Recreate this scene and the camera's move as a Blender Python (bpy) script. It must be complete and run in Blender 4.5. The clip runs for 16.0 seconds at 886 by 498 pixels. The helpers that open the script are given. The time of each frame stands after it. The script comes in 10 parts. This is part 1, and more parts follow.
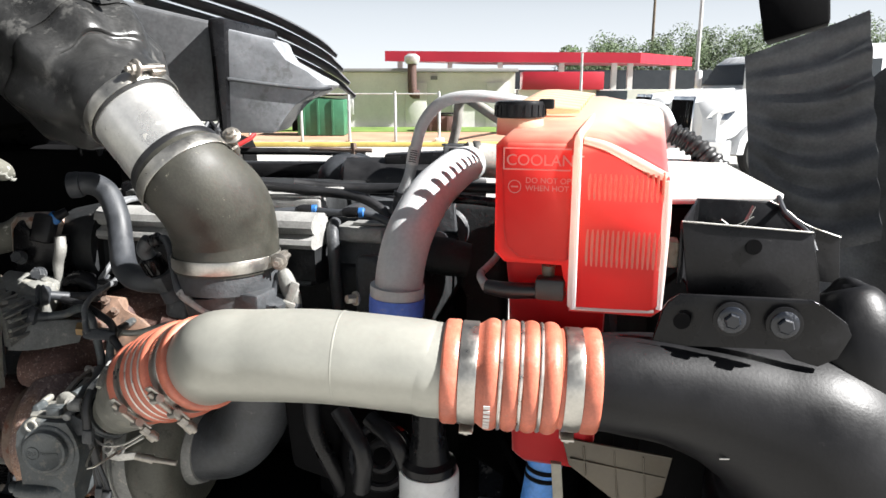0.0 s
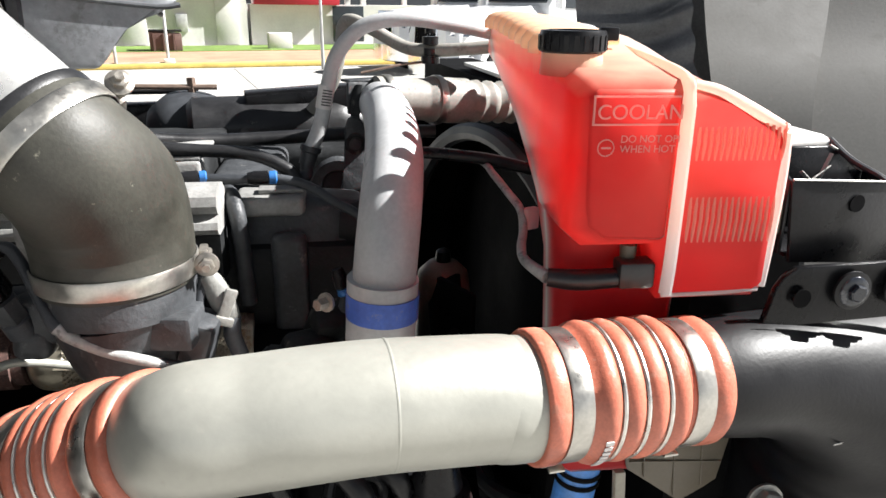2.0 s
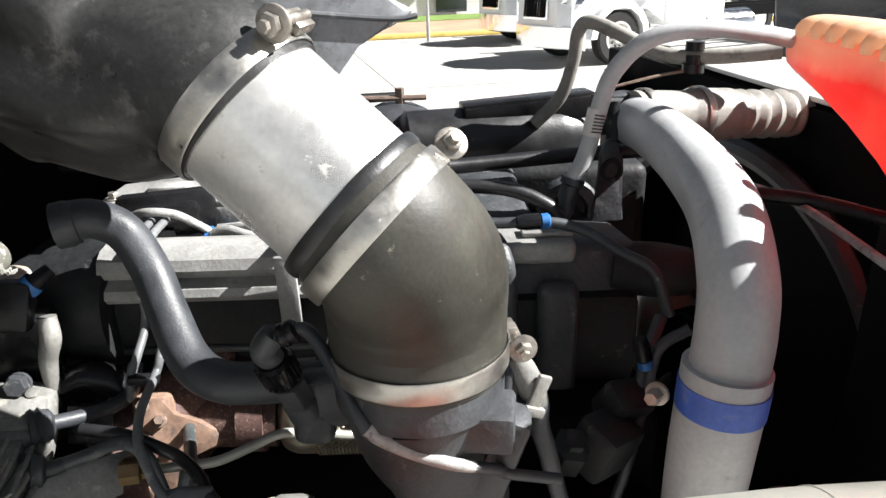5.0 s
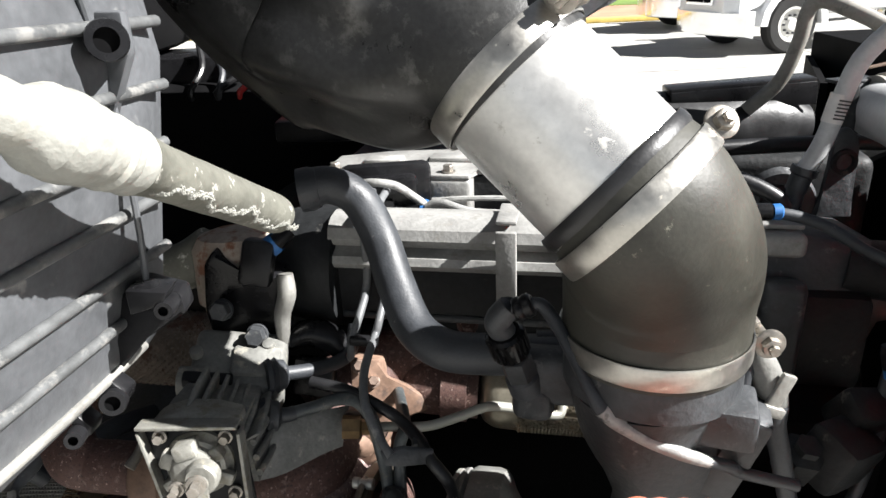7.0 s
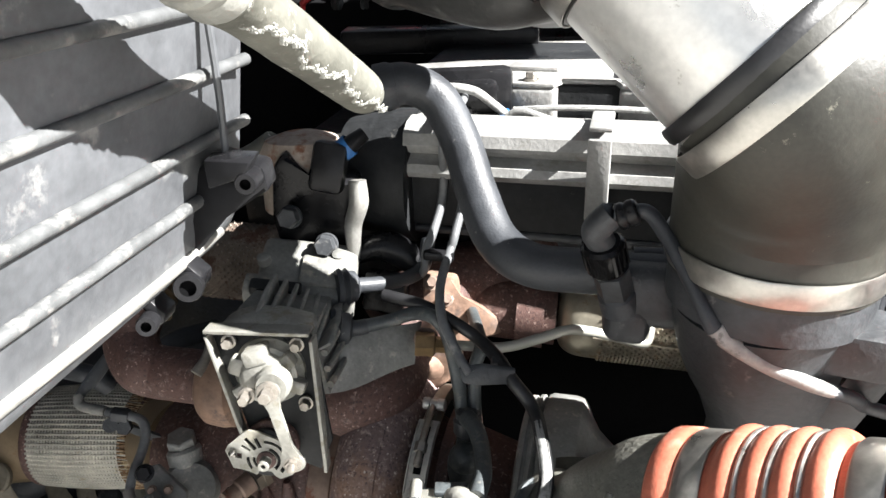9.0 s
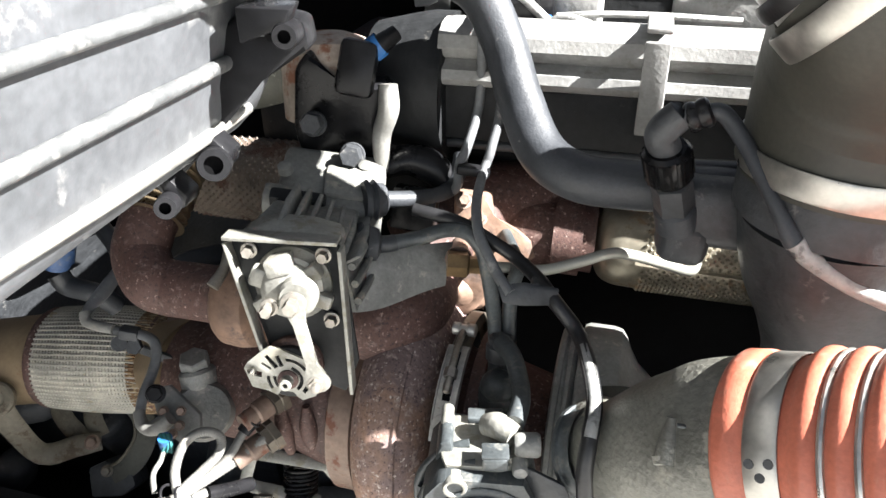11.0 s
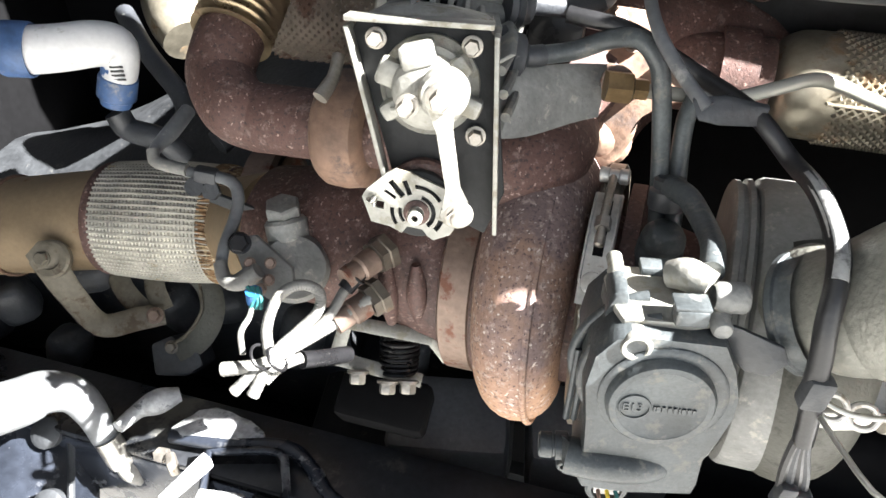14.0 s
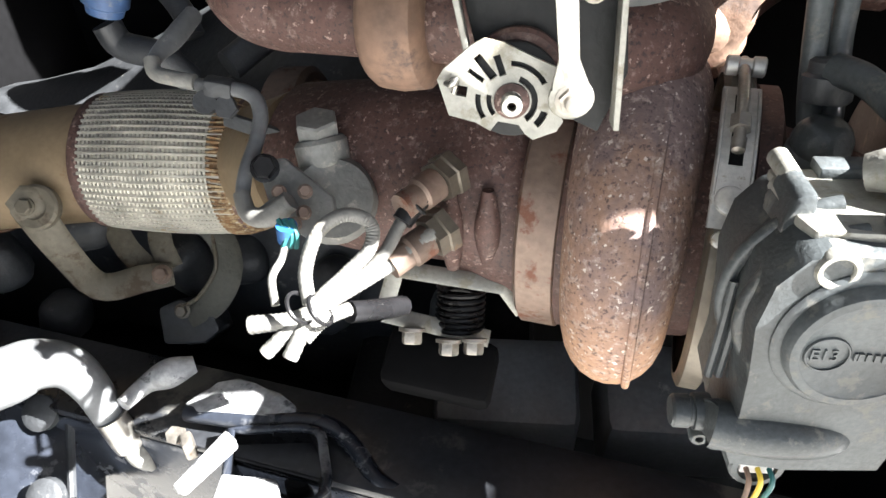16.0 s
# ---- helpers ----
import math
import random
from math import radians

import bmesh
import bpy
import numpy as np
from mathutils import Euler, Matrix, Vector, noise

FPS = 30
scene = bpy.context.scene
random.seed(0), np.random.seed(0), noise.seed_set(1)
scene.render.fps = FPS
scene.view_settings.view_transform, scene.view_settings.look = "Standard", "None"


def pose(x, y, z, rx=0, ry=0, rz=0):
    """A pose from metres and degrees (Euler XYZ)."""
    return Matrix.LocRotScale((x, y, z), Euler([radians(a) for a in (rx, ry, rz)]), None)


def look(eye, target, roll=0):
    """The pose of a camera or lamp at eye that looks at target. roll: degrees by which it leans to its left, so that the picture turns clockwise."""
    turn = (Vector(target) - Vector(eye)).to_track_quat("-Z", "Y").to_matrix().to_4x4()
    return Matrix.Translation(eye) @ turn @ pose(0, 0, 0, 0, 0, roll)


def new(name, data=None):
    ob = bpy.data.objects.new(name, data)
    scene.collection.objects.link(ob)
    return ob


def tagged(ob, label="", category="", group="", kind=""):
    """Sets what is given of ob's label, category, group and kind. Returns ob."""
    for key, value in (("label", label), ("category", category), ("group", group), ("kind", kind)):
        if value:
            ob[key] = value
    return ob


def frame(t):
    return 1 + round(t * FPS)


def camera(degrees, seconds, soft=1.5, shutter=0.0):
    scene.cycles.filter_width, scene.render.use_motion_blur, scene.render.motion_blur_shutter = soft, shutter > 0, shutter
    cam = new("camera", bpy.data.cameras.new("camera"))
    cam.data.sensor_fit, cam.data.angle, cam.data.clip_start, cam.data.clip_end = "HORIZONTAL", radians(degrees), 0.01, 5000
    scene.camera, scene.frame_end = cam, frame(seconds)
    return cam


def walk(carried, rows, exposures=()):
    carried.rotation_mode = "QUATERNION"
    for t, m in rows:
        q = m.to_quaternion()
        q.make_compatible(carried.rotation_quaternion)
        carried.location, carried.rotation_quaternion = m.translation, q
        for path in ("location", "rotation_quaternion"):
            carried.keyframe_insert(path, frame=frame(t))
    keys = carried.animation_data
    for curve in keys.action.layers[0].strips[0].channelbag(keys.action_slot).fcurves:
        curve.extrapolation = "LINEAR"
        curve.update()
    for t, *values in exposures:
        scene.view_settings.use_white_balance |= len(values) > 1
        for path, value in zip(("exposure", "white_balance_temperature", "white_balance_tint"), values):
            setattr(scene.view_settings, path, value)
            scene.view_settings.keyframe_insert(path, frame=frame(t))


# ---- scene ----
cam = camera(64.6, 16.0)
METRES, EYE, TILT, LEAN, TURN = 1.25, 1.8, -13.0, 0.0, 0.0
ROWS = [
    (0.0, 0.0, 0.0, 0.0, -0.0, 0.0, 0.0),
    (0.5, -0.0597, 0.0729, 0.0096, -4.51, -1.97, 1.85),
    (1.0, -0.1354, 0.1198, 0.0252, -10.97, -4.12, 4.26),
    (1.5, -0.2046, 0.1566, 0.0352, -17.12, -6.06, 4.73),
    (2.0, -0.2068, 0.2204, 0.0549, -20.72, -7.15, 4.02),
    (2.5, -0.2111, 0.2881, 0.0796, -20.74, -7.94, 3.6),
    (3.0, -0.2493, 0.3331, 0.1026, -20.39, -9.09, 4.24),
    (5.5, -0.3523, 0.3794, 0.1321, -9.69, -8.9, 4.06),
    (6.0, -0.3718, 0.3817, 0.1329, -6.25, -8.94, 3.64),
    (6.5, -0.3899, 0.384, 0.131, -3.69, -9.06, 3.3),
    (7.0, -0.4078, 0.388, 0.1284, -1.43, -9.31, 2.61),
    (7.5, -0.4179, 0.3935, 0.1236, 0.28, -9.52, 2.27),
    (8.0, -0.4244, 0.4043, 0.1145, 1.66, -10.85, 2.38),
    (8.5, -0.4299, 0.4147, 0.1059, 2.31, -12.32, 2.17),
    (9.0, -0.4387, 0.4252, 0.0923, 2.5, -13.49, 1.5),
    (11.5, -0.4735, 0.4649, 0.0436, 3.31, -18.36, -0.25),
    (12.0, -0.4842, 0.4727, 0.0297, 3.52, -19.35, -0.58),
    (12.5, -0.4952, 0.4797, 0.0176, 3.84, -20.22, -0.2),
    (13.0, -0.5074, 0.4922, 0.0021, 4.27, -21.24, -0.38),
    (13.5, -0.5216, 0.5053, -0.0175, 5.04, -21.78, -1.03),
    (14.0, -0.541, 0.5214, -0.0377, 5.75, -22.81, -0.75),
    (14.5, -0.5523, 0.5392, -0.0522, 6.13, -23.72, -0.49),
    (15.0, -0.5688, 0.5609, -0.0717, 6.19, -23.72, -0.34),
    (15.5, -0.5814, 0.5787, -0.0877, 6.21, -24.24, 0.21),
    (16.0, -0.5868, 0.5928, -0.1001, 5.5, -24.73, 0.62),
]
walk(cam, [(t, pose(0, 0, EYE, TILT, LEAN, TURN) @ pose(METRES * x, METRES * y, METRES * z, 90 + pitch, roll, yaw)) for t, x, y, z, yaw, pitch, roll in ROWS],
     [(0, 1.75), (3, 1.79), (5.5, 1.75), (7.5, 1.75), (9, 2.45), (11.5, 2.95), (12.5, 3.16), (14.5, 3.55), (16, 3.48)])

# ---- sky and sun ----
SUN = Vector((0.735, -0.170, 0.656)).normalized()
world = bpy.data.worlds.new("world")
scene.world = world
world.use_nodes = True
wn, wl = world.node_tree.nodes, world.node_tree.links
bg = wn["Background"]
sky = wn.new("ShaderNodeTexSky")
sky.sky_type = "NISHITA"
sky.sun_disc = False
sky.sun_elevation = math.asin(SUN.z)
sky.sun_rotation = math.atan2(SUN.x, SUN.y)
wco = wn.new("ShaderNodeTexCoord")
wmap = wn.new("ShaderNodeMapping")
wmap.inputs["Scale"].default_value = (1.2, 1.2, 6.0)
cloud = wn.new("ShaderNodeTexNoise")
cloud.inputs["Scale"].default_value = 2.2
cloud.inputs["Detail"].default_value = 7
cramp = wn.new("ShaderNodeValToRGB")
cramp.color_ramp.elements[0].position = 0.46
cramp.color_ramp.elements[1].position = 0.74
wmix = wn.new("ShaderNodeMixRGB")
wmix.inputs[2].default_value = (19.0, 20.0, 21.5, 1)
wl.new(wco.outputs["Generated"], wmap.inputs["Vector"])
wl.new(wmap.outputs[0], cloud.inputs["Vector"])
wl.new(cloud.outputs[0], cramp.inputs[0])
wsep = wn.new("ShaderNodeSeparateXYZ")
haze = wn.new("ShaderNodeMapRange")
haze.inputs[1].default_value, haze.inputs[2].default_value = 0.02, 0.34
haze.inputs[3].default_value, haze.inputs[4].default_value = 0.8, 0.0
wmax = wn.new("ShaderNodeMath")
wmax.operation = "MAXIMUM"
wl.new(wco.outputs["Generated"], wsep.inputs[0])
wl.new(wsep.outputs[2], haze.inputs[0])
wl.new(haze.outputs[0], wmax.inputs[0])
wl.new(cramp.outputs[0], wmax.inputs[1])
wl.new(wmax.outputs[0], wmix.inputs[0])
wl.new(sky.outputs[0], wmix.inputs[1])
low_sky = wn.new("ShaderNodeMapRange")
low_sky.inputs[1].default_value, low_sky.inputs[2].default_value = 0.10, 0.42
low_sky.inputs[3].default_value, low_sky.inputs[4].default_value = 1.9, 0.8
wscale = wn.new("ShaderNodeVectorMath")
wscale.operation = "SCALE"
wl.new(wsep.outputs[2], low_sky.inputs[0])
wl.new(wmix.outputs[0], wscale.inputs[0])
wl.new(low_sky.outputs[0], wscale.inputs["Scale"])
wl.new(wscale.outputs[0], bg.inputs[0])
bg.inputs[1].default_value = 0.0095
sun = new("sun", bpy.data.lights.new("sun", "SUN"))
sun.data.energy = 5.0
sun.data.angle = radians(0.6)
sun.data.color = (1.0, 0.985, 0.965)
sun.matrix_world = look(SUN * 30, (0, 0, 0))


# ---- materials ----
def mat(name, col, rough=0.5, metal=0.0, var=0.25, scale=18.0, bump=0.15, bscale=180.0,
        spots=None, spots_at=0.62, spots_scale=60.0, spots_rough=0.85, coat=0.0, aniso=None, random_by=None, rvar=0.12, spec=0.5):
    """A painted, cast, rubber or bare surface: base colour with broad stains, fine grain, and spots of a second colour."""
    m = bpy.data.materials.new(name)
    m.use_nodes = True
    var, bump, spots_at = var * 1.3, bump * 1.2, spots_at - 0.015
    n, l = m.node_tree.nodes, m.node_tree.links
    b = n["Principled BSDF"]
    co = n.new("ShaderNodeTexCoord")
    vec = co.outputs["Object"]
    if aniso:
        mp = n.new("ShaderNodeMapping")
        mp.inputs["Scale"].default_value = aniso
        l.new(vec, mp.inputs[0])
        vec = mp.outputs[0]
    a = n.new("ShaderNodeTexNoise")
    a.inputs["Scale"].default_value = scale
    a.inputs["Detail"].default_value = 6
    a.inputs["Roughness"].default_value = 0.62
    l.new(vec, a.inputs["Vector"])
    g = n.new("ShaderNodeTexNoise")
    g.inputs["Scale"].default_value = bscale
    g.inputs["Detail"].default_value = 4
    l.new(vec, g.inputs["Vector"])
    mr = n.new("ShaderNodeMapRange")
    mr.inputs[1].default_value, mr.inputs[2].default_value = 0.3, 0.7
    mr.inputs[3].default_value, mr.inputs[4].default_value = 1 - var, 1 + var
    l.new(a.outputs[0], mr.inputs[0])
    mg = n.new("ShaderNodeMapRange")
    mg.inputs[1].default_value, mg.inputs[2].default_value = 0.3, 0.7
    mg.inputs[3].default_value, mg.inputs[4].default_value = 1 - var * 0.35, 1 + var * 0.35
    l.new(g.outputs[0], mg.inputs[0])
    mm = n.new("ShaderNodeMath")
    mm.operation = "MULTIPLY"
    l.new(mr.outputs[0], mm.inputs[0])
    l.new(mg.outputs[0], mm.inputs[1])
    val = mm.outputs[0]
    if random_by:
        oi = n.new("ShaderNodeObjectInfo")
        ro = n.new("ShaderNodeMapRange")
        ro.inputs[3].default_value, ro.inputs[4].default_value = 1 - random_by, 1 + random_by
        l.new(oi.outputs["Random"], ro.inputs[0])
        m2 = n.new("ShaderNodeMath")
        m2.operation = "MULTIPLY"
        l.new(val, m2.inputs[0])
        l.new(ro.outputs[0], m2.inputs[1])
        val = m2.outputs[0]
    c = n.new("ShaderNodeVectorMath")
    c.operation = "SCALE"
    c.inputs[0].default_value = col
    l.new(val, c.inputs["Scale"])
    out = c.outputs[0]
    rr = n.new("ShaderNodeMapRange")
    rr.inputs[1].default_value, rr.inputs[2].default_value = 0.3, 0.7
    rr.inputs[3].default_value, rr.inputs[4].default_value = max(0.03, rough - rvar), min(1.0, rough + rvar)
    l.new(a.outputs[0], rr.inputs[0])
    rough_out = rr.outputs[0]
    if spots:
        s = n.new("ShaderNodeTexNoise")
        s.inputs["Scale"].default_value = spots_scale
        s.inputs["Detail"].default_value = 8
        s.inputs["Roughness"].default_value = 0.7
        l.new(vec, s.inputs["Vector"])
        sr = n.new("ShaderNodeMapRange")
        sr.inputs[1].default_value, sr.inputs[2].default_value = spots_at - 0.03, spots_at + 0.05
        l.new(s.outputs[0], sr.inputs[0])
        mx = n.new("ShaderNodeMixRGB")
        mx.inputs[2].default_value = (*spots, 1)
        l.new(sr.outputs[0], mx.inputs[0])
        l.new(out, mx.inputs[1])
        out = mx.outputs[0]
        rx = n.new("ShaderNodeMapRange")
        l.new(sr.outputs[0], rx.inputs[0])
        l.new(rough_out, rx.inputs[3])
        rx.inputs[4].default_value = spots_rough
        rough_out = rx.outputs[0]
        if metal > 0.3:
            mt = n.new("ShaderNodeMapRange")
            mt.inputs[3].default_value, mt.inputs[4].default_value = metal, metal * 0.3
            l.new(sr.outputs[0], mt.inputs[0])
            l.new(mt.outputs[0], b.inputs["Metallic"])
    l.new(out, b.inputs["Base Color"])
    l.new(rough_out, b.inputs["Roughness"])
    if not (spots and metal > 0.3):
        b.inputs["Metallic"].default_value = metal
    b.inputs["Coat Weight"].default_value = coat
    b.inputs["Specular IOR Level"].default_value = spec
    if bump:
        bp = n.new("ShaderNodeBump")
        bp.inputs["Strength"].default_value = bump
        bp.inputs["Distance"].default_value = 0.002
        add = n.new("ShaderNodeMath")
        add.operation = "MULTIPLY_ADD"
        add.inputs[1].default_value = 0.2
        l.new(a.outputs[0], add.inputs[0])
        l.new(g.outputs[0], add.inputs[2])
        l.new(add.outputs[0], bp.inputs["Height"])
        l.new(bp.outputs[0], b.inputs["Normal"])
    return m


def flaking_iron(name, upper, lower, pit, scale_col, level, spread):
    """Cast iron gone rusty: one tone above blending by height into another below, with pits and pale flakes."""
    m = bpy.data.materials.new(name)
    m.use_nodes = True
    n, l = m.node_tree.nodes, m.node_tree.links
    b = n["Principled BSDF"]
    co = n.new("ShaderNodeTexCoord").outputs["Object"]
    def noise(scale, detail, rough=0.6):
        t = n.new("ShaderNodeTexNoise")
        t.inputs["Scale"].default_value, t.inputs["Detail"].default_value, t.inputs["Roughness"].default_value = scale, detail, rough
        l.new(co, t.inputs["Vector"])
        return t.outputs[0]
    def band(src, lo, hi, a=0.0, z=1.0):
        r = n.new("ShaderNodeMapRange")
        r.inputs[1].default_value, r.inputs[2].default_value, r.inputs[3].default_value, r.inputs[4].default_value = lo, hi, a, z
        l.new(src, r.inputs[0])
        return r.outputs[0]
    def mix(fac, a, c):
        x = n.new("ShaderNodeMixRGB")
        l.new(fac, x.inputs[0])
        if isinstance(a, tuple):
            x.inputs[1].default_value = (*a, 1)
        else:
            l.new(a, x.inputs[1])
        x.inputs[2].default_value = (*c, 1)
        return x.outputs[0]
    def add(a, c, op):
        x = n.new("ShaderNodeMath")
        x.operation = op
        l.new(a, x.inputs[0])
        if isinstance(c, float):
            x.inputs[1].default_value = c
        else:
            l.new(c, x.inputs[1])
        return x.outputs[0]
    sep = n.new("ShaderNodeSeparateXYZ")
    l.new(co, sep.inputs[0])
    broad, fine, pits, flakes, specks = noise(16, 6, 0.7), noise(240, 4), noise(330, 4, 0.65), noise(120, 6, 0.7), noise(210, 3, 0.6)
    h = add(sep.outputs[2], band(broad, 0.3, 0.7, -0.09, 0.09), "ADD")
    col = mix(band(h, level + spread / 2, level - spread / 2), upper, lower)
    col = mix(band(flakes, 0.54, 0.64, 0.0, 0.7), col, scale_col)
    col = mix(band(pits, 0.55, 0.64, 0.0, 0.75), col, pit)
    col = mix(band(specks, 0.635, 0.68, 0.0, 0.8), col, tuple(min(0.7, 1.9 * v) for v in scale_col))
    tone = n.new("ShaderNodeVectorMath")
    tone.operation = "SCALE"
    l.new(col, tone.inputs[0])
    l.new(add(band(broad, 0.3, 0.7, 0.72, 1.25), band(fine, 0.3, 0.7, 0.85, 1.15), "MULTIPLY"), tone.inputs["Scale"])
    l.new(tone.outputs[0], b.inputs["Base Color"])
    l.new(band(broad, 0.3, 0.7, 0.55, 0.85), b.inputs["Roughness"])
    bp = n.new("ShaderNodeBump")
    bp.inputs["Strength"].default_value = 0.6
    bp.inputs["Distance"].default_value = 0.0012
    l.new(add(add(flakes, 0.6, "MULTIPLY"), add(pits, -0.8, "MULTIPLY"), "ADD"), bp.inputs["Height"])
    l.new(bp.outputs[0], b.inputs["Normal"])
    return m



M = {}
M["alu_pipe"] = mat("weathered_aluminised_pipe", (0.375, 0.372, 0.33), 0.44, 0.40, 0.07, 7, 0.08, 120, spots=(0.33, 0.32, 0.275), spots_at=0.66, spots_scale=34, spots_rough=0.55)
M["alu"] = mat("bare_aluminium", (0.80, 0.79, 0.76), 0.34, 0.75, 0.12, 12, 0.06, 200, spots=(0.42, 0.40, 0.36), spots_at=0.66, spots_scale=40)
M["steel"] = mat("stainless_band", (0.46, 0.445, 0.41), 0.36, 0.95, 0.14, 40, 0.05, 300, spots=(0.45, 0.42, 0.36), spots_at=0.68, spots_scale=70)
M["zinc"] = mat("zinc_bolt", (0.33, 0.305, 0.27), 0.42, 0.8, 0.2, 80, 0.1, 400, spots=(0.34, 0.24, 0.16), spots_at=0.66, spots_scale=120)
M["wire_ring"] = mat("steel_wire", (0.60, 0.58, 0.54), 0.35, 0.9, 0.15, 60, 0.0)
M["orange"] = mat("orange_silicone", (0.47, 0.138, 0.085), 0.42, 0.0, 0.2, 25, 0.14, 350, spots=(0.47, 0.19, 0.13), spots_at=0.62, spots_scale=45)
M["rubber"] = mat("dusty_rubber", (0.034, 0.033, 0.026), 0.55, 0.0, 0.3, 14, 0.10, 260, spots=(0.24, 0.23, 0.18), spots_at=0.70, spots_scale=55)
M["rubber_black"] = mat("black_rubber", (0.014, 0.014, 0.015), 0.38, 0.0, 0.35, 16, 0.10, 260, spots=(0.16, 0.155, 0.14), spots_at=0.69, spots_scale=38)
M["hose"] = mat("grey_hose", (0.033, 0.036, 0.041), 0.5, 0.0, 0.25, 25, 0.15, 380, spots=(0.25, 0.245, 0.23), spots_at=0.70, spots_scale=60)
M["plastic"] = mat("black_plastic", (0.010, 0.010, 0.011), 0.30, 0.0, 0.4, 12, 0.08, 240, spots=(0.06, 0.058, 0.054), spots_at=0.72, spots_scale=32, spec=0.22)
M["plastic_dusty"] = mat("dusty_grey_plastic", (0.13, 0.135, 0.14), 0.48, 0.0, 0.26, 10, 0.10, 200, spots=(0.30, 0.295, 0.28), spots_at=0.66, spots_scale=28)
M["box_plastic"] = mat("air_box_plastic", (0.088, 0.092, 0.098), 0.42, 0.0, 0.28, 9, 0.10, 190, spots=(0.2, 0.2, 0.195), spots_at=0.63, spots_scale=22)
M["box_rib"] = mat("worn_box_rib", (0.084, 0.087, 0.088), 0.5, 0.0, 0.3, 30, 0.15, 200, spots=(0.17, 0.168, 0.16), spots_at=0.58, spots_scale=40)
M["cast"] = mat("painted_cast_iron", (0.042, 0.045, 0.049), 0.52, 0.05, 0.3, 22, 0.35, 160, spots=(0.16, 0.158, 0.15), spots_at=0.66, spots_scale=40)
M["cast_dark"] = mat("oily_engine_casting", (0.014, 0.015, 0.016), 0.6, 0.05, 0.4, 18, 0.35, 140, spots=(0.11, 0.105, 0.095), spots_at=0.68, spots_scale=30, spec=0.3)
M["cast_alu"] = mat("cast_aluminium", (0.30, 0.295, 0.275), 0.46, 0.45, 0.22, 20, 0.25, 220, spots=(0.19, 0.18, 0.15), spots_at=0.62, spots_scale=34)
M["cast_grey"] = mat("grey_cast_housing", (0.062, 0.070, 0.073), 0.42, 0.12, 0.36, 22, 0.18, 380, spots=(0.15, 0.148, 0.135), spots_at=0.60, spots_scale=55)
M["cone_alu"] = mat("weathered_cast_aluminium", (0.185, 0.183, 0.16), 0.46, 0.3, 0.3, 13, 0.4, 240, spots=(0.27, 0.262, 0.225), spots_at=0.60, spots_scale=30)
M["scroll_olive"] = mat("dirty_olive_alloy", (0.070, 0.069, 0.056), 0.55, 0.15, 0.2, 14, 0.3, 240, spots=(0.055, 0.054, 0.046), spots_at=0.60, spots_scale=44)
M["strap_steel"] = mat("worn_clamp_steel", (0.50, 0.49, 0.46), 0.42, 0.55, 0.2, 30, 0.15, 240, spots=(0.26, 0.22, 0.17), spots_at=0.60, spots_scale=60)
M["grey_paint"] = mat("grey_painted_tube", (0.42, 0.425, 0.43), 0.46, 0.05, 0.14, 10, 0.06, 200, spots=(0.36, 0.355, 0.35), spots_at=0.66, spots_scale=26)
M["rust"] = flaking_iron("rusted_cast_iron", (0.088, 0.046, 0.038), (0.105, 0.058, 0.047), (0.030, 0.020, 0.020), (0.18, 0.13, 0.11), 1.0, 0.4)
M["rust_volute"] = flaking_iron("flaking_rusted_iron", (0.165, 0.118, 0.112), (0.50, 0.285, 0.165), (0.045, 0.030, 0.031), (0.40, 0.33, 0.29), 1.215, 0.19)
M["rust_orange"] = mat("orange_rusted_steel", (0.20, 0.125, 0.088), 0.72, 0.05, 0.35, 18, 0.3, 150, spots=(0.12, 0.085, 0.07), spots_at=0.57, spots_scale=28)
M["rust_clamp"] = mat("rusty_clamp_band", (0.20, 0.145, 0.115), 0.5, 0.45, 0.25, 24, 0.2, 180, spots=(0.16, 0.07, 0.045), spots_at=0.6, spots_scale=40)
M["tan_pipe"] = mat("heat_tanned_steel_pipe", (0.29, 0.215, 0.135), 0.5, 0.35, 0.16, 12, 0.12, 160, spots=(0.24, 0.13, 0.06), spots_at=0.66, spots_scale=30)
M["weave"] = mat("woven_steel_sleeve", (0.46, 0.44, 0.38), 0.45, 0.45, 0.2, 30, 0.1, 300, spots=(0.34, 0.25, 0.13), spots_at=0.62, spots_scale=18)
M["bellows"] = mat("bronzed_bellows", (0.36, 0.28, 0.18), 0.34, 0.85, 0.18, 20, 0.05, 300, spots=(0.22, 0.13, 0.08), spots_at=0.62, spots_scale=40)
M["wrap"] = mat("embossed_heat_shield", (0.33, 0.30, 0.235), 0.4, 0.7, 0.22, 25, 0.2, 120, spots=(0.25, 0.18, 0.11), spots_at=0.6, spots_scale=30)
# Darker copy of the heat shield; the shade on the rear pipe is its colour.
M["wrap_shade"] = mat("shaded_heat_shield", (0.20, 0.165, 0.135), 0.5, 0.5, 0.3, 18, 0.2, 120, spots=(0.12, 0.07, 0.05), spots_at=0.55, spots_scale=26)
# Pipe whitened in colour for sun that the intake hose keeps off.
M["pale_pipe"] = mat("sunlit_white_pipe", (0.62, 0.62, 0.62), 0.5, 0.0, 0.10, 16, 0.1, 200, spots=(0.46, 0.45, 0.42), spots_at=0.64, spots_scale=40)
M["arm_dirty"] = mat("dirty_brown_steel", (0.118, 0.104, 0.078), 0.6, 0.2, 0.3, 18, 0.25, 180, spots=(0.075, 0.055, 0.038), spots_at=0.58, spots_scale=36)
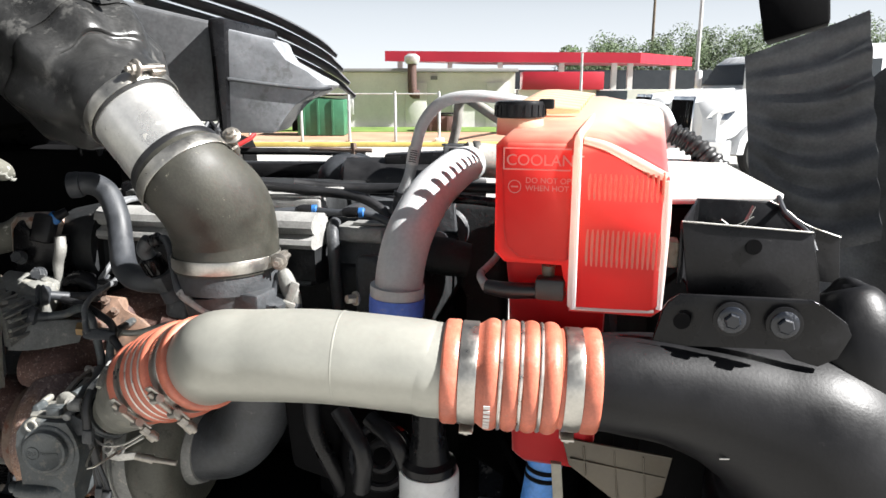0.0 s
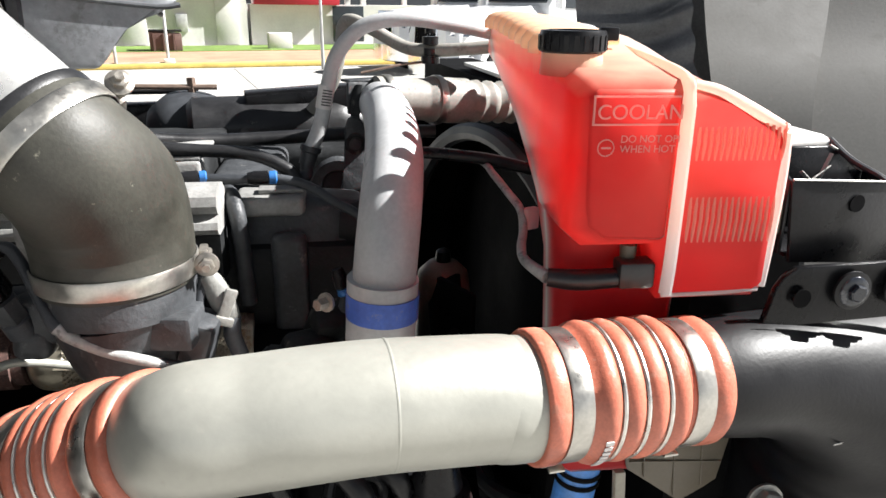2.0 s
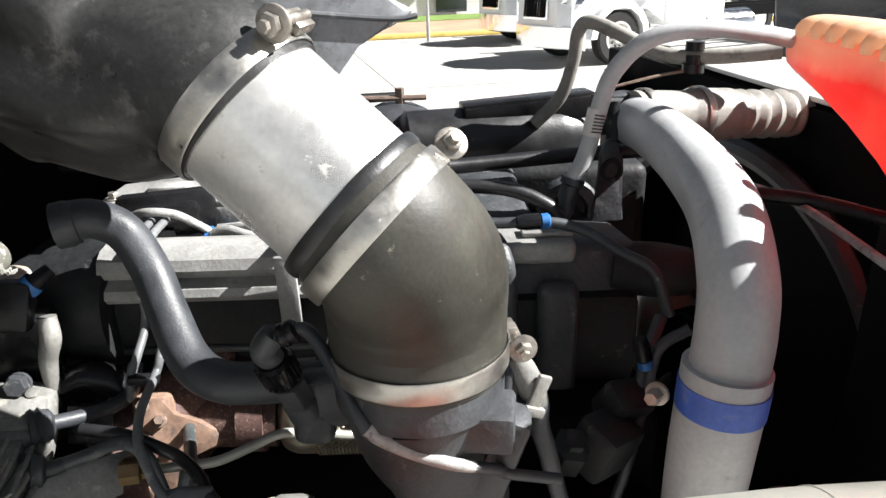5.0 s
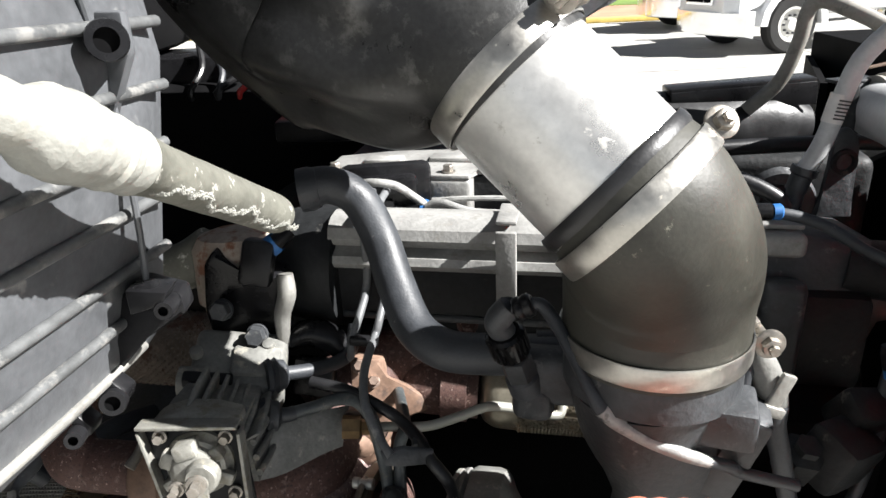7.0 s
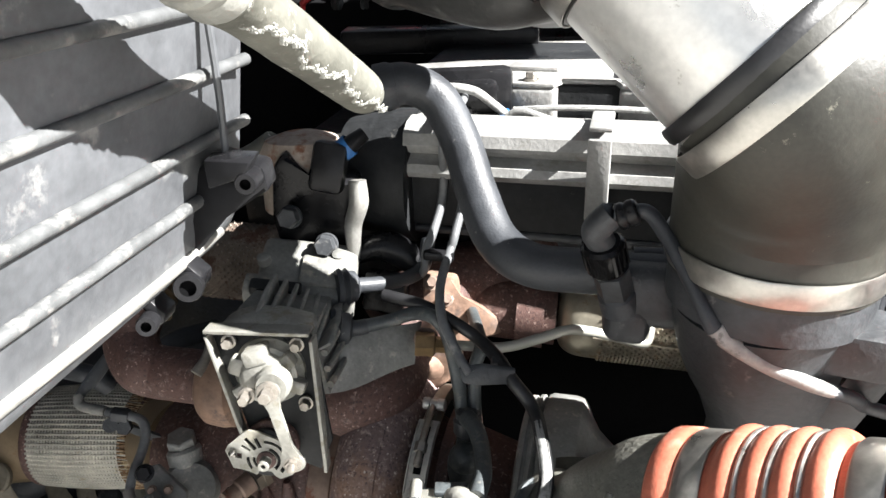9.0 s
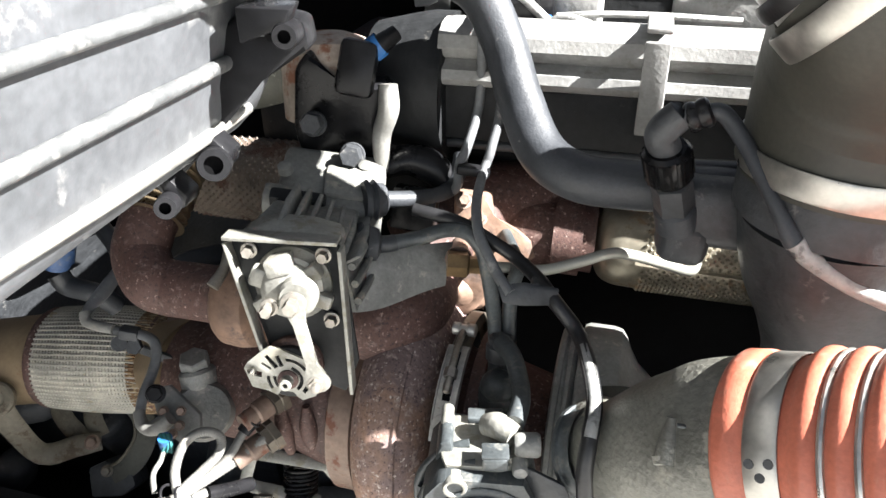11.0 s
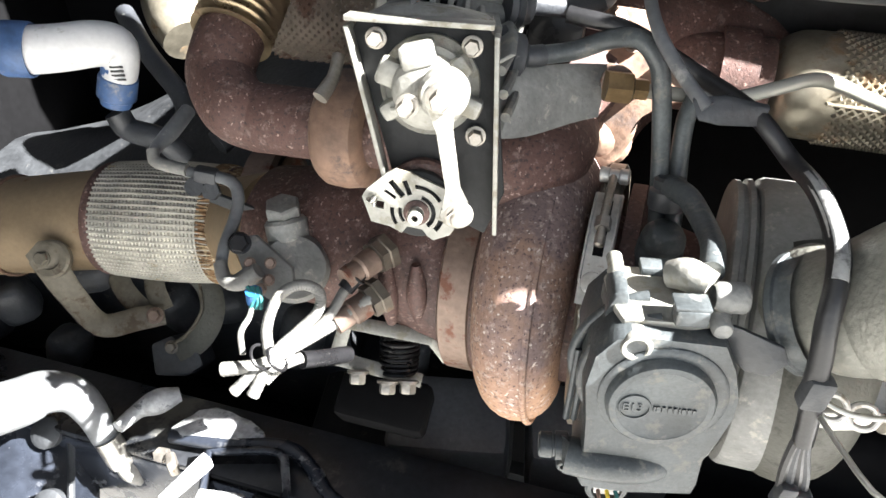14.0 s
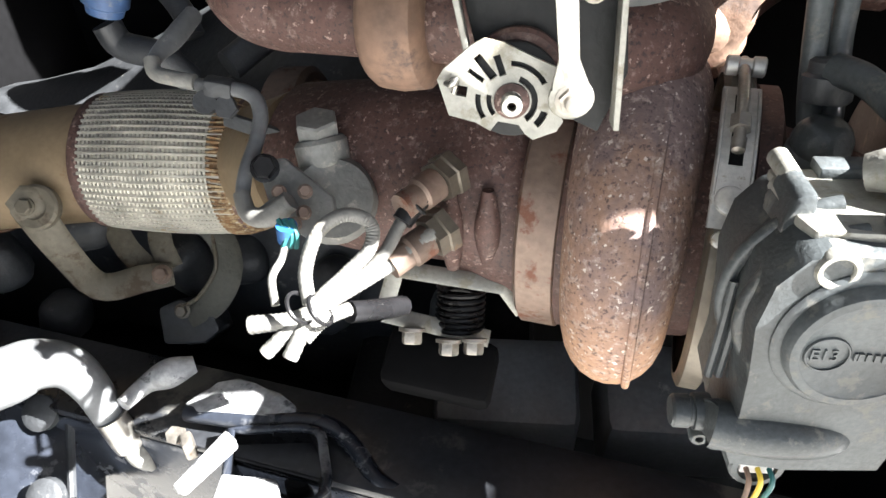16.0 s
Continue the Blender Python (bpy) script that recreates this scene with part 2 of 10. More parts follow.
M["hose_beige"] = mat("dusty_beige_hose", (0.25, 0.24, 0.215), 0.6, 0.0, 0.2, 14, 0.1, 200, spots=(0.17, 0.165, 0.15), spots_at=0.60, spots_scale=30)
M["rail_dusty"] = mat("dust_dulled_frame_paint", (0.026, 0.028, 0.032), 0.32, 0.0, 0.45, 7, 0.16, 140, spots=(0.11, 0.108, 0.098), spots_at=0.60, spots_scale=12, spots_rough=0.65)
M["motor_grey"] = mat("dusty_motor_casing", (0.17, 0.17, 0.158), 0.55, 0.0, 0.3, 18, 0.25, 240, spots=(0.32, 0.30, 0.25), spots_at=0.60, spots_scale=34)
M["sensor_grey"] = mat("dusty_grey_alloy", (0.20, 0.20, 0.19), 0.55, 0.0, 0.24, 30, 0.3, 260, spots=(0.36, 0.34, 0.30), spots_at=0.62, spots_scale=70)
M["fringe"] = mat("rust_brown_fringe", (0.20, 0.115, 0.055), 0.7, 0.2, 0.4, 60, 0.5, 400, spots=(0.36, 0.28, 0.17), spots_at=0.54, spots_scale=160)
M["act_white"] = mat("oxidised_aluminium", (0.31, 0.305, 0.275), 0.5, 0.45, 0.2, 40, 0.25, 250, spots=(0.25, 0.235, 0.19), spots_at=0.58, spots_scale=60)
M["duct"] = mat("dusty_black_duct", (0.0055, 0.0055, 0.0065), 0.46, 0.0, 0.3, 10, 0.08, 240, spots=(0.035, 0.034, 0.032), spots_at=0.72, spots_scale=70, spec=0.28)
M["clamp_tan"] = mat("tanned_clamp_steel", (0.165, 0.145, 0.118), 0.42, 0.6, 0.2, 30, 0.1, 200, spots=(0.22, 0.15, 0.10), spots_at=0.63, spots_scale=40)
M["dome_dust"] = mat("dusty_rust_dome", (0.33, 0.275, 0.23), 0.6, 0.1, 0.3, 22, 0.2, 200, spots=(0.22, 0.10, 0.06), spots_at=0.58, spots_scale=30)
M["brass"] = mat("dull_brass", (0.24, 0.16, 0.08), 0.45, 0.7, 0.2, 60, 0.1, 300)
M["rail_cover"] = mat("dusty_grey_cover", (0.135, 0.137, 0.136), 0.5, 0.0, 0.4, 14, 0.25, 200, spots=(0.24, 0.238, 0.23), spots_at=0.62, spots_scale=40)
M["strut_pale"] = mat("pale_beige_strut", (0.34, 0.32, 0.26), 0.6, 0.0, 0.15, 20, 0.1, 200)
M["cream"] = mat("dull_olive_plastic", (0.085, 0.070, 0.048), 0.45, 0.0, 0.12, 20, 0.05, 200)
M["white_wire"] = mat("white_loom", (0.175, 0.172, 0.160), 0.6, 0.0, 0.22, 45, 0.3, 260, spots=(0.28, 0.26, 0.22), spots_at=0.62, spots_scale=50)
M["white_hose"] = mat("chalky_insulated_hose", (0.112, 0.111, 0.092), 0.75, 0.0, 0.22, 22, 0.5, 120, spots=(0.50, 0.49, 0.44), spots_at=0.64, spots_scale=95)
M["sleeve_white"] = mat("chalky_white_sleeve", (0.25, 0.25, 0.225), 0.8, 0.0, 0.2, 26, 0.5, 140, spots=(0.30, 0.295, 0.26), spots_at=0.60, spots_scale=60)
M["blue_cap"] = mat("dull_blue_cap", (0.05, 0.10, 0.22), 0.5, 0.0, 0.25, 40, 0.1, 200, spots=(0.18, 0.19, 0.22), spots_at=0.62, spots_scale=60)
M["blue"] = mat("blue_band", (0.055, 0.12, 0.46), 0.5, 0.0, 0.2, 30, 0.1, 200, spots=(0.20, 0.22, 0.36), spots_at=0.63, spots_scale=30)
M["blue_tape"] = mat("blue_tape", (0.02, 0.12, 0.34), 0.5, 0.0, 0.15, 40, 0.0)
M["blue_hose"] = mat("blue_silicone_hose", (0.07, 0.24, 0.62), 0.45, 0.0, 0.2, 25, 0.1, 200)
M["teal"] = mat("teal_wire", (0.02, 0.12, 0.12), 0.5, 0.0, 0.1, 40, 0.0)
M["red_wire"] = mat("red_wire", (0.45, 0.03, 0.03), 0.45, 0.0, 0.1, 40, 0.0)
M["yellow_wire"] = mat("yellow_wire", (0.7, 0.5, 0.05), 0.45, 0.0, 0.1, 40, 0.0)
M["white_paint"] = mat("white_truck_paint", (0.78, 0.79, 0.80), 0.22, 0.0, 0.05, 2, 0.0, coat=0.5)
M["chrome"] = mat("chrome", (0.82, 0.83, 0.85), 0.12, 1.0, 0.06, 8, 0.0)
M["filter_white"] = mat("white_filter_can", (0.62, 0.63, 0.63), 0.35, 0.0, 0.08, 20, 0.0)
M["rail_black"] = mat("black_frame_paint", (0.016, 0.019, 0.026), 0.24, 0.0, 0.4, 8, 0.14, 110, spots=(0.13, 0.135, 0.145), spots_at=0.60, spots_scale=20, spots_rough=0.6)
# Scraped metal with missing sunlight added to its colour.
M["sunlit_scrape"] = mat("sunlit_scraped_metal", (0.36, 0.365, 0.37), 0.55, 0.1, 0.45, 30, 0.5, 160, spots=(0.10, 0.102, 0.108), spots_at=0.62, spots_scale=60)
M["concrete"] = mat("sunlit_concrete", (0.36, 0.35, 0.328), 0.85, 0.0, 0.12, 0.5, 0.15, 20, spots=(0.29, 0.275, 0.25), spots_at=0.62, spots_scale=1.4)
M["joint"] = mat("dark_joint", (0.19, 0.18, 0.17), 0.9, 0.0, 0.2, 2, 0.0)
M["soil"] = mat("red_brown_verge", (0.36, 0.21, 0.135), 0.9, 0.0, 0.2, 0.7, 0.2, 14)
M["grass"] = mat("mown_grass", (0.115, 0.185, 0.035), 0.9, 0.0, 0.3, 1.2, 0.4, 30)
M["kerb_yellow"] = mat("yellow_kerb_paint", (0.52, 0.38, 0.10), 0.7, 0.0, 0.2, 2, 0.1, 30)
M["wall_white"] = mat("white_block_wall", (0.62, 0.61, 0.58), 0.8, 0.0, 0.08, 0.8, 0.1, 12)
M["roof_grey"] = mat("grey_roof_edge", (0.20, 0.20, 0.20), 0.7, 0.0, 0.15, 1, 0.0)
M["canopy_red"] = mat("red_canopy", (0.36, 0.010, 0.026), 0.4, 0.0, 0.08, 0.6, 0.0)
M["dumpster"] = mat("green_dumpster", (0.035, 0.14, 0.075), 0.5, 0.0, 0.2, 2, 0.0)
M["galv"] = mat("galvanised_post", (0.48, 0.48, 0.47), 0.5, 0.5, 0.15, 6, 0.0)
M["glass_dark"] = mat("dark_glass", (0.03, 0.035, 0.04), 0.08, 0.0, 0.1, 2, 0.0)
M["tyre"] = mat("tyre", (0.009, 0.009, 0.009), 0.8, 0.0, 0.3, 6, 0.0)
M["leaf"] = mat("tree_leaves", (0.050, 0.078, 0.028), 0.7, 0.0, 0.45, 0.35, 0.0, 3)
M["bark"] = mat("tree_bark", (0.11, 0.085, 0.06), 0.9, 0.0, 0.3, 3, 0.3, 20)
M["liner"] = mat("fender_liner_plastic", (0.100, 0.102, 0.106), 0.42, 0.0, 0.35, 6, 0.1, 120, spots=(0.15, 0.148, 0.14), spots_at=0.66, spots_scale=16)
# Outer shell of the intake box: sunlight is mixed into this paler colour.
M["lit_shell"] = mat("sunlit_blue_grey_plastic", (0.24, 0.25, 0.265), 0.45, 0.0, 0.25, 7, 0.1, 120, spots=(0.16, 0.165, 0.17), spots_at=0.60, spots_scale=18)
M["hood_inner"] = mat("grey_hood_composite", (0.088, 0.086, 0.080), 0.7, 0.0, 0.15, 5, 0.1, 90, spots=(0.12, 0.118, 0.11), spots_at=0.62, spots_scale=9)
# Near-black colour with the bay's deep shade put into it; also plain black parts.
M["dark"] = mat("shade_black", (0.0048, 0.0048, 0.0052), 0.85, 0.0, 0.3, 8, 0.1, 90, spec=0.06)
M["sheet_pale"] = mat("pale_weathered_sheet", (0.60, 0.595, 0.57), 0.5, 0.1, 0.12, 8, 0.1, 160, spots=(0.45, 0.44, 0.40), spots_at=0.66, spots_scale=20)
M["intake_rubber"] = mat("dust_streaked_rubber", (0.027, 0.027, 0.0265), 0.34, 0.0, 0.5, 9, 0.12, 220, spots=(0.075, 0.074, 0.070), spots_at=0.60, spots_scale=30, spots_rough=0.5)
# Dust and the sun on cover tops, put together into one pale colour.
M["lit_dust"] = mat("sunlit_dusty_alloy", (0.26, 0.258, 0.248), 0.55, 0.05, 0.22, 20, 0.25, 220, spots=(0.22, 0.215, 0.20), spots_at=0.60, spots_scale=46)
M["loom_pale"] = mat("dusty_and_lit_loom", (0.30, 0.30, 0.29), 0.55, 0.0, 0.22, 40, 0.3, 260, spots=(0.16, 0.16, 0.155), spots_at=0.60, spots_scale=60)
M["olive_can"] = mat("olive_painted_can", (0.14, 0.135, 0.105), 0.45, 0.0, 0.2, 14, 0.1, 200, spots=(0.22, 0.21, 0.18), spots_at=0.64, spots_scale=24)
M["print"] = mat("light_print", (0.62, 0.60, 0.58), 0.5, 0.0, 0.08, 30, 0.0)
M["ink"] = mat("dark_print", (0.03, 0.03, 0.03), 0.5, 0.0, 0.1, 30, 0.0)


def coolant_plastic(name, wet, dry, level):
    """Milky translucent plastic, red where the coolant stands behind it."""
    m = bpy.data.materials.new(name)
    m.use_nodes = True
    n, l = m.node_tree.nodes, m.node_tree.links
    out = n["Material Output"]
    n.remove(n["Principled BSDF"])
    co = n.new("ShaderNodeTexCoord")
    sep = n.new("ShaderNodeSeparateXYZ")
    l.new(co.outputs["Object"], sep.inputs[0])
    nz = n.new("ShaderNodeTexNoise")
    nz.inputs["Scale"].default_value = 14
    nz.inputs["Detail"].default_value = 5
    l.new(co.outputs["Object"], nz.inputs["Vector"])
    ad = n.new("ShaderNodeMath")
    ad.operation = "MULTIPLY_ADD"
    ad.inputs[1].default_value = 0.03
    l.new(nz.outputs[0], ad.inputs[0])
    l.new(sep.outputs[2], ad.inputs[2])
    mr = n.new("ShaderNodeMapRange")
    mr.inputs[1].default_value, mr.inputs[2].default_value = level - 0.002, level + 0.026
    l.new(ad.outputs[0], mr.inputs[0])
    mx = n.new("ShaderNodeMixRGB")
    mx.inputs[2].default_value = (*dry, 1)
    nb = n.new("ShaderNodeTexNoise")
    nb.inputs["Scale"].default_value = 7
    nb.inputs["Detail"].default_value = 3
    l.new(co.outputs["Object"], nb.inputs["Vector"])
    pale = n.new("ShaderNodeMapRange")
    pale.inputs[1].default_value, pale.inputs[2].default_value = 0.42, 0.72
    pale.inputs[4].default_value = 0.25
    l.new(nb.outputs[0], pale.inputs[0])
    wetmix = n.new("ShaderNodeMixRGB")
    wetmix.inputs[1].default_value = (*wet, 1)
    wetmix.inputs[2].default_value = tuple(w + 0.5 * (d - w) for w, d in zip(wet, dry)) + (1,)
    l.new(pale.outputs[0], wetmix.inputs[0])
    low = n.new("ShaderNodeMapRange")
    low.inputs[1].default_value, low.inputs[2].default_value = level - 0.05, level - 0.17
    low.inputs[4].default_value = 0.75
    l.new(ad.outputs[0], low.inputs[0])
    deep = n.new("ShaderNodeMixRGB")
    deep.inputs[2].default_value = (wet[0] * 0.62, wet[1] * 0.9, wet[2] * 1.1, 1)
    l.new(low.outputs[0], deep.inputs[0])
    l.new(wetmix.outputs[0], deep.inputs[1])
    l.new(deep.outputs[0], mx.inputs[1])
    l.new(mr.outputs[0], mx.inputs[0])
    df, tr, gl = n.new("ShaderNodeBsdfDiffuse"), n.new("ShaderNodeBsdfTranslucent"), n.new("ShaderNodeBsdfGlossy")
    l.new(mx.outputs[0], df.inputs[0])
    l.new(mx.outputs[0], tr.inputs[0])
    gl.inputs["Roughness"].default_value = 0.35
    m1, m2 = n.new("ShaderNodeMixShader"), n.new("ShaderNodeMixShader")
    m1.inputs[0].default_value = 0.55
    l.new(df.outputs[0], m1.inputs[1])
    l.new(tr.outputs[0], m1.inputs[2])
    fr = n.new("ShaderNodeFresnel")
    fr.inputs[0].default_value = 1.12
    l.new(fr.outputs[0], m2.inputs[0])
    l.new(m1.outputs[0], m2.inputs[1])
    l.new(gl.outputs[0], m2.inputs[2])
    l.new(m2.outputs[0], out.inputs[0])
    return m


M["tank"] = coolant_plastic("red_coolant_tank_plastic", (0.90, 0.045, 0.046), (0.98, 0.76, 0.55), 1.751)
M["rib_pink"] = coolant_plastic("pale_ribbed_tank_plastic", (0.94, 0.36, 0.27), (0.97, 0.72, 0.58), 1.735)
M["letter"] = coolant_plastic("raised_letter_plastic", (0.95, 0.48, 0.43), (0.97, 0.72, 0.58), 1.76)
M["seam"] = coolant_plastic("milky_seam_plastic", (0.95, 0.84, 0.77), (0.96, 0.87, 0.75), 1.70)


# ---- builders ----
def V(p):
    return Vector([float(q) for q in p])


def catmull(pts, k=6):
    """Points along a smooth curve through pts; each may carry extra numbers after x, y, z."""
    p = [np.array(q, float) for q in pts]
    if len(p) < 3 or k < 2:
        return p
    ext = [2 * p[0] - p[1], *p, 2 * p[-1] - p[-2]]
    out = []
    for i in range(1, len(ext) - 2):
        a, b, c, d = ext[i - 1:i + 3]
        for j in range(k):
            t = j / k
            out.append(0.5 * (2 * b + (c - a) * t + (2 * a - 5 * b + 4 * c - d) * t * t + (3 * b - a - 3 * c + d) * t ** 3))
    out.append(p[-1])
    return out


def sweep(bm, pts, r, n=14, k=6, caps=True, closed=False, flat=1.0, ref=None, folds=0, fold=None):
    """A round (or, with flat, oval) section along a smooth path. r: one radius or one a point. ref: the way of the oval's second half-axis."""
    rr = r if isinstance(r, (list, tuple)) else [r] * len(pts)
    path = catmull([(*p, q, f) for p, q, f in zip(pts, rr, fold or [0.0] * len(pts))], k)
    xyz = [V(q[:3]) for q in path]
    m = len(xyz)
    rings, side = [], None
    for i in range(m):
        tan = (xyz[(i + 1) % m if closed else min(i + 1, m - 1)] - xyz[i - 1 if closed else max(i - 1, 0)]).normalized()
        if ref is not None:
            side = (V(ref) - tan * V(ref).dot(tan)).normalized()
        elif side is None:
            side = tan.orthogonal().normalized()
        else:
            side = (side - tan * side.dot(tan)).normalized()
        up = tan.cross(side)
        rad = float(path[i][3])
        lobe = [1 + float(path[i][4]) * math.cos(folds * 2 * math.pi * j / n) for j in range(n)]
        rings.append([bm.verts.new(xyz[i] + rad * lobe[j] * (math.cos(2 * math.pi * j / n) * side * flat + math.sin(2 * math.pi * j / n) * up)) for j in range(n)])
    for i in range(m if closed else m - 1):
        a, b = rings[i], rings[(i + 1) % m]
        for j in range(n):
            bm.faces.new((a[j], a[(j + 1) % n], b[(j + 1) % n], b[j]))
    if caps and not closed:
        bm.faces.new(rings[0][::-1])
        bm.faces.new(rings[-1])
    return bm


def lathe(bm, a, axis, prof, n=28, caps=True, start=0.0, sweep_angle=1.0):
    """A turned shape: prof holds (metres along axis from a, radius)."""
    a, ax = V(a), V(axis).normalized()
    s = ax.orthogonal().normalized()
    u = ax.cross(s)
    rings = []
    for f, r in prof:
        rings.append([bm.verts.new(a + ax * f + r * (math.cos(2 * math.pi * j / n) * s + math.sin(2 * math.pi * j / n) * u)) for j in range(n)])
    for p, q in zip(rings, rings[1:]):
        for j in range(n):
            bm.faces.new((p[j], p[(j + 1) % n], q[(j + 1) % n], q[j]))
    if caps:
        if prof[0][1] > 1e-5:
            bm.faces.new(rings[0][::-1])
        if prof[-1][1] > 1e-5:
            bm.faces.new(rings[-1])
    return bm


def pierced(bm, outer, holes, n, thick):
    """A flat plate with holes through it."""
    n = V(n).normalized()
    edges = []
    for loop in [outer] + list(holes):
        vs = [bm.verts.new(V(p)) for p in loop]
        edges += [bm.edges.new((vs[i], vs[(i + 1) % len(vs)])) for i in range(len(vs))]
    out = bmesh.ops.triangle_fill(bm, use_beauty=True, edges=edges, normal=n)
    faces = [f for f in out["geom"] if isinstance(f, bmesh.types.BMFace)]
    up = bmesh.ops.extrude_face_region(bm, geom=faces)
    bmesh.ops.translate(bm, vec=-n * thick, verts=[v for v in up["geom"] if isinstance(v, bmesh.types.BMVert)])
    return bm


def box(bm, c, size, rot=None, bevel=0.0, seg=2):
    """A box of that size about c; rot: a Matrix, or degrees about x, y, z."""
    if rot is None:
        rot = Matrix.Identity(3)
    elif isinstance(rot, (tuple, list)):
        rot = Euler([radians(a) for a in rot]).to_matrix()
    vs = [bm.verts.new(V(c) + rot @ Vector((x * size[0] / 2, y * size[1] / 2, z * size[2] / 2))) for x in (-1, 1) for y in (-1, 1) for z in (-1, 1)]
    fs = [bm.faces.new([vs[i] for i in q]) for q in ((0, 1, 3, 2), (4, 6, 7, 5), (0, 4, 5, 1), (2, 3, 7, 6), (0, 2, 6, 4), (1, 5, 7, 3))]
    if bevel:
        es = list({e for f in fs for e in f.edges})
        bmesh.ops.bevel(bm, geom=es, offset=bevel, segments=seg, affect="EDGES", profile=0.5)
    return bm


def prism(bm, poly, thick, bevel=0.0):
    """A flat outline drawn out by the vector thick."""
    a = [bm.verts.new(V(p)) for p in poly]
    b = [bm.verts.new(V(p) + V(thick)) for p in poly]
    n = len(a)
    fs = [bm.faces.new(a[::-1]), bm.faces.new(b)]
    fs += [bm.faces.new((a[i], a[(i + 1) % n], b[(i + 1) % n], b[i])) for i in range(n)]
    if bevel:
        es = list({e for f in fs for e in f.edges})
        bmesh.ops.bevel(bm, geom=es, offset=bevel, segments=2, affect="EDGES", profile=0.5)
    return bm


def loft(bm, rings, caps=True):
    """Skin over rings of points, all with the same count."""
    vr = [[bm.verts.new(V(p)) for p in r] for r in rings]
    n = len(vr[0])
    for a, b in zip(vr, vr[1:]):
        for j in range(n):
            bm.faces.new((a[j], a[(j + 1) % n], b[(j + 1) % n], b[j]))
    if caps:
        bm.faces.new(vr[0][::-1])
        bm.faces.new(vr[-1])
    return bm


def bolt(bm, p, d, r=0.009, h=0.008, washer=1.45):
    """A hex head on a flange, with its stud end."""
    d = V(d).normalized()
    lathe(bm, V(p), d, [(0, r * washer), (h * 0.25, r * washer), (h * 0.3, r * 1.05)], 18)
    lathe(bm, V(p) + d * h * 0.28, d, [(0, r), (h * 0.75, r), (h * 0.9, r * 0.86)], 6)
    return bm


def ring(bm, c, axis, r, w, th=0.0012, n=48, tube=None):
    """A flat band (or, with tube, a round wire) about an axis."""
    ax = V(axis).normalized()
    if tube:
        s = ax.orthogonal().normalized()
        u = ax.cross(s)
        return sweep(bm, [V(c) + r * (math.cos(2 * math.pi * i / n) * s + math.sin(2 * math.pi * i / n) * u) for i in range(n)], tube, 8, 1, closed=True)
    prof = [(-w / 2, r), (-w / 2, r + th * 0.6), (-w / 2 + th, r + th), (w / 2 - th, r + th), (w / 2, r + th * 0.6), (w / 2, r), (-w / 2, r)]
    return lathe(bm, V(c), ax, prof, n, caps=False)


def finish(ob_name, bm, material, angle=38):
    me = bpy.data.meshes.new(ob_name)
    bmesh.ops.recalc_face_normals(bm, faces=bm.faces)
    bm.to_mesh(me)
    bm.free()
    me.polygons.foreach_set("use_smooth", [True] * len(me.polygons))
    me.set_sharp_from_angle(angle=radians(angle))
    me.materials.append(material)
    return me


def thing(name, label, category, at=(0, 0, 0), group="", kind=""):
    ob = tagged(new(name), label, category, group, kind)
    ob.empty_display_size = 0.05
    ob.matrix_world = Matrix.Translation(at)
    return ob


def part(name, bm, material, parent, label="", angle=38):
    """Links a bmesh, drawn in the world's metres, as one mesh under a thing or a part."""
    ob = new(name, finish(name, bm, material, angle))
    ob.parent = parent
    ob.matrix_parent_inverse = full_place(parent).inverted()
    if label:
        tagged(ob, label)
    return ob


def full_place(ob):
    """Where an object stands, worked out up its parents."""
    m = ob.matrix_basis.copy()
    if ob.parent:
        m = full_place(ob.parent) @ ob.matrix_parent_inverse @ m
    return m


def solo(name, bm, material, label, category, group="", kind="", angle=38):
    return tagged(new(name, finish(name, bm, material, angle)), label, category, group, kind)


def B():
    return bmesh.new()


def lerp(a, b, t):
    return V(a) + (V(b) - V(a)) * t

# ---- ground and distance ----
bm = B()
vs = [bm.verts.new(p) for p in ((-1500, -600, 0), (1500, -600, 0), (1500, 2500, 0), (-1500, 2500, 0))]
bm.faces.new(vs)
solo("ground", bm, M["concrete"], "pale sunlit concrete yard with faint stains", "ground", kind="structure")
bm = B()
box(bm, (-6, 25.2, 0.03), (46, 6.2, 0.06))
solo("verge", bm, M["soil"], "reddish brown bare earth strip behind the kerb", "ground", kind="structure")
bm = B()
box(bm, (-6, 29.9, 0.04), (46, 3.4, 0.08))
solo("lawn", bm, M["grass"], "strip of mown green grass along the building", "grass", kind="structure")
bm = B()
box(bm, (-6, 21.95, 0.07), (46, 0.3, 0.14), bevel=0.03)
solo("kerb", bm, M["kerb_yellow"], "concrete kerb with worn yellow paint", "kerb", kind="structure")
bm = B()
for i in range(5):
    box(bm, (-14 + i * 5.2, 10, 0.002), (0.03, 23, 0.004))
box(bm, (-2, 12.4, 0.002), (40, 0.03, 0.004))
solo("joint", bm, M["joint"], "dark joint lines in the concrete", "ground joint", kind="structure")

# low white building with a dark roof edge
bld = thing("building", "long low white block building with a dark roof edge", "building", (0, 32, 0), kind="structure")
bm = B()
box(bm, (-4.4, 35.0, 1.22), (15.2, 6, 2.44))
part("wall", bm, M["wall_white"], bld)
bm = B()
box(bm, (-4.4, 34.9, 2.53), (15.4, 6.7, 0.16), bevel=0.03)
part("roof", bm, M["roof_grey"], bld, "dark grey roof edge")
for x in (-6.5, -1.2, 2.4):
    bm = B()
    box(bm, (x, 31.93, 1.05), (0.95, 0.1, 1.9), bevel=0.02)
    part("door", bm, M["wall_white"], bld)
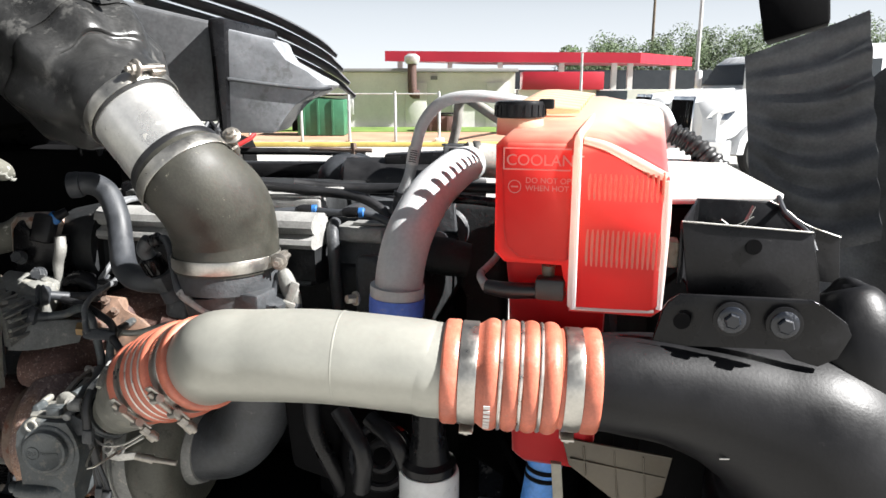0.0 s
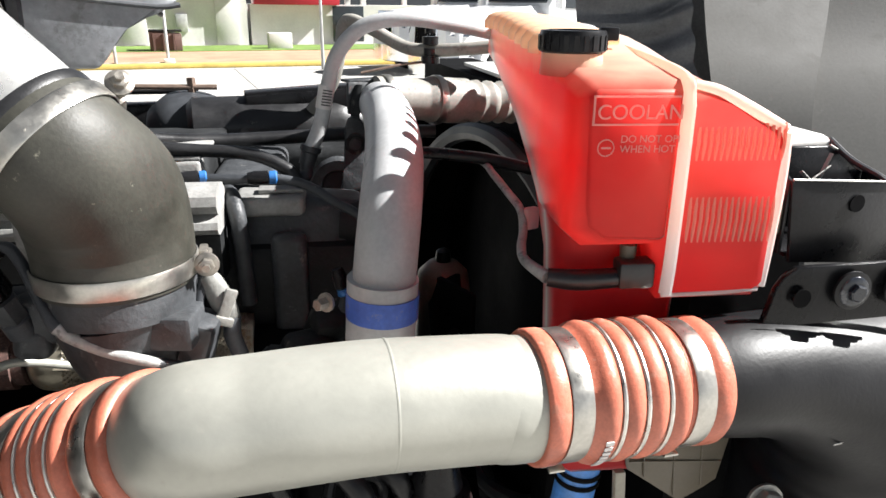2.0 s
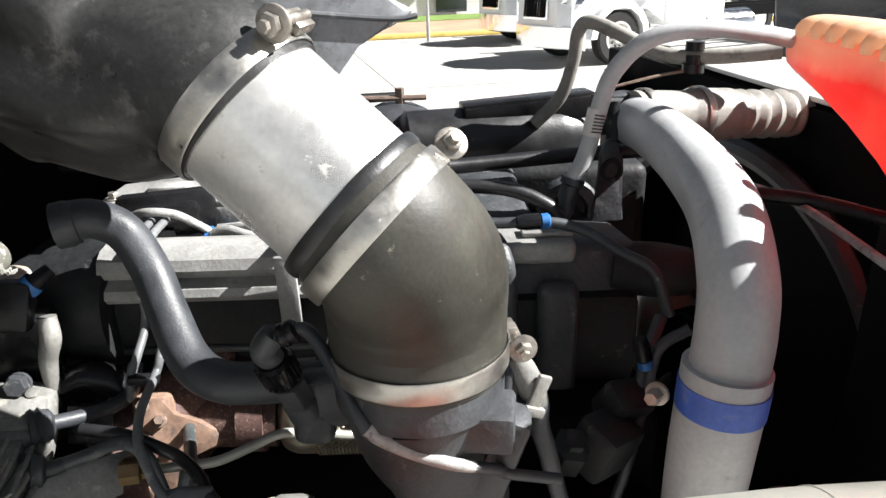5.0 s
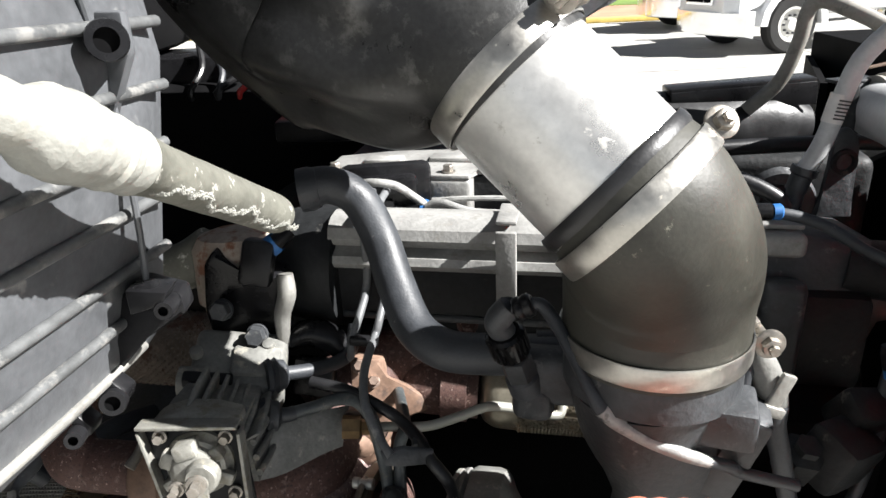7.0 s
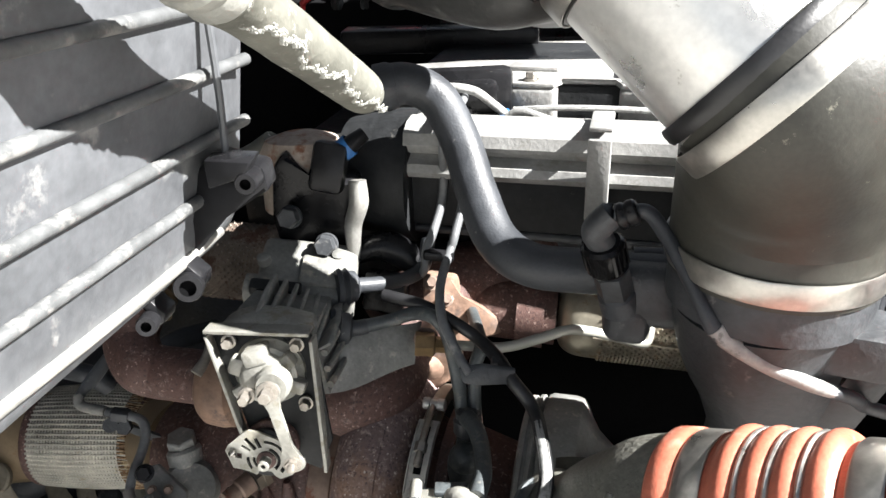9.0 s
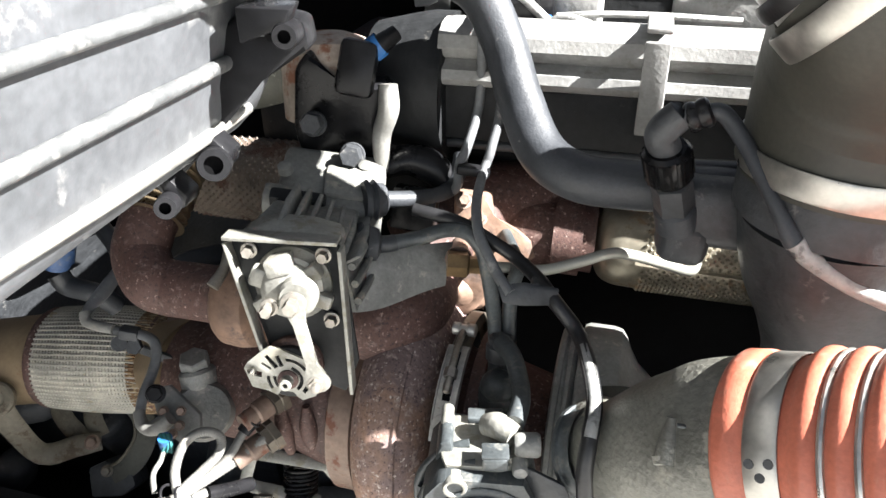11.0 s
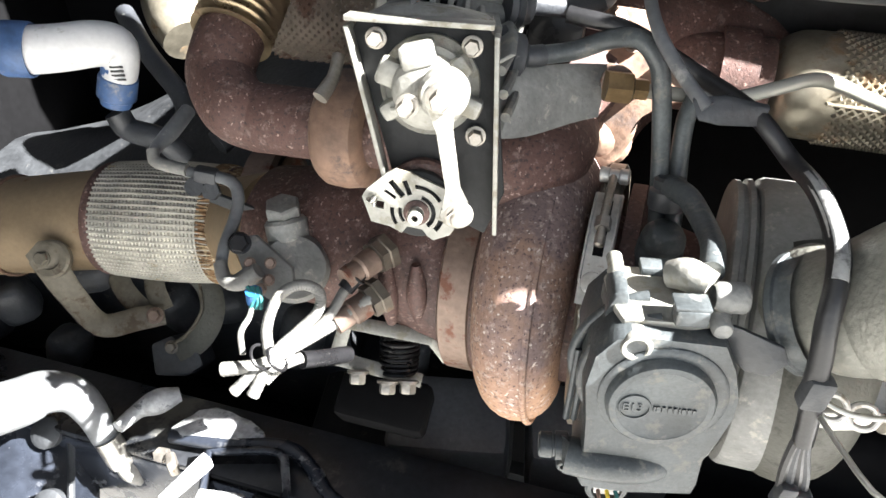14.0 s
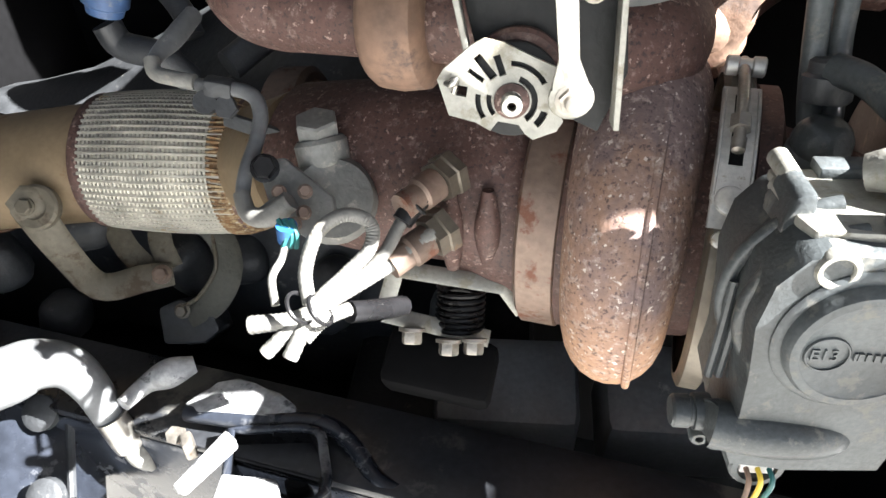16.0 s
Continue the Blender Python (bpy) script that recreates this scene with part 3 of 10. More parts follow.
for x in (-4.2, 0.6):
    bm = B()
    box(bm, (x, 31.9, 0.95), (0.45, 0.18, 0.7), bevel=0.02)
    part("meter_box", bm, M["galv"], bld, "grey metal meter box")
for x in (-7.2, -0.4):
    bm = B()
    box(bm, (x, 31.9, 2.2), (0.3, 0.16, 0.16), bevel=0.02)
    part("wall_lamp", bm, M["roof_grey"], bld)
vent = thing("roof_vent", "rusty brown vent pipe with a pale cap on the wall", "vent", (-1.35, 31.6, 1.5))
bm = B()
sweep(bm, [(-1.05, 31.7, 1.5), (-1.3, 31.65, 1.52), (-1.35, 31.6, 1.9), (-1.35, 31.6, 2.8)], 0.2, 12, 4)
part("pipe", bm, M["rust"], vent)
bm = B()
lathe(bm, (-1.35, 31.6, 2.8), (0, 0, 1), [(0, 0.27), (0.12, 0.34), (0.3, 0.34), (0.42, 0.16)], 14)
part("cap", bm, M["galv"], vent, "pale metal cap")
wing = thing("building_wing", "white building front with a red fascia", "building", (5.4, 33, 0), kind="structure")
bm = B()
box(bm, (8.2, 34, 0.85), (9.6, 3, 1.7))
part("wall", bm, M["wall_white"], wing)
bm = B()
box(bm, (5.35, 32.6, 2.08), (3.6, 1.2, 0.78), bevel=0.02)
part("fascia", bm, M["canopy_red"], wing, "bright red fascia panel")
bm = B()
box(bm, (7.6, 32.35, 0.9), (1.4, 0.1, 1.5), bevel=0.02)
part("window", bm, M["glass_dark"], wing)

# station canopy
can = thing("canopy", "flat red filling-station canopy on white posts", "canopy", (5, 41, 0), kind="structure")
bm = B()
prism(bm, [(-3.2, 40, 3.2), (10.9, 40, 3.1), (15.8, 46, 3.1), (2.0, 46, 3.2)], (0, 0, 0.55))
part("deck", bm, M["canopy_red"], can)
for x, y in ((-2.4, 40.5), (0.4, 41.5), (3.2, 40.6), (6.8, 41.5), (9.6, 40.6), (10.6, 41.0), (14.2, 44.6)):
    bm = B()
    box(bm, (x, y, 1.6), (0.28, 0.28, 3.2))
    part("post", bm, M["wall_white"], can)
bm = B()
box(bm, (12, 52, 1.5), (22, 0.4, 3))
solo("backdrop", bm, M["glass_dark"], "dark shop front under the canopy", "shop front", kind="structure")

# chain fence
fence = thing("fence", "galvanised chain fence with a top rail", "fence", (-2.2, 22.4, 0))
for x in (-7.6, -6.1, -4.45, -2.95, -1.5, -0.12):
    bm = B()
    lathe(bm, (x, 22.4, 0), (0, 0, 1), [(0, 0.045), (1.62, 0.045), (1.68, 0.02)], 10)
    part("post", bm, M["galv"], fence)
for z in (0.12, 1.6):
    bm = B()
    sweep(bm, [(-7.6, 22.4, z), (-0.12, 22.4, z)], 0.022, 8, 1)
    part("rail", bm, M["galv"], fence)
bm = B()
box(bm, (-0.1, 22.3, 0.12), (0.3, 0.3, 0.24), bevel=0.03)
part("base", bm, M["wall_white"], fence, "small concrete base")


def dumpster(x, y, w, d, h, paint="dumpster", label="dark green steel dumpster on the grass"):
    t = thing("dumpster", label, "dumpster", (x, y, 0.06))
    bm = B()
    prism(bm, [(x - w / 2, y - d / 2, 0.08), (x + w / 2, y - d / 2, 0.08), (x + w / 2, y - d / 2, h * 0.9), (x - w / 2, y - d / 2, h)], (0, d, 0), 0.03)
    part("body", bm, M[paint], t)
    bm = B()
    box(bm, (x, y, h + 0.02), (w * 1.04, d * 1.04, 0.06), bevel=0.02)
    part("lid", bm, M["plastic"], t, "black plastic lid")
    for s in (-0.36, -0.05, 0.26):
        bm = B()
        box(bm, (x + s * w, y - d / 2 - 0.03, h * 0.5), (0.07, 0.06, h * 0.85))
        part("rib", bm, M[paint], t)


dumpster(-4.45, 26.6, 1.7, 1.4, 1.5)
dumpster(-0.1, 28.8, 1.1, 0.9, 0.75, "rust", "low rusty brown dumpster on the grass")
bm = B()
box(bm, (4.1, 29.4, 0.36), (0.9, 0.5, 0.6), bevel=0.03)
solo("utility_box", bm, M["wall_white"], "small white utility box on the grass", "utility box")
bm = B()
box(bm, (-5.6, 28.8, 0.6), (0.9, 0.7, 1.1), bevel=0.04)
solo("utility_box", bm, M["dark"], "dark utility cabinet beside the dumpster", "utility box")


def pole(x, y, h, r, material, label, arms=False):
    t = thing("utility_pole" if arms else "lamp_pole", label, "pole", (x, y, 0))
    bm = B()
    lathe(bm, (x, y, 0), (0, 0, 1), [(0, r * 1.2), (h, r * 0.75)], 10)
    part("shaft", bm, material, t)
    if arms:
        bm = B()
        box(bm, (x, y, h * 0.86), (1.8, 0.12, 0.14), (0, 0, 25))
        part("crossarm", bm, material, t)


pole(22.4, 78, 14.5, 0.16, M["bark"], "brown wooden utility pole with a crossarm", True)
pole(18.6, 53, 13, 0.14, M["galv"], "tall pale metal lamp pole")
pole(3.95, 20.6, 2.75, 0.045, M["galv"], "thin pale post by the kerb")


def tree(x, y, h, w, seed):
    rnd = random.Random(seed)
    h *= 0.86
    t = thing("tree", "leafy green tree beyond the buildings", "tree", (x, y, 0), "trees along the skyline")
    bm = B()
    sweep(bm, [(x, y, 0), (x + 0.1, y, h * 0.3), (x - 0.1, y, h * 0.7)], [0.3, 0.22, 0.08], 8, 3)
    for i in range(5):
        a = rnd.random() * 6.28
        sweep(bm, [(x, y, h * (0.3 + 0.07 * i)), (x + math.cos(a) * w * 0.3, y + math.sin(a) * w * 0.3, h * (0.5 + 0.06 * i))], [0.1, 0.03], 6, 2)
    part("trunk", bm, M["bark"], t)
    bm = B()
    hubs = [(x + rnd.uniform(-0.42, 0.42) * w, y + rnd.uniform(-0.4, 0.4) * w, h * rnd.uniform(0.4, 0.9), rnd.uniform(0.13, 0.25) * w) for _ in range(16)]
    for hx, hy, hz, hr in hubs:
        for _ in range(420):
            d = Vector((rnd.gauss(0, 1), rnd.gauss(0, 1), rnd.gauss(0, 1))).normalized()
            c = Vector((hx, hy, hz)) + d * hr * rnd.uniform(0.6, 1.08)
            a = Vector((rnd.gauss(0, 1), rnd.gauss(0, 1), rnd.gauss(0, 1))).normalized()
            b = a.orthogonal().normalized()
            s = rnd.uniform(0.07, 0.16)
            bm.faces.new([bm.verts.new(c + s * q) for q in (a, b * 0.7, -a, -b * 0.7)])
    part("crown", bm, M["leaf"], t, angle=180)


for i, (x, y, h, w) in enumerate(((15.5, 76, 6.9, 6), (19.5, 80, 8.2, 7), (24, 76, 8.0, 6.5), (28, 80, 9.6, 8), (32.5, 76, 9.0, 7.5), (37, 80, 10.0, 8), (41, 74, 9.2, 7), (46, 80, 10.2, 8),
                                  (51, 80, 9.6, 8), (57, 82, 10, 8), (64, 82, 10, 9))):
    tree(x, y, h, w, i + 3)


def road_tractor(x, y, turn, label):
    """A conventional road tractor: the front axle's middle stands at x, y, and it heads along its own -x."""
    t = thing("truck", label, "truck", (0, 0, 0), "parked road tractors")
    m = {}

    def p(name, bm, material, lab="", parent=None):
        return part(name, bm, material, parent or t, lab)
    bm = B()
    sec = lambda xx, w, zb, zt: [(xx, -w, zb), (xx, -w, zt - 0.28), (xx, -w * 0.72, zt), (xx, w * 0.72, zt), (xx, w, zt - 0.28), (xx, w, zb)]
    loft(bm, [sec(-1.25, 0.72, 0.75, 1.50), sec(-1.05, 0.92, 0.72, 1.58), (sec(-0.2, 1.02, 1.05, 1.68)), sec(0.62, 1.1, 1.05, 1.76), sec(1.05, 1.12, 0.8, 1.80)])
    p("hood", bm, M["white_paint"])
    bm = B()
    prism(bm, [(1.05, -1.13, 0.7), (1.05, -1.13, 1.78), (1.5, -1.13, 2.42), (1.8, -1.13, 2.62), (2.75, -1.13, 2.68), (2.75, -1.13, 0.7)], (0, 2.26, 0), 0.09)
    p("cab", bm, M["white_paint"])
    bm = B()
    prism(bm, [(1.1, -1.0, 1.84), (1.47, -0.97, 2.37), (1.47, 0.97, 2.37), (1.1, 1.0, 1.84)], (-0.05, 0, 0.03))
    p("windshield", bm, M["glass_dark"])
    for s in (-1, 1):
        bm = B()
        prism(bm, [(1.4, s * 1.135, 1.75), (1.65, s * 1.135, 2.33), (2.3, s * 1.135, 2.36), (2.3, s * 1.135, 1.72)], (0, s * 0.02, 0))
        p("side_window", bm, M["glass_dark"])
        bm = B()
        box(bm, (1.15, s * 1.38, 2.0), (0.14, 0.2, 0.55), bevel=0.04)
        p("mirror", bm, M["white_paint"])
        bm = B()
        prism(bm, [(-1.2, s * 0.76, 1.2), (-0.85, s * 0.96, 1.18), (-0.7, s * 1.0, 1.36), (-1.1, s * 0.86, 1.38)], (-0.03, s * 0.03, 0.0))
        p("headlight", bm, M["chrome"])
        bm = B()
        loft(bm, [[(0.72 * math.cos(a), s * 0.78, 0.52 + 0.72 * math.sin(a)) for a in [q * math.pi / 8 for q in range(9)]] + [(0.58 * math.cos(a), s * 0.78, 0.52 + 0.58 * math.sin(a)) for a in [q * math.pi / 8 for q in range(8, -1, -1)]],
                  [(0.72 * math.cos(a), s * 1.14, 0.52 + 0.72 * math.sin(a)) for a in [q * math.pi / 8 for q in range(9)]] + [(0.58 * math.cos(a), s * 1.14, 0.52 + 0.58 * math.sin(a)) for a in [q * math.pi / 8 for q in range(8, -1, -1)]]])
        p("fender", bm, M["white_paint"])
        bm = B()
        lathe(bm, (2.9, s * 0.9, 0.62), (1, 0, 0), [(-0.7, 0.26), (-0.66, 0.32), (0.66, 0.32), (0.7, 0.26)], 20)
        p("fuel_tank", bm, M["chrome"])
        for wx in (0.0, 6.0, 7.3):
            bm = B()
            lathe(bm, (wx, s * 0.82, 0.52), (0, s, 0), [(0, 0.3), (0.0, 0.47), (0.04, 0.52), (0.24, 0.52), (0.28, 0.48), (0.27, 0.30)], 36, caps=False)
            w = p("wheel", bm, M["tyre"])
            bm = B()
            lathe(bm, (wx, s * 0.84, 0.52), (0, s, 0), [(0, 0.29), (0.20, 0.315), (0.255, 0.315), (0.25, 0.275), (0.17, 0.235), (0.19, 0.13), (0.25, 0.10), (0.26, 0.0)], 30)
            p("rim", bm, M["sheet_pale"], "polished rim", w)
            for k in range(10):
                a = k * math.pi / 5
                bm = B()
                lathe(bm, (wx + 0.165 * math.cos(a), s * 1.02, 0.52 + 0.165 * math.sin(a)), (0, s, 0), [(0, 0.022), (0.05, 0.022), (0.06, 0.012)], 6)
                p("wheel_nut", bm, M["cast"], "", w)
    bm = B()
    prism(bm, [(-1.27, -0.44, 0.88), (-1.27, 0.44, 0.88), (-1.22, 0.4, 1.62), (-1.22, -0.4, 1.62)], (-0.04, 0, 0), 0.015)
    g = p("grille", bm, M["chrome"])
    for i in range(9):
        bm = B()
        box(bm, (-1.315, -0.34 + i * 0.085, 1.24), (0.02, 0.05, 0.62), (0, 4, 0))
        p("slat", bm, M["dark"], "", g)
    bm = B()
    loft(bm, [[(-1.38 + 0.35 * (yy / 1.16) ** 2 + dx, yy, z) for dx, z in ((0, 0.36), (0, 0.76), (0.16, 0.8), (0.16, 0.32))] for yy in (-1.16, -0.8, -0.4, 0, 0.4, 0.8, 1.16)])
    p("bumper", bm, M["chrome"], "bright chrome bumper")
    for s in (-0.4, 0.4):
        bm = B()
        box(bm, (4.0, s, 0.85), (8.2, 0.09, 0.26))
        p("chassis_rail", bm, M["dark"])
    bm = B()
    box(bm, (6.6, 0, 1.08), (1.0, 0.9, 0.14), bevel=0.03)
    p("fifth_wheel", bm, M["dark"])
    t.matrix_world = pose(x, y, 0, 0, 0, turn)
    return t


road_tractor(6.15, 14.9, 12, "white road tractor with a chrome bumper, parked in the yard")
road_tractor(6.6, 19.4, 12, "white road tractor parked behind another in the yard")

# ---- charge air pipe and its hoses ----
def t_bolt_clamp(hose, c, axis, r, w, way, label=""):
    """A stainless band with a spring T-bolt standing off it towards way."""
    ax = V(axis).normalized()
    way = (V(way) - ax * V(way).dot(ax)).normalized()
    run = ax.cross(way)
    bm = B()
    ring(bm, c, ax, r, w, 0.0016, 56)
    band = part("clamp_band", bm, M["steel"], hose, label)
    bm = B()
    for s in (-1, 1):
        lathe(bm, V(c) + way * (r + 0.008) + run * s * 0.014 - ax * w * 0.42, ax, [(0, 0.0055), (w * 0.84, 0.0055)], 12)
        box(bm, V(c) + way * (r + 0.004) + run * s * 0.024, (0.016, w * 0.8, 0.003), Matrix((run, ax, way)).transposed(), 0.001)
    part("trunnion", bm, M["steel"], band)
    bm = B()
    sweep(bm, [V(c) + way * (r + 0.0085) - run * 0.026, V(c) + way * (r + 0.0085) + run * 0.05], 0.0032, 10, 1)
    lathe(bm, V(c) + way * (r + 0.0085) + run * 0.024, run, [(0, 0.0062), (0.010, 0.0062)], 6)
    lathe(bm, V(c) + way * (r + 0.0085) + run * 0.034, run, [(0, 0.0058), (0.003, 0.0072), (0.012, 0.0072), (0.013, 0.004)], 12)
    part("bolt", bm, M["zinc"], band)
    return band


def hump_hose(a, b, r, label, way, humps=4):
    """A ribbed silicone coupling between two pipes, with wire hoops and two clamps."""
    a, b = V(a), V(b)
    ax, ln = (b - a).normalized(), (b - a).length
    t = thing("hump_hose", label, "hose", a)
    prof = [(0, r * 0.93), (0, r + 0.001), (0.003, r + 0.003), (0.016, r + 0.003), (0.019, r)]
    s0, s1 = 0.043, ln - 0.043
    prof += [(0.040, r)]
    for i in range(humps):
        w = (s1 - s0) / humps
        for j in range(1, 8):
            u = j / 8
            prof.append((s0 + w * (i + u), r + 0.0068 * math.sin(math.pi * u) ** 0.6))
        prof.append((s0 + w * (i + 1), r - 0.0005))
    prof += [(ln - 0.040, r), (ln - 0.019, r), (ln - 0.016, r + 0.003), (ln - 0.003, r + 0.003), (ln, r + 0.001), (ln, r * 0.93)]
    bm = B()
    lathe(bm, a, ax, prof, 56, caps=False)
    part("hose_body", bm, M["orange"], t, angle=60)
    for i in range(1, humps):
        bm = B()
        ring(bm, a + ax * (s0 + (s1 - s0) / humps * i), ax, r + 0.0035, 0, n=56, tube=0.0022)
        part("wire_hoop", bm, M["wire_ring"], t)
    t_bolt_clamp(t, a + ax * 0.029, ax, r + 0.0006, 0.019, way)
    t_bolt_clamp(t, a + ax * (ln - 0.029), ax, r + 0.0006, 0.019, way)
    return t


HL0, HL1 = V((-0.407, 0.9055, 1.4035)), V((-0.292, 0.818, 1.468))
HR0, HR1 = V((0.001, 0.753, 1.4835)), V((0.173, 0.737, 1.477))
R_CAC = 0.0545
pipe = thing("charge_air_pipe", "grey weathered aluminised charge air pipe with bent end", "pipe", (-0.1, 0.765, 1.43))
bm = B()
d0 = (HL1 - HL0).normalized()
sweep(bm, [HL1 - d0 * 0.05, HL1 + d0 * 0.005, HL1 + d0 * 0.035 + V((0, -0.004, 0.003)), (-0.222, 0.785, 1.489), (-0.175, 0.774, 1.4935), (-0.12, 0.767, 1.4935), (-0.03, 0.757, 1.487), HR0 - V((0.012, -0.001, -0.0005)), HR0 + V((0.05, -0.004, -0.002))],
      R_CAC, 48, 8)
part("tube", bm, M["alu_pipe"], pipe)
bm = B()
ring(bm, (-0.118, 0.767, 1.4935), (1, -0.11, -0.03), R_CAC - 0.0002, 0.0025, 0.0006, 48)
part("weld_seam", bm, M["alu_pipe"], pipe)
hump_hose(HL0, HL1, 0.0565, "orange ribbed silicone coupling on the turbo side, with steel clamps", (0.1, -0.975, -0.20))
hl_bands = [o for o in bpy.data.objects if o.name.startswith("clamp_band")]
for q in ((-0.4300, 0.8563, 1.4359), (-0.4223, 0.8511, 1.4414), (-0.4254, 0.8496, 1.4323)):
    bm = B()
    lathe(bm, V(q), (-0.685, -0.64, 0.34), [(-0.001, 0.0030), (0.0006, 0.0028)], 12)
    part("spot_weld", bm, M["cast"], hl_bands[0])
hr = hump_hose(HR0, HR1, 0.0565, "orange ribbed silicone coupling beside the coolant tank, with steel clamps", (0.0, 0.15, -1))
bm = B()
ax = (HR1 - HR0).normalized()
for i in range(7):
    a = radians(192 + i * 5.5)
    n = V((0, math.cos(a), math.sin(a)))
    box(bm, HR0 + ax * 0.0455 + n * 0.0640, (0.007, 0.0042, 0.0009), Matrix((ax, n.cross(ax), n)).transposed())
part("print_bars", bm, M["print"], hr, "pale worn printing")

# moulded black duct that the pipe feeds
duct = thing("charge_air_duct", "black moulded plastic charge air duct with a bolted lug", "duct", (0.42, 0.76, 1.0))
bm = B()
sweep(bm, [HR1 - ax * 0.05, HR1 - ax * 0.002, HR1 + ax * 0.03, (0.265, 0.735, 1.467), (0.335, 0.740, 1.447), (0.41, 0.75, 1.41), (0.47, 0.77, 1.33), (0.50, 0.80, 1.16), (0.50, 0.81, 0.95)],
      [0.0545, 0.0545, 0.0575, 0.064, 0.082, 0.115, 0.145, 0.155, 0.155], 40, 8)
part("duct_body", bm, M["duct"], duct)
bm = B()
sweep(bm, [(0.452, 0.765, 1.581), (0.455, 0.765, 1.576), (0.457, 0.755, 1.554), (0.460, 0.750, 1.509), (0.475, 0.765, 1.447), (0.481, 0.770, 1.356), (0.501, 0.780, 1.207)], [0.002, 0.026, 0.046, 0.062, 0.085, 0.105, 0.12], 32, 6)
part("shoulder", bm, M["duct"], duct)
LU, LN = V((0.148, -0.029, 0)).normalized(), V((-0.19, -0.98, 0)).normalized()
def lug_pt(u, z, o=0.0):
    return V((0.236, 0.712, 0)) + LU * u + LN * o + V((0, 0, z))
bm = B()
prism(bm, [(0.226, 0.722, 1.525), (0.232, 0.722, 1.543), (0.236, 0.721, 1.564), (0.242, 0.719, 1.576), (0.252, 0.716, 1.585), (0.382, 0.690, 1.586), (0.391, 0.688, 1.581), (0.415, 0.683, 1.564), (0.421, 0.682, 1.550), (0.411, 0.685, 1.524), (0.393, 0.688, 1.514), (0.370, 0.693, 1.520), (0.359, 0.695, 1.532)], (0.001, 0.007, 0), 0.0015)
lug = part("lug", bm, M["plastic"], duct)
for u, z in ((0.067, 1.5635), (0.119, 1.5615)):
    bm = B()
    lathe(bm, lug_pt(u, z), LN, [(0, 0.0185), (0.003, 0.0185), (0.004, 0.015)], 28)
    part("washer", bm, M["plastic"], lug)
    bm = B()
    lathe(bm, lug_pt(u, z, 0.004), LN, [(0, 0.0145), (0.0015, 0.0140), (0.0025, 0.0115), (0.0030, 0.0085)], 26)
    lathe(bm, lug_pt(u, z, 0.006), LN, [(0, 0.0088), (0.0045, 0.0086), (0.0058, 0.0070)], 6)
    part("bolt", bm, M["rail_black"], lug, "black flange bolt")
# Flat near-black disc in place of the slot's shade.
bm = B()
lathe(bm, lug_pt(0.018, 1.558, 0.0005), LN, [(0, 0.009), (0.0008, 0.009)], 20)
part("slot", bm, M["dark"], lug)
bm = B()
for i, (x, w) in enumerate(((0.30, 0.012), (0.343, 0.030), (0.372, 0.02))):
    n = V((0, -0.88, -0.47))
    box(bm, V((x, 0.742, 1.45)) + n * (0.074 + 0.10 * (x - 0.29)), (w, 0.0022, 0.0008), Matrix((V((1, 0, 0)), n.cross(V((1, 0, 0))), n)).transposed())
for x in (0.318, 0.332):
    ring(bm, V((x, 0.742, 1.45)) + V((0, -0.88, -0.47)) * (0.0745 + 0.10 * (x - 0.29)), (0, -0.88, -0.47), 0.0045, 0.001, 0.001, 18)
part("moulded_mark", bm, M["print"], duct, "worn moulded mark")

# ---- coolant tank ----
TO, TU, TV = V((0.058, 0.789, 0)), V((0.963, -0.267, 0)).normalized(), V((0.267, 0.963, 0)).normalized()
def tk(u, v, z):
    return TO + TU * u + TV * v + V((0, 0, z))
tank = thing("coolant_tank", "translucent red and orange coolant tank with a black cap", "coolant tank", tk(0.06, 0.09, 1.33))
bm = B()
def tank_ring(v, zl, zr, zt, zs, u0=0.0, u1=0.19):
    """Outline across the tank: floor at zl and zr, roof at zt falling to zs."""
    return [tk(u, v, z) for u, z in ((u0, zl + 0.012), (u0 + 0.012, zl), (u0 + 0.078, zl), (u0 + 0.088, zr), (u1 - 0.01, zr + 0.001), (u1, zr + 0.010), (u1, zs - 0.008), (u1 - 0.008, zs), (u0 + 0.115, zt - 0.004), (u0 + 0.095, zt), (u0 + 0.012, zt), (u0, zt - 0.010))]
loft(bm, [tank_ring(-0.001, 1.611, 1.556, 1.738, 1.702, 0.006, 0.184), tank_ring(0.008, 1.602, 1.548, 1.747, 1.710), tank_ring(0.05, 1.598, 1.552, 1.752, 1.712), tank_ring(0.12, 1.60, 1.575, 1.759, 1.72), tank_ring(0.17, 1.625, 1.62, 1.766, 1.730),
          tank_ring(0.25, 1.662, 1.66, 1.774, 1.742), tank_ring(0.33, 1.690, 1.69, 1.782, 1.755), tank_ring(0.41, 1.712, 1.715, 1.786, 1.765), tank_ring(0.48, 1.728, 1.732, 1.785, 1.768), tank_ring(0.505, 1.738, 1.742, 1.778, 1.762, 0.008, 0.18)])
bmesh.ops.bevel(bm, geom=[e for e in bm.edges if e.is_manifold and e.calc_face_angle(0) > 0.5], offset=0.0085, segments=4, affect="EDGES", profile=0.5)
part("upper_shell", bm, M["tank"], tank, angle=60)
bm = B()
def neck_ring(z, u0, u1, v0, v1):
    c = 0.012
    return [tk(u, v, z) for u, v in ((u0 + c, v0), (u1 - c, v0), (u1, v0 + c), (u1, v1 - c), (u1 - c, v1), (u0 + c, v1), (u0, v1 - c), (u0, v0 + c))]
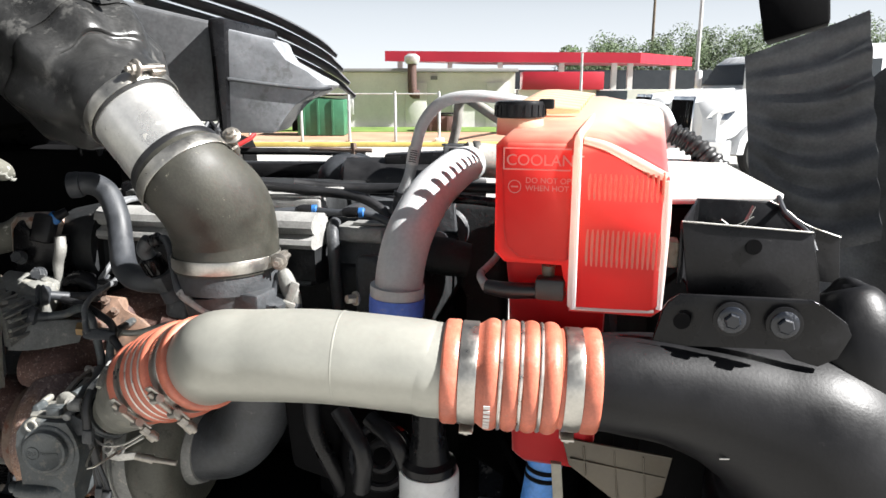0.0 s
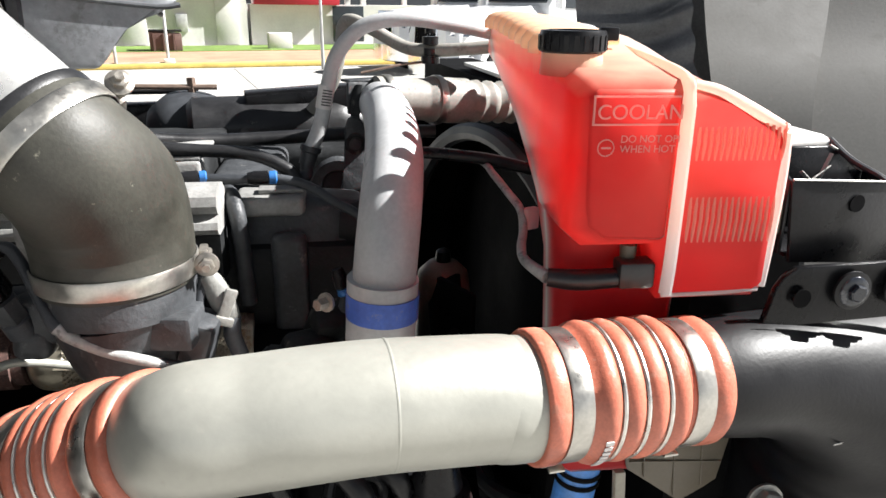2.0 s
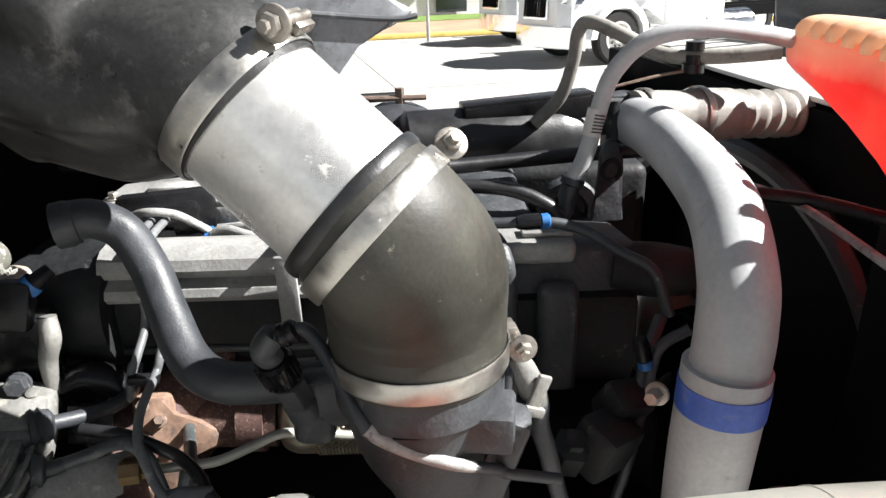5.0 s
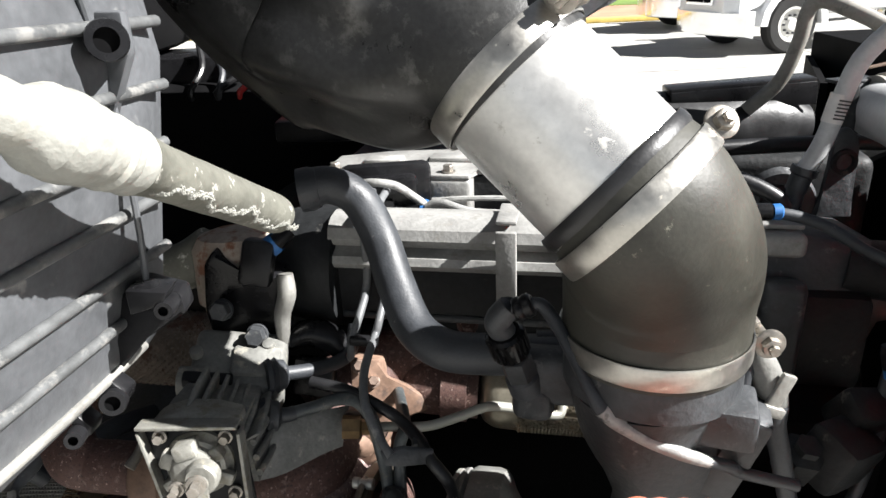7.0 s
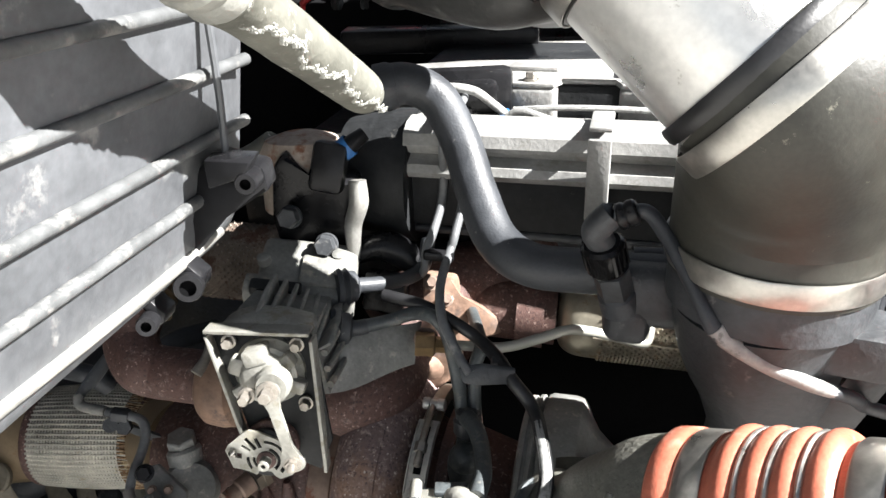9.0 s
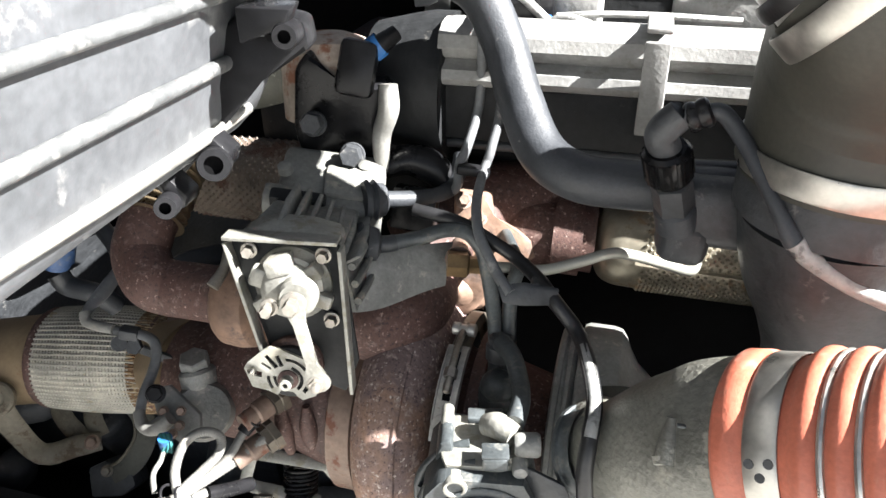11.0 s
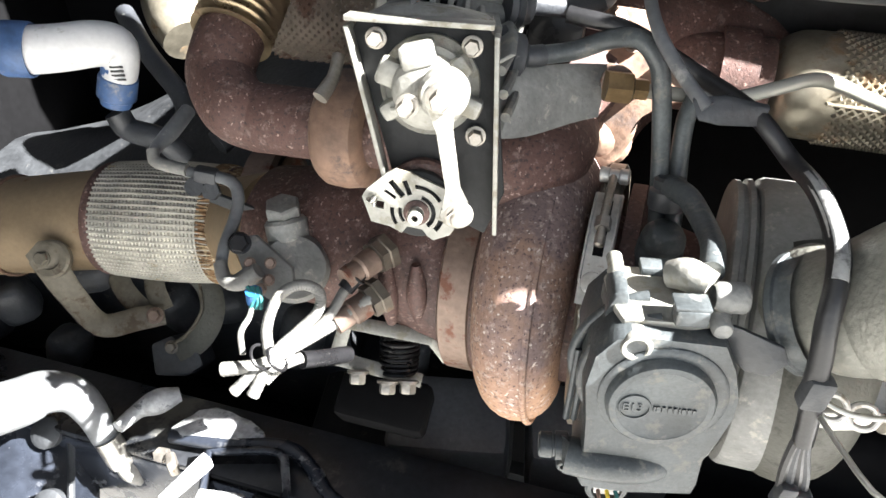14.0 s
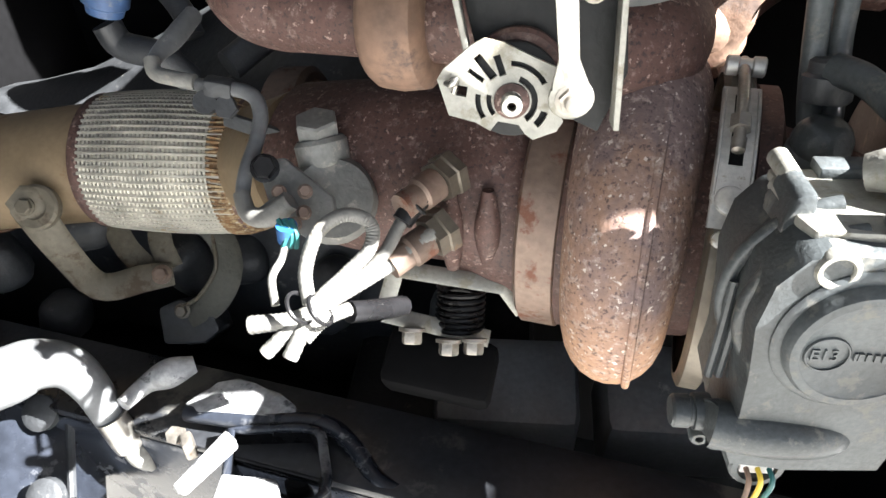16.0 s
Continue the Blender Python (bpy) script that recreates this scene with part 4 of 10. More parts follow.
loft(bm, [neck_ring(1.325, 0.024, 0.116, 0.052, 0.125), neck_ring(1.335, 0.018, 0.120, 0.046, 0.13), neck_ring(1.45, 0.014, 0.124, 0.043, 0.135), neck_ring(1.56, 0.010, 0.126, 0.040, 0.14), neck_ring(1.62, 0.004, 0.128, 0.036, 0.17)])
part("lower_shell", bm, M["tank"], tank, angle=50)
bm = B()
def panel_ring(v, g):
    return [tk(u, v, z) for u, z in ((0.012 + g, 1.640 + g), (0.016 + g, 1.622 + g), (0.030 + g, 1.611 + g), (0.082 - g, 1.609 + g), (0.086 - g, 1.612 + g), (0.086 - g, 1.734 - g), (0.080 - g, 1.740 - g), (0.016 + g, 1.740 - g), (0.008 + g, 1.733 - g))]
loft(bm, [panel_ring(0.006, 0.0), panel_ring(-0.0012, 0.0), panel_ring(-0.0042, 0.0035)])
soften_edges = [e for e in bm.edges if e.is_manifold and e.calc_face_angle(0) > 0.5]
bmesh.ops.bevel(bm, geom=soften_edges, offset=0.003, segments=2, affect="EDGES", profile=0.5)
part("front_panel", bm, M["tank"], tank, angle=60)
bm = B()
seam = [tk(0.092, -0.003, 1.557), tk(0.092, -0.006, 1.60), tk(0.092, -0.006, 1.70), tk(0.092, -0.003, 1.734), tk(0.092, 0.012, 1.748), tk(0.094, 0.10, 1.756), tk(0.094, 0.25, 1.765), tk(0.094, 0.48, 1.777)]
sweep(bm, seam, 0.0042, 10, 6, flat=1.5, ref=(0.2, -0.5, 0.7))
part("seam", bm, M["seam"], tank, "pale milky moulded seam")
for nm, pts, r in (("side_edge", [tk(0.187, 0.003, 1.560), tk(0.1875, 0.002, 1.60), tk(0.1875, 0.002, 1.66), tk(0.187, 0.003, 1.703)], [0.0035, 0.0042, 0.0055, 0.005]),
                   ("roof_edge", [tk(0.186, 0.004, 1.706), tk(0.150, 0.003, 1.724), tk(0.120, 0.003, 1.738), tk(0.098, 0.003, 1.744)], [0.005, 0.0058, 0.0055, 0.004])):
    bm = B()
    sweep(bm, pts, r, 10, 5)
    part(nm, bm, M["seam"], tank, "pale milky edge")
bm = B()
sweep(bm, [tk(0.090, 0.0, 1.5545), tk(0.14, 0.0, 1.5555), tk(0.182, 0.001, 1.5575)], 0.0024, 8, 4)
part("bottom_seam", bm, M["seam"], tank)
for z0, z1 in ((1.676, 1.712), (1.600, 1.652)):
    for i in range(15):
        u = 0.106 + i * 0.0055
        bm = B()
        zt = min(z1, 1.742 - 0.3 * (u - 0.09))
        sweep(bm, [tk(u, 0.001, z0), tk(u, -0.002, (z0 + zt) / 2), tk(u, 0.001, zt)], 0.0017, 6, 2, flat=0.8)
        part("rib", bm, M["rib_pink"], tank)
for i in range(9):
    bm = B()
    v = 0.15 + i * 0.036
    zr = 1.755 + 0.07 * (min(v, 0.36) - 0.1)
    sweep(bm, [tk(-0.007, v, zr), tk(-0.003, v, zr + 0.011), tk(0.02, v, zr + 0.015), tk(0.08, v, zr + 0.013)], [0.006, 0.0085, 0.0085, 0.004], 10, 3)
    part("roof_rib", bm, M["tank"], tank)
CAP = V((0.094, 0.866, 1.764))
bm = B()
lathe(bm, CAP + V((0, 0, -0.020)), (0, 0, 1), [(0, 0.029), (0.020, 0.028), (0.022, 0.0265)], 36)
part("filler_neck", bm, M["tank"], tank)
bm = B()
lathe(bm, CAP, (0, 0, 1), [(0, 0.0285), (0.0015, 0.0308), (0.016, 0.0308), (0.0195, 0.0295), (0.020, 0.024), (0.018, 0.022), (0.018, 0.0)], 44)
cap = part("cap", bm, M["plastic"], tank, "black screw cap with gripped rim")
for i in range(22):
    a = i * math.pi / 11
    bm = B()
    box(bm, CAP + V((0.0309 * math.cos(a), 0.0309 * math.sin(a), 0.009)), (0.0014, 0.0045, 0.013), (0, 0, math.degrees(a)))
    part("grip", bm, M["plastic"], cap)
bm = B()
box(bm, CAP + V((0.03, -0.012, 0.0165)), (0.018, 0.010, 0.012), (0, 0, -20), 0.002)
part("stop_tab", bm, M["plastic"], cap)


def lettering(name, words, size, place, right, up, depth, material, parent, label=""):
    """Raised letters, turned to mesh, at place."""
    cu = bpy.data.curves.new(name, "FONT")
    cu.body, cu.size, cu.extrude = words, size, depth
    tmp = bpy.data.objects.new(name, cu)
    scene.collection.objects.link(tmp)
    me = bpy.data.meshes.new_from_object(tmp.evaluated_get(bpy.context.evaluated_depsgraph_get()))
    bpy.data.objects.remove(tmp)
    r, u = V(right).normalized(), V(up).normalized()
    m = Matrix((r, u, r.cross(u))).transposed().to_4x4()
    m.translation = V(place)
    me.transform(m)
    me.materials.clear()
    me.materials.append(material)
    ob = new(name, me)
    ob.parent = parent
    ob.matrix_parent_inverse = full_place(parent).inverted()
    if label:
        tagged(ob, label)
    return ob


lettering("lettering", "COOLANT", 0.0174, tk(0.014, -0.0040, 1.716), TU, (0, 0, 1), 0.0012, M["letter"], tank, "raised word on the tank")
lettering("lettering", "DO NOT OPEN", 0.0088, tk(0.036, -0.0040, 1.6965), TU, (0, 0, 1), 0.0009, M["letter"], tank)
lettering("lettering", "WHEN HOT", 0.0088, tk(0.036, -0.0040, 1.688), TU, (0, 0, 1), 0.0009, M["letter"], tank)
bm = B()
for z in (1.7115, 1.7345):
    box(bm, tk(0.048, -0.0042, z), (0.074, 0.002, 0.0016), Matrix((TU, TV, V((0, 0, 1)))).transposed())
box(bm, tk(0.0115, -0.0042, 1.723), (0.0016, 0.002, 0.0246), Matrix((TU, TV, V((0, 0, 1)))).transposed())
part("raised_border", bm, M["letter"], tank)
bm = B()
ring(bm, tk(0.024, -0.0040, 1.692), -TV, 0.0065, 0.0016, 0.0012, 20)
box(bm, tk(0.024, -0.0042, 1.692), (0.008, 0.002, 0.0016), Matrix((TU, TV, V((0, 0, 1)))).transposed())
part("warning_sign", bm, M["letter"], tank)

# level sensor on the tank
sensor = thing("level_sensor", "black plug sensor with a taped grey lead", "sensor", tk(0.07, 0.03, 1.565))
bm = B()
lathe(bm, tk(0.062, 0.02, 1.598), (0, 0, -1), [(0, 0.008), (0.02, 0.007)], 14)
part("stem", bm, M["cream"], sensor, "pale sensor stem")
bm = B()
sweep(bm, [tk(-0.012, 0.022, 1.566), tk(0.015, 0.016, 1.565), tk(0.05, 0.012, 1.568), tk(0.08, 0.012, 1.570)], [0.0085, 0.010, 0.0095, 0.012], 12, 4)
box(bm, tk(0.066, 0.012, 1.573), (0.034, 0.024, 0.026), (0, 0, -15), 0.004)
part("plug", bm, M["rubber_black"], sensor)
bm = B()
sweep(bm, [tk(-0.012, 0.022, 1.566), (0.047, 0.848, 1.571), (0.058, 0.878, 1.574), (0.072, 0.902, 1.583), (0.080, 0.925, 1.598), (0.092, 0.98, 1.602), (0.111, 1.06, 1.604), (0.136, 1.15, 1.600), (0.15, 1.26, 1.59)], [0.0065, 0.0050, 0.0048, 0.0046, 0.0046, 0.0046, 0.0046, 0.0046, 0.0046], 10, 6)
part("lead", bm, M["loom_pale"], sensor)
bm = B()
box(bm, (0.086, 0.912, 1.592), (0.016, 0.010, 0.024), (0, 0, 10), 0.003)
part("clip", bm, M["letter"], sensor)

# bracket box and pale cover by the radiator
tray = thing("bracket_box", "black plastic open-topped bracket box", "bracket", (0.335, 0.78, 1.56))
bm = B()
prism(bm, [(0.258, 0.744, 1.658), (0.395, 0.732, 1.648), (0.407, 0.731, 1.600), (0.412, 0.731, 1.565), (0.270, 0.743, 1.578)], (0.001, 0.005, 0), 0.0015)
part("front_panel", bm, M["plastic"], tray)
bm = B()
prism(bm, [(0.300, 0.820, 1.672), (0.386, 0.820, 1.668), (0.404, 0.818, 1.659), (0.428, 0.815, 1.641), (0.470, 0.810, 1.626), (0.476, 0.810, 1.570), (0.300, 0.820, 1.585)], (0.001, 0.005, 0), 0.0015)
back = part("back_panel", bm, M["plastic"], tray)
for pts in ([(0.258, 0.747, 1.657), (0.300, 0.821, 1.671)], [(0.395, 0.735, 1.648), (0.432, 0.813, 1.640)]):
    a, b = V(pts[0]), V(pts[1])
    bm = B()
    prism(bm, [a, b, b - V((0, 0, 0.07)), a - V((0, 0, 0.07))], (0.004, 0, 0), 0.001)
    part("side_panel", bm, M["plastic"], tray)
bm = B()
box(bm, (0.345, 0.785, 1.582), (0.130, 0.080, 0.004), (0, 0, -8))
part("base", bm, M["plastic"], tray)
# Bright strips along the edges are painted sun highlights.
bm = B()
sweep(bm, [(0.258, 0.7435, 1.659), (0.300, 0.7395, 1.656), (0.395, 0.7315, 1.649)], 0.0011, 6, 3)
part("lit_edge", bm, M["cast_alu"], tray, "bright strip added as the sunlit rim")
bm = B()
sweep(bm, [(0.386, 0.8195, 1.669), (0.404, 0.8175, 1.660), (0.428, 0.8145, 1.642), (0.470, 0.8095, 1.627)], 0.0011, 6, 3)
part("lit_edge", bm, M["cast_alu"], back)
# Pale strips inside stand for sunlit cross pieces.
for a, b in (((0.318, 0.79, 1.652), (0.342, 0.79, 1.634)), ((0.355, 0.79, 1.668), (0.341, 0.79, 1.636)), ((0.324, 0.79, 1.637), (0.356, 0.79, 1.655))):
    bm = B()
    sweep(bm, [a, lerp(a, b, 0.5), b], 0.0022, 6, 1, flat=0.5)
    part("inner_web", bm, M["cast_alu"], tray)
# Hole is a near-black disc; its shade is only colour.
bm = B()
lathe(bm, (0.335, 0.7365, 1.632), (-0.09, -0.99, 0), [(0, 0.0085), (0.0009, 0.0085)], 20)
part("hole", bm, M["dark"], tray)
bm = B()
box(bm, (0.255, 0.765, 1.620), (0.016, 0.03, 0.030), (0, 0, -14), 0.003)
part("foam_pad", bm, M["arm_dirty"], tray, "dirty brown foam pad")
cover = thing("radiator_cover", "pale sunlit sheet cover over the radiator", "cover", (0.38, 1.05, 1.66))
bm = B()
prism(bm, [(0.255, 0.846, 1.660), (0.402, 0.832, 1.664), (0.422, 0.86, 1.664), (0.62, 1.9, 1.664), (0.42, 1.9, 1.664)], (0, 0, 0.008), 0.002)
part("sheet", bm, M["sheet_pale"], cover)
# Core is run on past its end to hide bare ground.
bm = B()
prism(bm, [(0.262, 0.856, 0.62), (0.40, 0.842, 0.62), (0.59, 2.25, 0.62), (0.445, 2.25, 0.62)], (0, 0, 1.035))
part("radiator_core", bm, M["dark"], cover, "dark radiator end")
bm = B()
sweep(bm, [(0.404, 0.836, 1.671), (0.398, 0.800, 1.656), (0.406, 0.765, 1.642), (0.409, 0.750, 1.624)], 0.0035, 8, 5)
part("cable", bm, M["hose"], cover)

# ---- intake elbow, tube and bellows hose ----
C1, C2, C3 = V((-0.325, 1.025, 1.549)), V((-0.363, 0.985, 1.683)), V((-0.445, 1.031, 1.766))
UA = (C3 - C2).normalized()
elbow = thing("intake_elbow", "dusty black rubber intake elbow held by steel clamps", "hose", C1)
bm = B()
sweep(bm, [C1 - V((0, 0, 0.012)), C1, C1 + V((0, 0, 0.04)), C1 + V((-0.006, -0.016, 0.082)), C2 - UA * 0.012 + V((0.001, 0, 0)), C2 + UA * 0.012], [0.0765, 0.0765, 0.077, 0.0765, 0.068, 0.0665], 48, 8)
part("elbow_body", bm, M["rubber"], elbow)


def worm_clamp(t, c, axis, r, w, way):
    ax = V(axis).normalized()
    way = (V(way) - ax * V(way).dot(ax)).normalized()
    run = ax.cross(way)
    run = -run if run.y > 0 else run
    bm = B()
    ring(bm, c, ax, r, w, 0.0018, 56)
    b = part("clamp_band", bm, M["steel"], t)
    bm = B()
    sweep(bm, [V(c) + way * (r + 0.010) - run * 0.022, V(c) + way * (r + 0.010) + run * 0.028], 0.0042, 10, 1)
    lathe(bm, V(c) + way * (r + 0.010) + run * 0.020, run, [(0, 0.0128), (0.0025, 0.0128), (0.0035, 0.0115)], 28)
    lathe(bm, V(c) + way * (r + 0.010) + run * 0.023, run, [(0, 0.0082), (0.007, 0.0080), (0.008, 0.0062), (0.008, 0.0045), (0.013, 0.0042)], 6)
    box(bm, V(c) + way * (r + 0.006) - run * 0.012, (0.022, w * 0.9, 0.009), Matrix((run, ax, way)).transposed(), 0.002)
    part("clamp_screw", bm, M["zinc"], b, "weathered clamp screw")


worm_clamp(elbow, C1 + V((0, 0, 0.002)), (0.0, 0.0, 1), 0.0776, 0.019, (0.99, -0.1, 0.0))
worm_clamp(elbow, C2 - UA * 0.004, UA, 0.0705, 0.018, (0.66, 0.42, 0.55))
tube = thing("intake_tube", "bright bare aluminium intake tube", "pipe", lerp(C2, C3, 0.5))
bm = B()
sweep(bm, [C2 - UA * 0.01, lerp(C2, C3, 0.3), lerp(C2, C3, 0.7), C3 + UA * 0.02], 0.0635, 56, 3)
part("tube", bm, M["alu"], tube)
bm = B()
ring(bm, C2 + UA * 0.018, UA, 0.0655, 0.012, 0.003, 56)
part("rubber_lip", bm, M["rubber_black"], tube)
bellows = thing("intake_hose", "large ribbed black rubber intake hose with dust on it", "hose", C3)
E1 = V((-0.570, 1.140, 1.833))
E0 = lerp(C3, E1, 0.45) + V((0.0, 0.0, -0.004))
bm = B()
sweep(bm, [C3 - UA * 0.008, C3 + UA * 0.03, E0, lerp(E0, E1, 0.6), E1, E1 + V((-0.075, 0.025, 0.065)), E1 + V((-0.10, 0.03, 0.17)), E1 + V((-0.10, 0.03, 0.34))], [0.066, 0.068, 0.090, 0.110, 0.117, 0.112, 0.108, 0.108], 132, 8, folds=8, fold=[0.0, 0.004, 0.060, 0.066, 0.050, 0.030, 0.012, 0.0])
part("hose_body", bm, M["intake_rubber"], bellows)
worm_clamp(bellows, C3 + UA * 0.004, UA, 0.0672, 0.020, (0.45, -0.35, 0.8))
bm = B()
box(bm, E1 + V((0.045, -0.02, 0.112)), (0.012, 0.11, 0.012), (20, -30, 35), 0.004)
part("strap_rib", bm, M["rubber_black"], bellows)

# casting that the elbow sits on
inlet = thing("turbo_inlet", "grey cast turbo inlet adaptor below the elbow", "engine casting", C1 - V((0, 0, 0.18)))
bm = B()
lathe(bm, C1 - V((0, 0, 0.03)), (0, 0, 1), [(-0.012, 0.069), (-0.010, 0.075), (0.012, 0.075), (0.03, 0.070)], 48)
part("collar", bm, M["cast"], inlet)
bm = B()
sweep(bm, [C1 + V((0, 0, -0.036)), C1 + V((0.006, 0.004, -0.08)), C1 + V((0.022, 0.010, -0.13)), C1 + V((0.034, 0.016, -0.19)), C1 + V((0.024, 0.026, -0.26)), C1 + V((-0.02, 0.036, -0.318)), C1 + V((-0.075, 0.045, -0.331))], [0.071, 0.066, 0.058, 0.053, 0.054, 0.057, 0.058], 36, 7)
part("throat", bm, M["cast"], inlet)
bm = B()
box(bm, (-0.282, 0.982, 1.495), (0.060, 0.05, 0.036), (0, 0, -20), 0.005)
box(bm, (-0.259, 0.994, 1.453), (0.03, 0.05, 0.09), (0, 18, -20), 0.006)
part("lug", bm, M["cast"], inlet)

def soften(bm, offset, seg=2, least=0.5):
    bmesh.ops.bevel(bm, geom=[e for e in bm.edges if e.is_manifold and e.calc_face_angle(0) > least], offset=offset, segments=seg, affect="EDGES", profile=0.5)
# ---- engine block and covers ----
engine = thing("engine", "dark grey diesel engine with oily cast covers", "engine", (-0.4, 1.5, 0.55))
# Block wears the near-black colour that carries its shade.
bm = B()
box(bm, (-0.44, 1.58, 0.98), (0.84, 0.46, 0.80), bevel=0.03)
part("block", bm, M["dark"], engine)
bm = B()
box(bm, (-0.45, 1.46, 1.43), (0.84, 0.40, 0.13), bevel=0.02)
part("cylinder_head", bm, M["cast_dark"], engine)
bm = B()
box(bm, (-0.45, 1.49, 0.48), (0.7, 0.34, 0.26), bevel=0.04)
part("oil_pan", bm, M["cast_dark"], engine)
bm = B()
rolls = [(1.262, 1.532), (1.203, 1.532), (1.192, 1.536), (1.187, 1.543), (1.190, 1.551), (1.200, 1.555), (1.204, 1.558), (1.196, 1.562), (1.191, 1.571), (1.195, 1.582), (1.208, 1.590), (1.226, 1.592), (1.250, 1.588), (1.266, 1.576)]
loft(bm, [[(x, y, z) for y, z in rolls] for x in (-0.625, -0.622, -0.215, -0.211)])
part("rail_cover", bm, M["lit_dust"], engine, "double-rolled rail cover, dust and sun in its pale colour")
# Face darker than the rolls above: sun and shade split by colour.
bm = B()
loft(bm, [[(x, y, z) for y, z in ((1.262, 1.531), (1.204, 1.531), (1.204, 1.478), (1.212, 1.470), (1.235, 1.466), (1.262, 1.466))] for x in (-0.624, -0.621, -0.216, -0.212)])
part("rail_face", bm, M["cast_dark"], engine)
bm = B()
sweep(bm, [(-0.62, 1.206, 1.472), (-0.22, 1.206, 1.472)], 0.005, 10, 1)
part("rail_lip", bm, M["cast"], engine)
bm = B()
lathe(bm, (-0.706, 1.245, 1.518), (1, 0, 0), [(0, 0.045), (0.004, 0.062), (0.05, 0.072), (0.062, 0.074), (0.085, 0.074)], 32)
part("rail_end", bm, M["cast_dark"], engine)
bm = B()
box(bm, (-0.428, 1.186, 1.545), (0.022, 0.006, 0.086), (4, 0, 0), 0.002)
box(bm, (-0.428, 1.215, 1.596), (0.022, 0.06, 0.005), None, 0.002)
part("strap", bm, M["lit_dust"], engine)
bm = B()
box(bm, (-0.12, 1.34, 1.12), (0.22, 0.30, 0.52), None, 0.04)
part("timing_case", bm, M["dark"], engine)
bm = B()
lathe(bm, (0.02, 1.46, 1.12), (1, 0, 0), [(0, 0.07), (0.06, 0.10), (0.09, 0.12), (0.12, 0.12), (0.14, 0.05)], 30)
part("fan_hub", bm, M["dark"], engine)
for i in range(9):
    a = i * 2 * math.pi / 9 + 0.2
    rot = Euler((a, 0, 0)).to_matrix() @ Euler((0, 0, radians(30))).to_matrix()
    bm = B()
    box(bm, V((0.13, 1.46, 1.12)) + Euler((a, 0, 0)).to_matrix() @ V((0, 0.15, 0)), (0.012, 0.15, 0.10), Euler((a, 0, 0)).to_matrix() @ Euler((0, radians(28), 0)).to_matrix(), 0.003)
    part("fan_blade", bm, M["dark"], engine)
# low clutter in front of the block, its deep shade put into the colour
for nm, c, s, r in (("oil_cooler", (-0.30, 1.22, 0.98), (0.34, 0.22, 0.20), (4, 0, 0)), ("pump_housing", (-0.08, 1.12, 1.18), (0.13, 0.14, 0.22), (0, 8, 12)), ("bracket", (-0.17, 1.08, 1.27), (0.10, 0.05, 0.16), (6, 0, -18))):
    bm = B()
    box(bm, c, s, r, 0.025, 3)
    part(nm, bm, M["dark"], engine)
for i, pts in enumerate(([(-0.16, 1.05, 1.38), (-0.15, 1.03, 1.30), (-0.12, 1.05, 1.20), (-0.11, 1.10, 1.08)], [(-0.06, 1.02, 1.33), (-0.01, 1.0, 1.30), (0.0, 1.02, 1.22), (-0.04, 1.06, 1.15)], [(-0.09, 0.98, 1.36), (-0.05, 0.96, 1.31), (-0.06, 0.98, 1.24)])):
    bm = B()
    sweep(bm, pts, 0.013, 10, 6)
    part("oil_line", bm, M["plastic"], engine)
bm = B()
ring(bm, (-0.045, 1.03, 1.265), (0.15, -0.9, 0.35), 0.045, 0, tube=0.007, n=28)
ring(bm, (-0.045, 1.03, 1.265), (0.15, -0.9, 0.35), 0.02, 0, tube=0.007, n=22)
part("pulley_rim", bm, M["plastic"], engine)

PIV = Matrix.Translation((-0.45, 1.2, 0))
engine.matrix_world = PIV @ Matrix.Rotation(radians(-12.5), 4, "Z") @ PIV.inverted() @ engine.matrix_world

# valve cover with notches for the plugs, and the front cover
EU, EW = V((0.976, -0.216, 0)), V((0.216, 0.976, 0))
EM = Matrix((EU, EW, V((0, 0, 1)))).transposed()
def ev(u, w, z):
    return V((-0.52, 1.345, 0)) + EU * u + EW * w + V((0, 0, z))
bm = B()
box(bm, ev(0.085, 0.165, 1.548), (0.43, 0.27, 0.098), EM, 0.010)
vc = part("valve_cover", bm, M["cast_dark"], engine)
bm = B()
box(bm, ev(0.352, 0.150, 1.526), (0.100, 0.240, 0.086), EM, 0.014, 3)
part("cover_end", bm, M["cast"], vc, "dusty black sloping cover end")
# Added box stands for unmade dark parts and hides the ground.
bm = B()
box(bm, (0.022, 1.522, 1.400), (0.250, 0.075, 0.330), EM, 0.020, 3)
ad = part("gap_case", bm, M["cast_dark"], engine, "black box added to close a gap")
bm = B()
lathe(bm, (0.010, 1.492, 1.500), (-0.216, -0.976, 0.0), [(0, 0.046), (0.004, 0.050), (0.010, 0.046), (0.014, 0.042), (0.018, 0.046), (0.024, 0.050), (0.028, 0.046), (0.028, 0.030), (0.020, 0.026), (0.020, 0.0)], 32)
part("pulley", bm, M["cast"], ad)
for u0, u1 in ((-0.130, -0.040), (0.003, 0.064), (0.134, 0.300)):
    bm = B()
    box(bm, ev((u0 + u1) / 2, 0.018, 1.571), (u1 - u0, 0.034, 0.056), EM, 0.006, 3)
    part("front_pad", bm, M["lit_dust"], vc)
bm = B()
prism(bm, [ev(u, w, 1.598) for u, w in ((-0.130, 0.002), (-0.045, 0.002), (-0.038, 0.030), (0.000, 0.030), (0.005, 0.002), (0.062, 0.002), (0.068, 0.030), (0.130, 0.030), (0.136, 0.002), (0.300, 0.004), (0.300, 0.13), (0.10, 0.14), (-0.06, 0.12), (-0.13, 0.09))], (0, 0, 0.006), 0.0018)
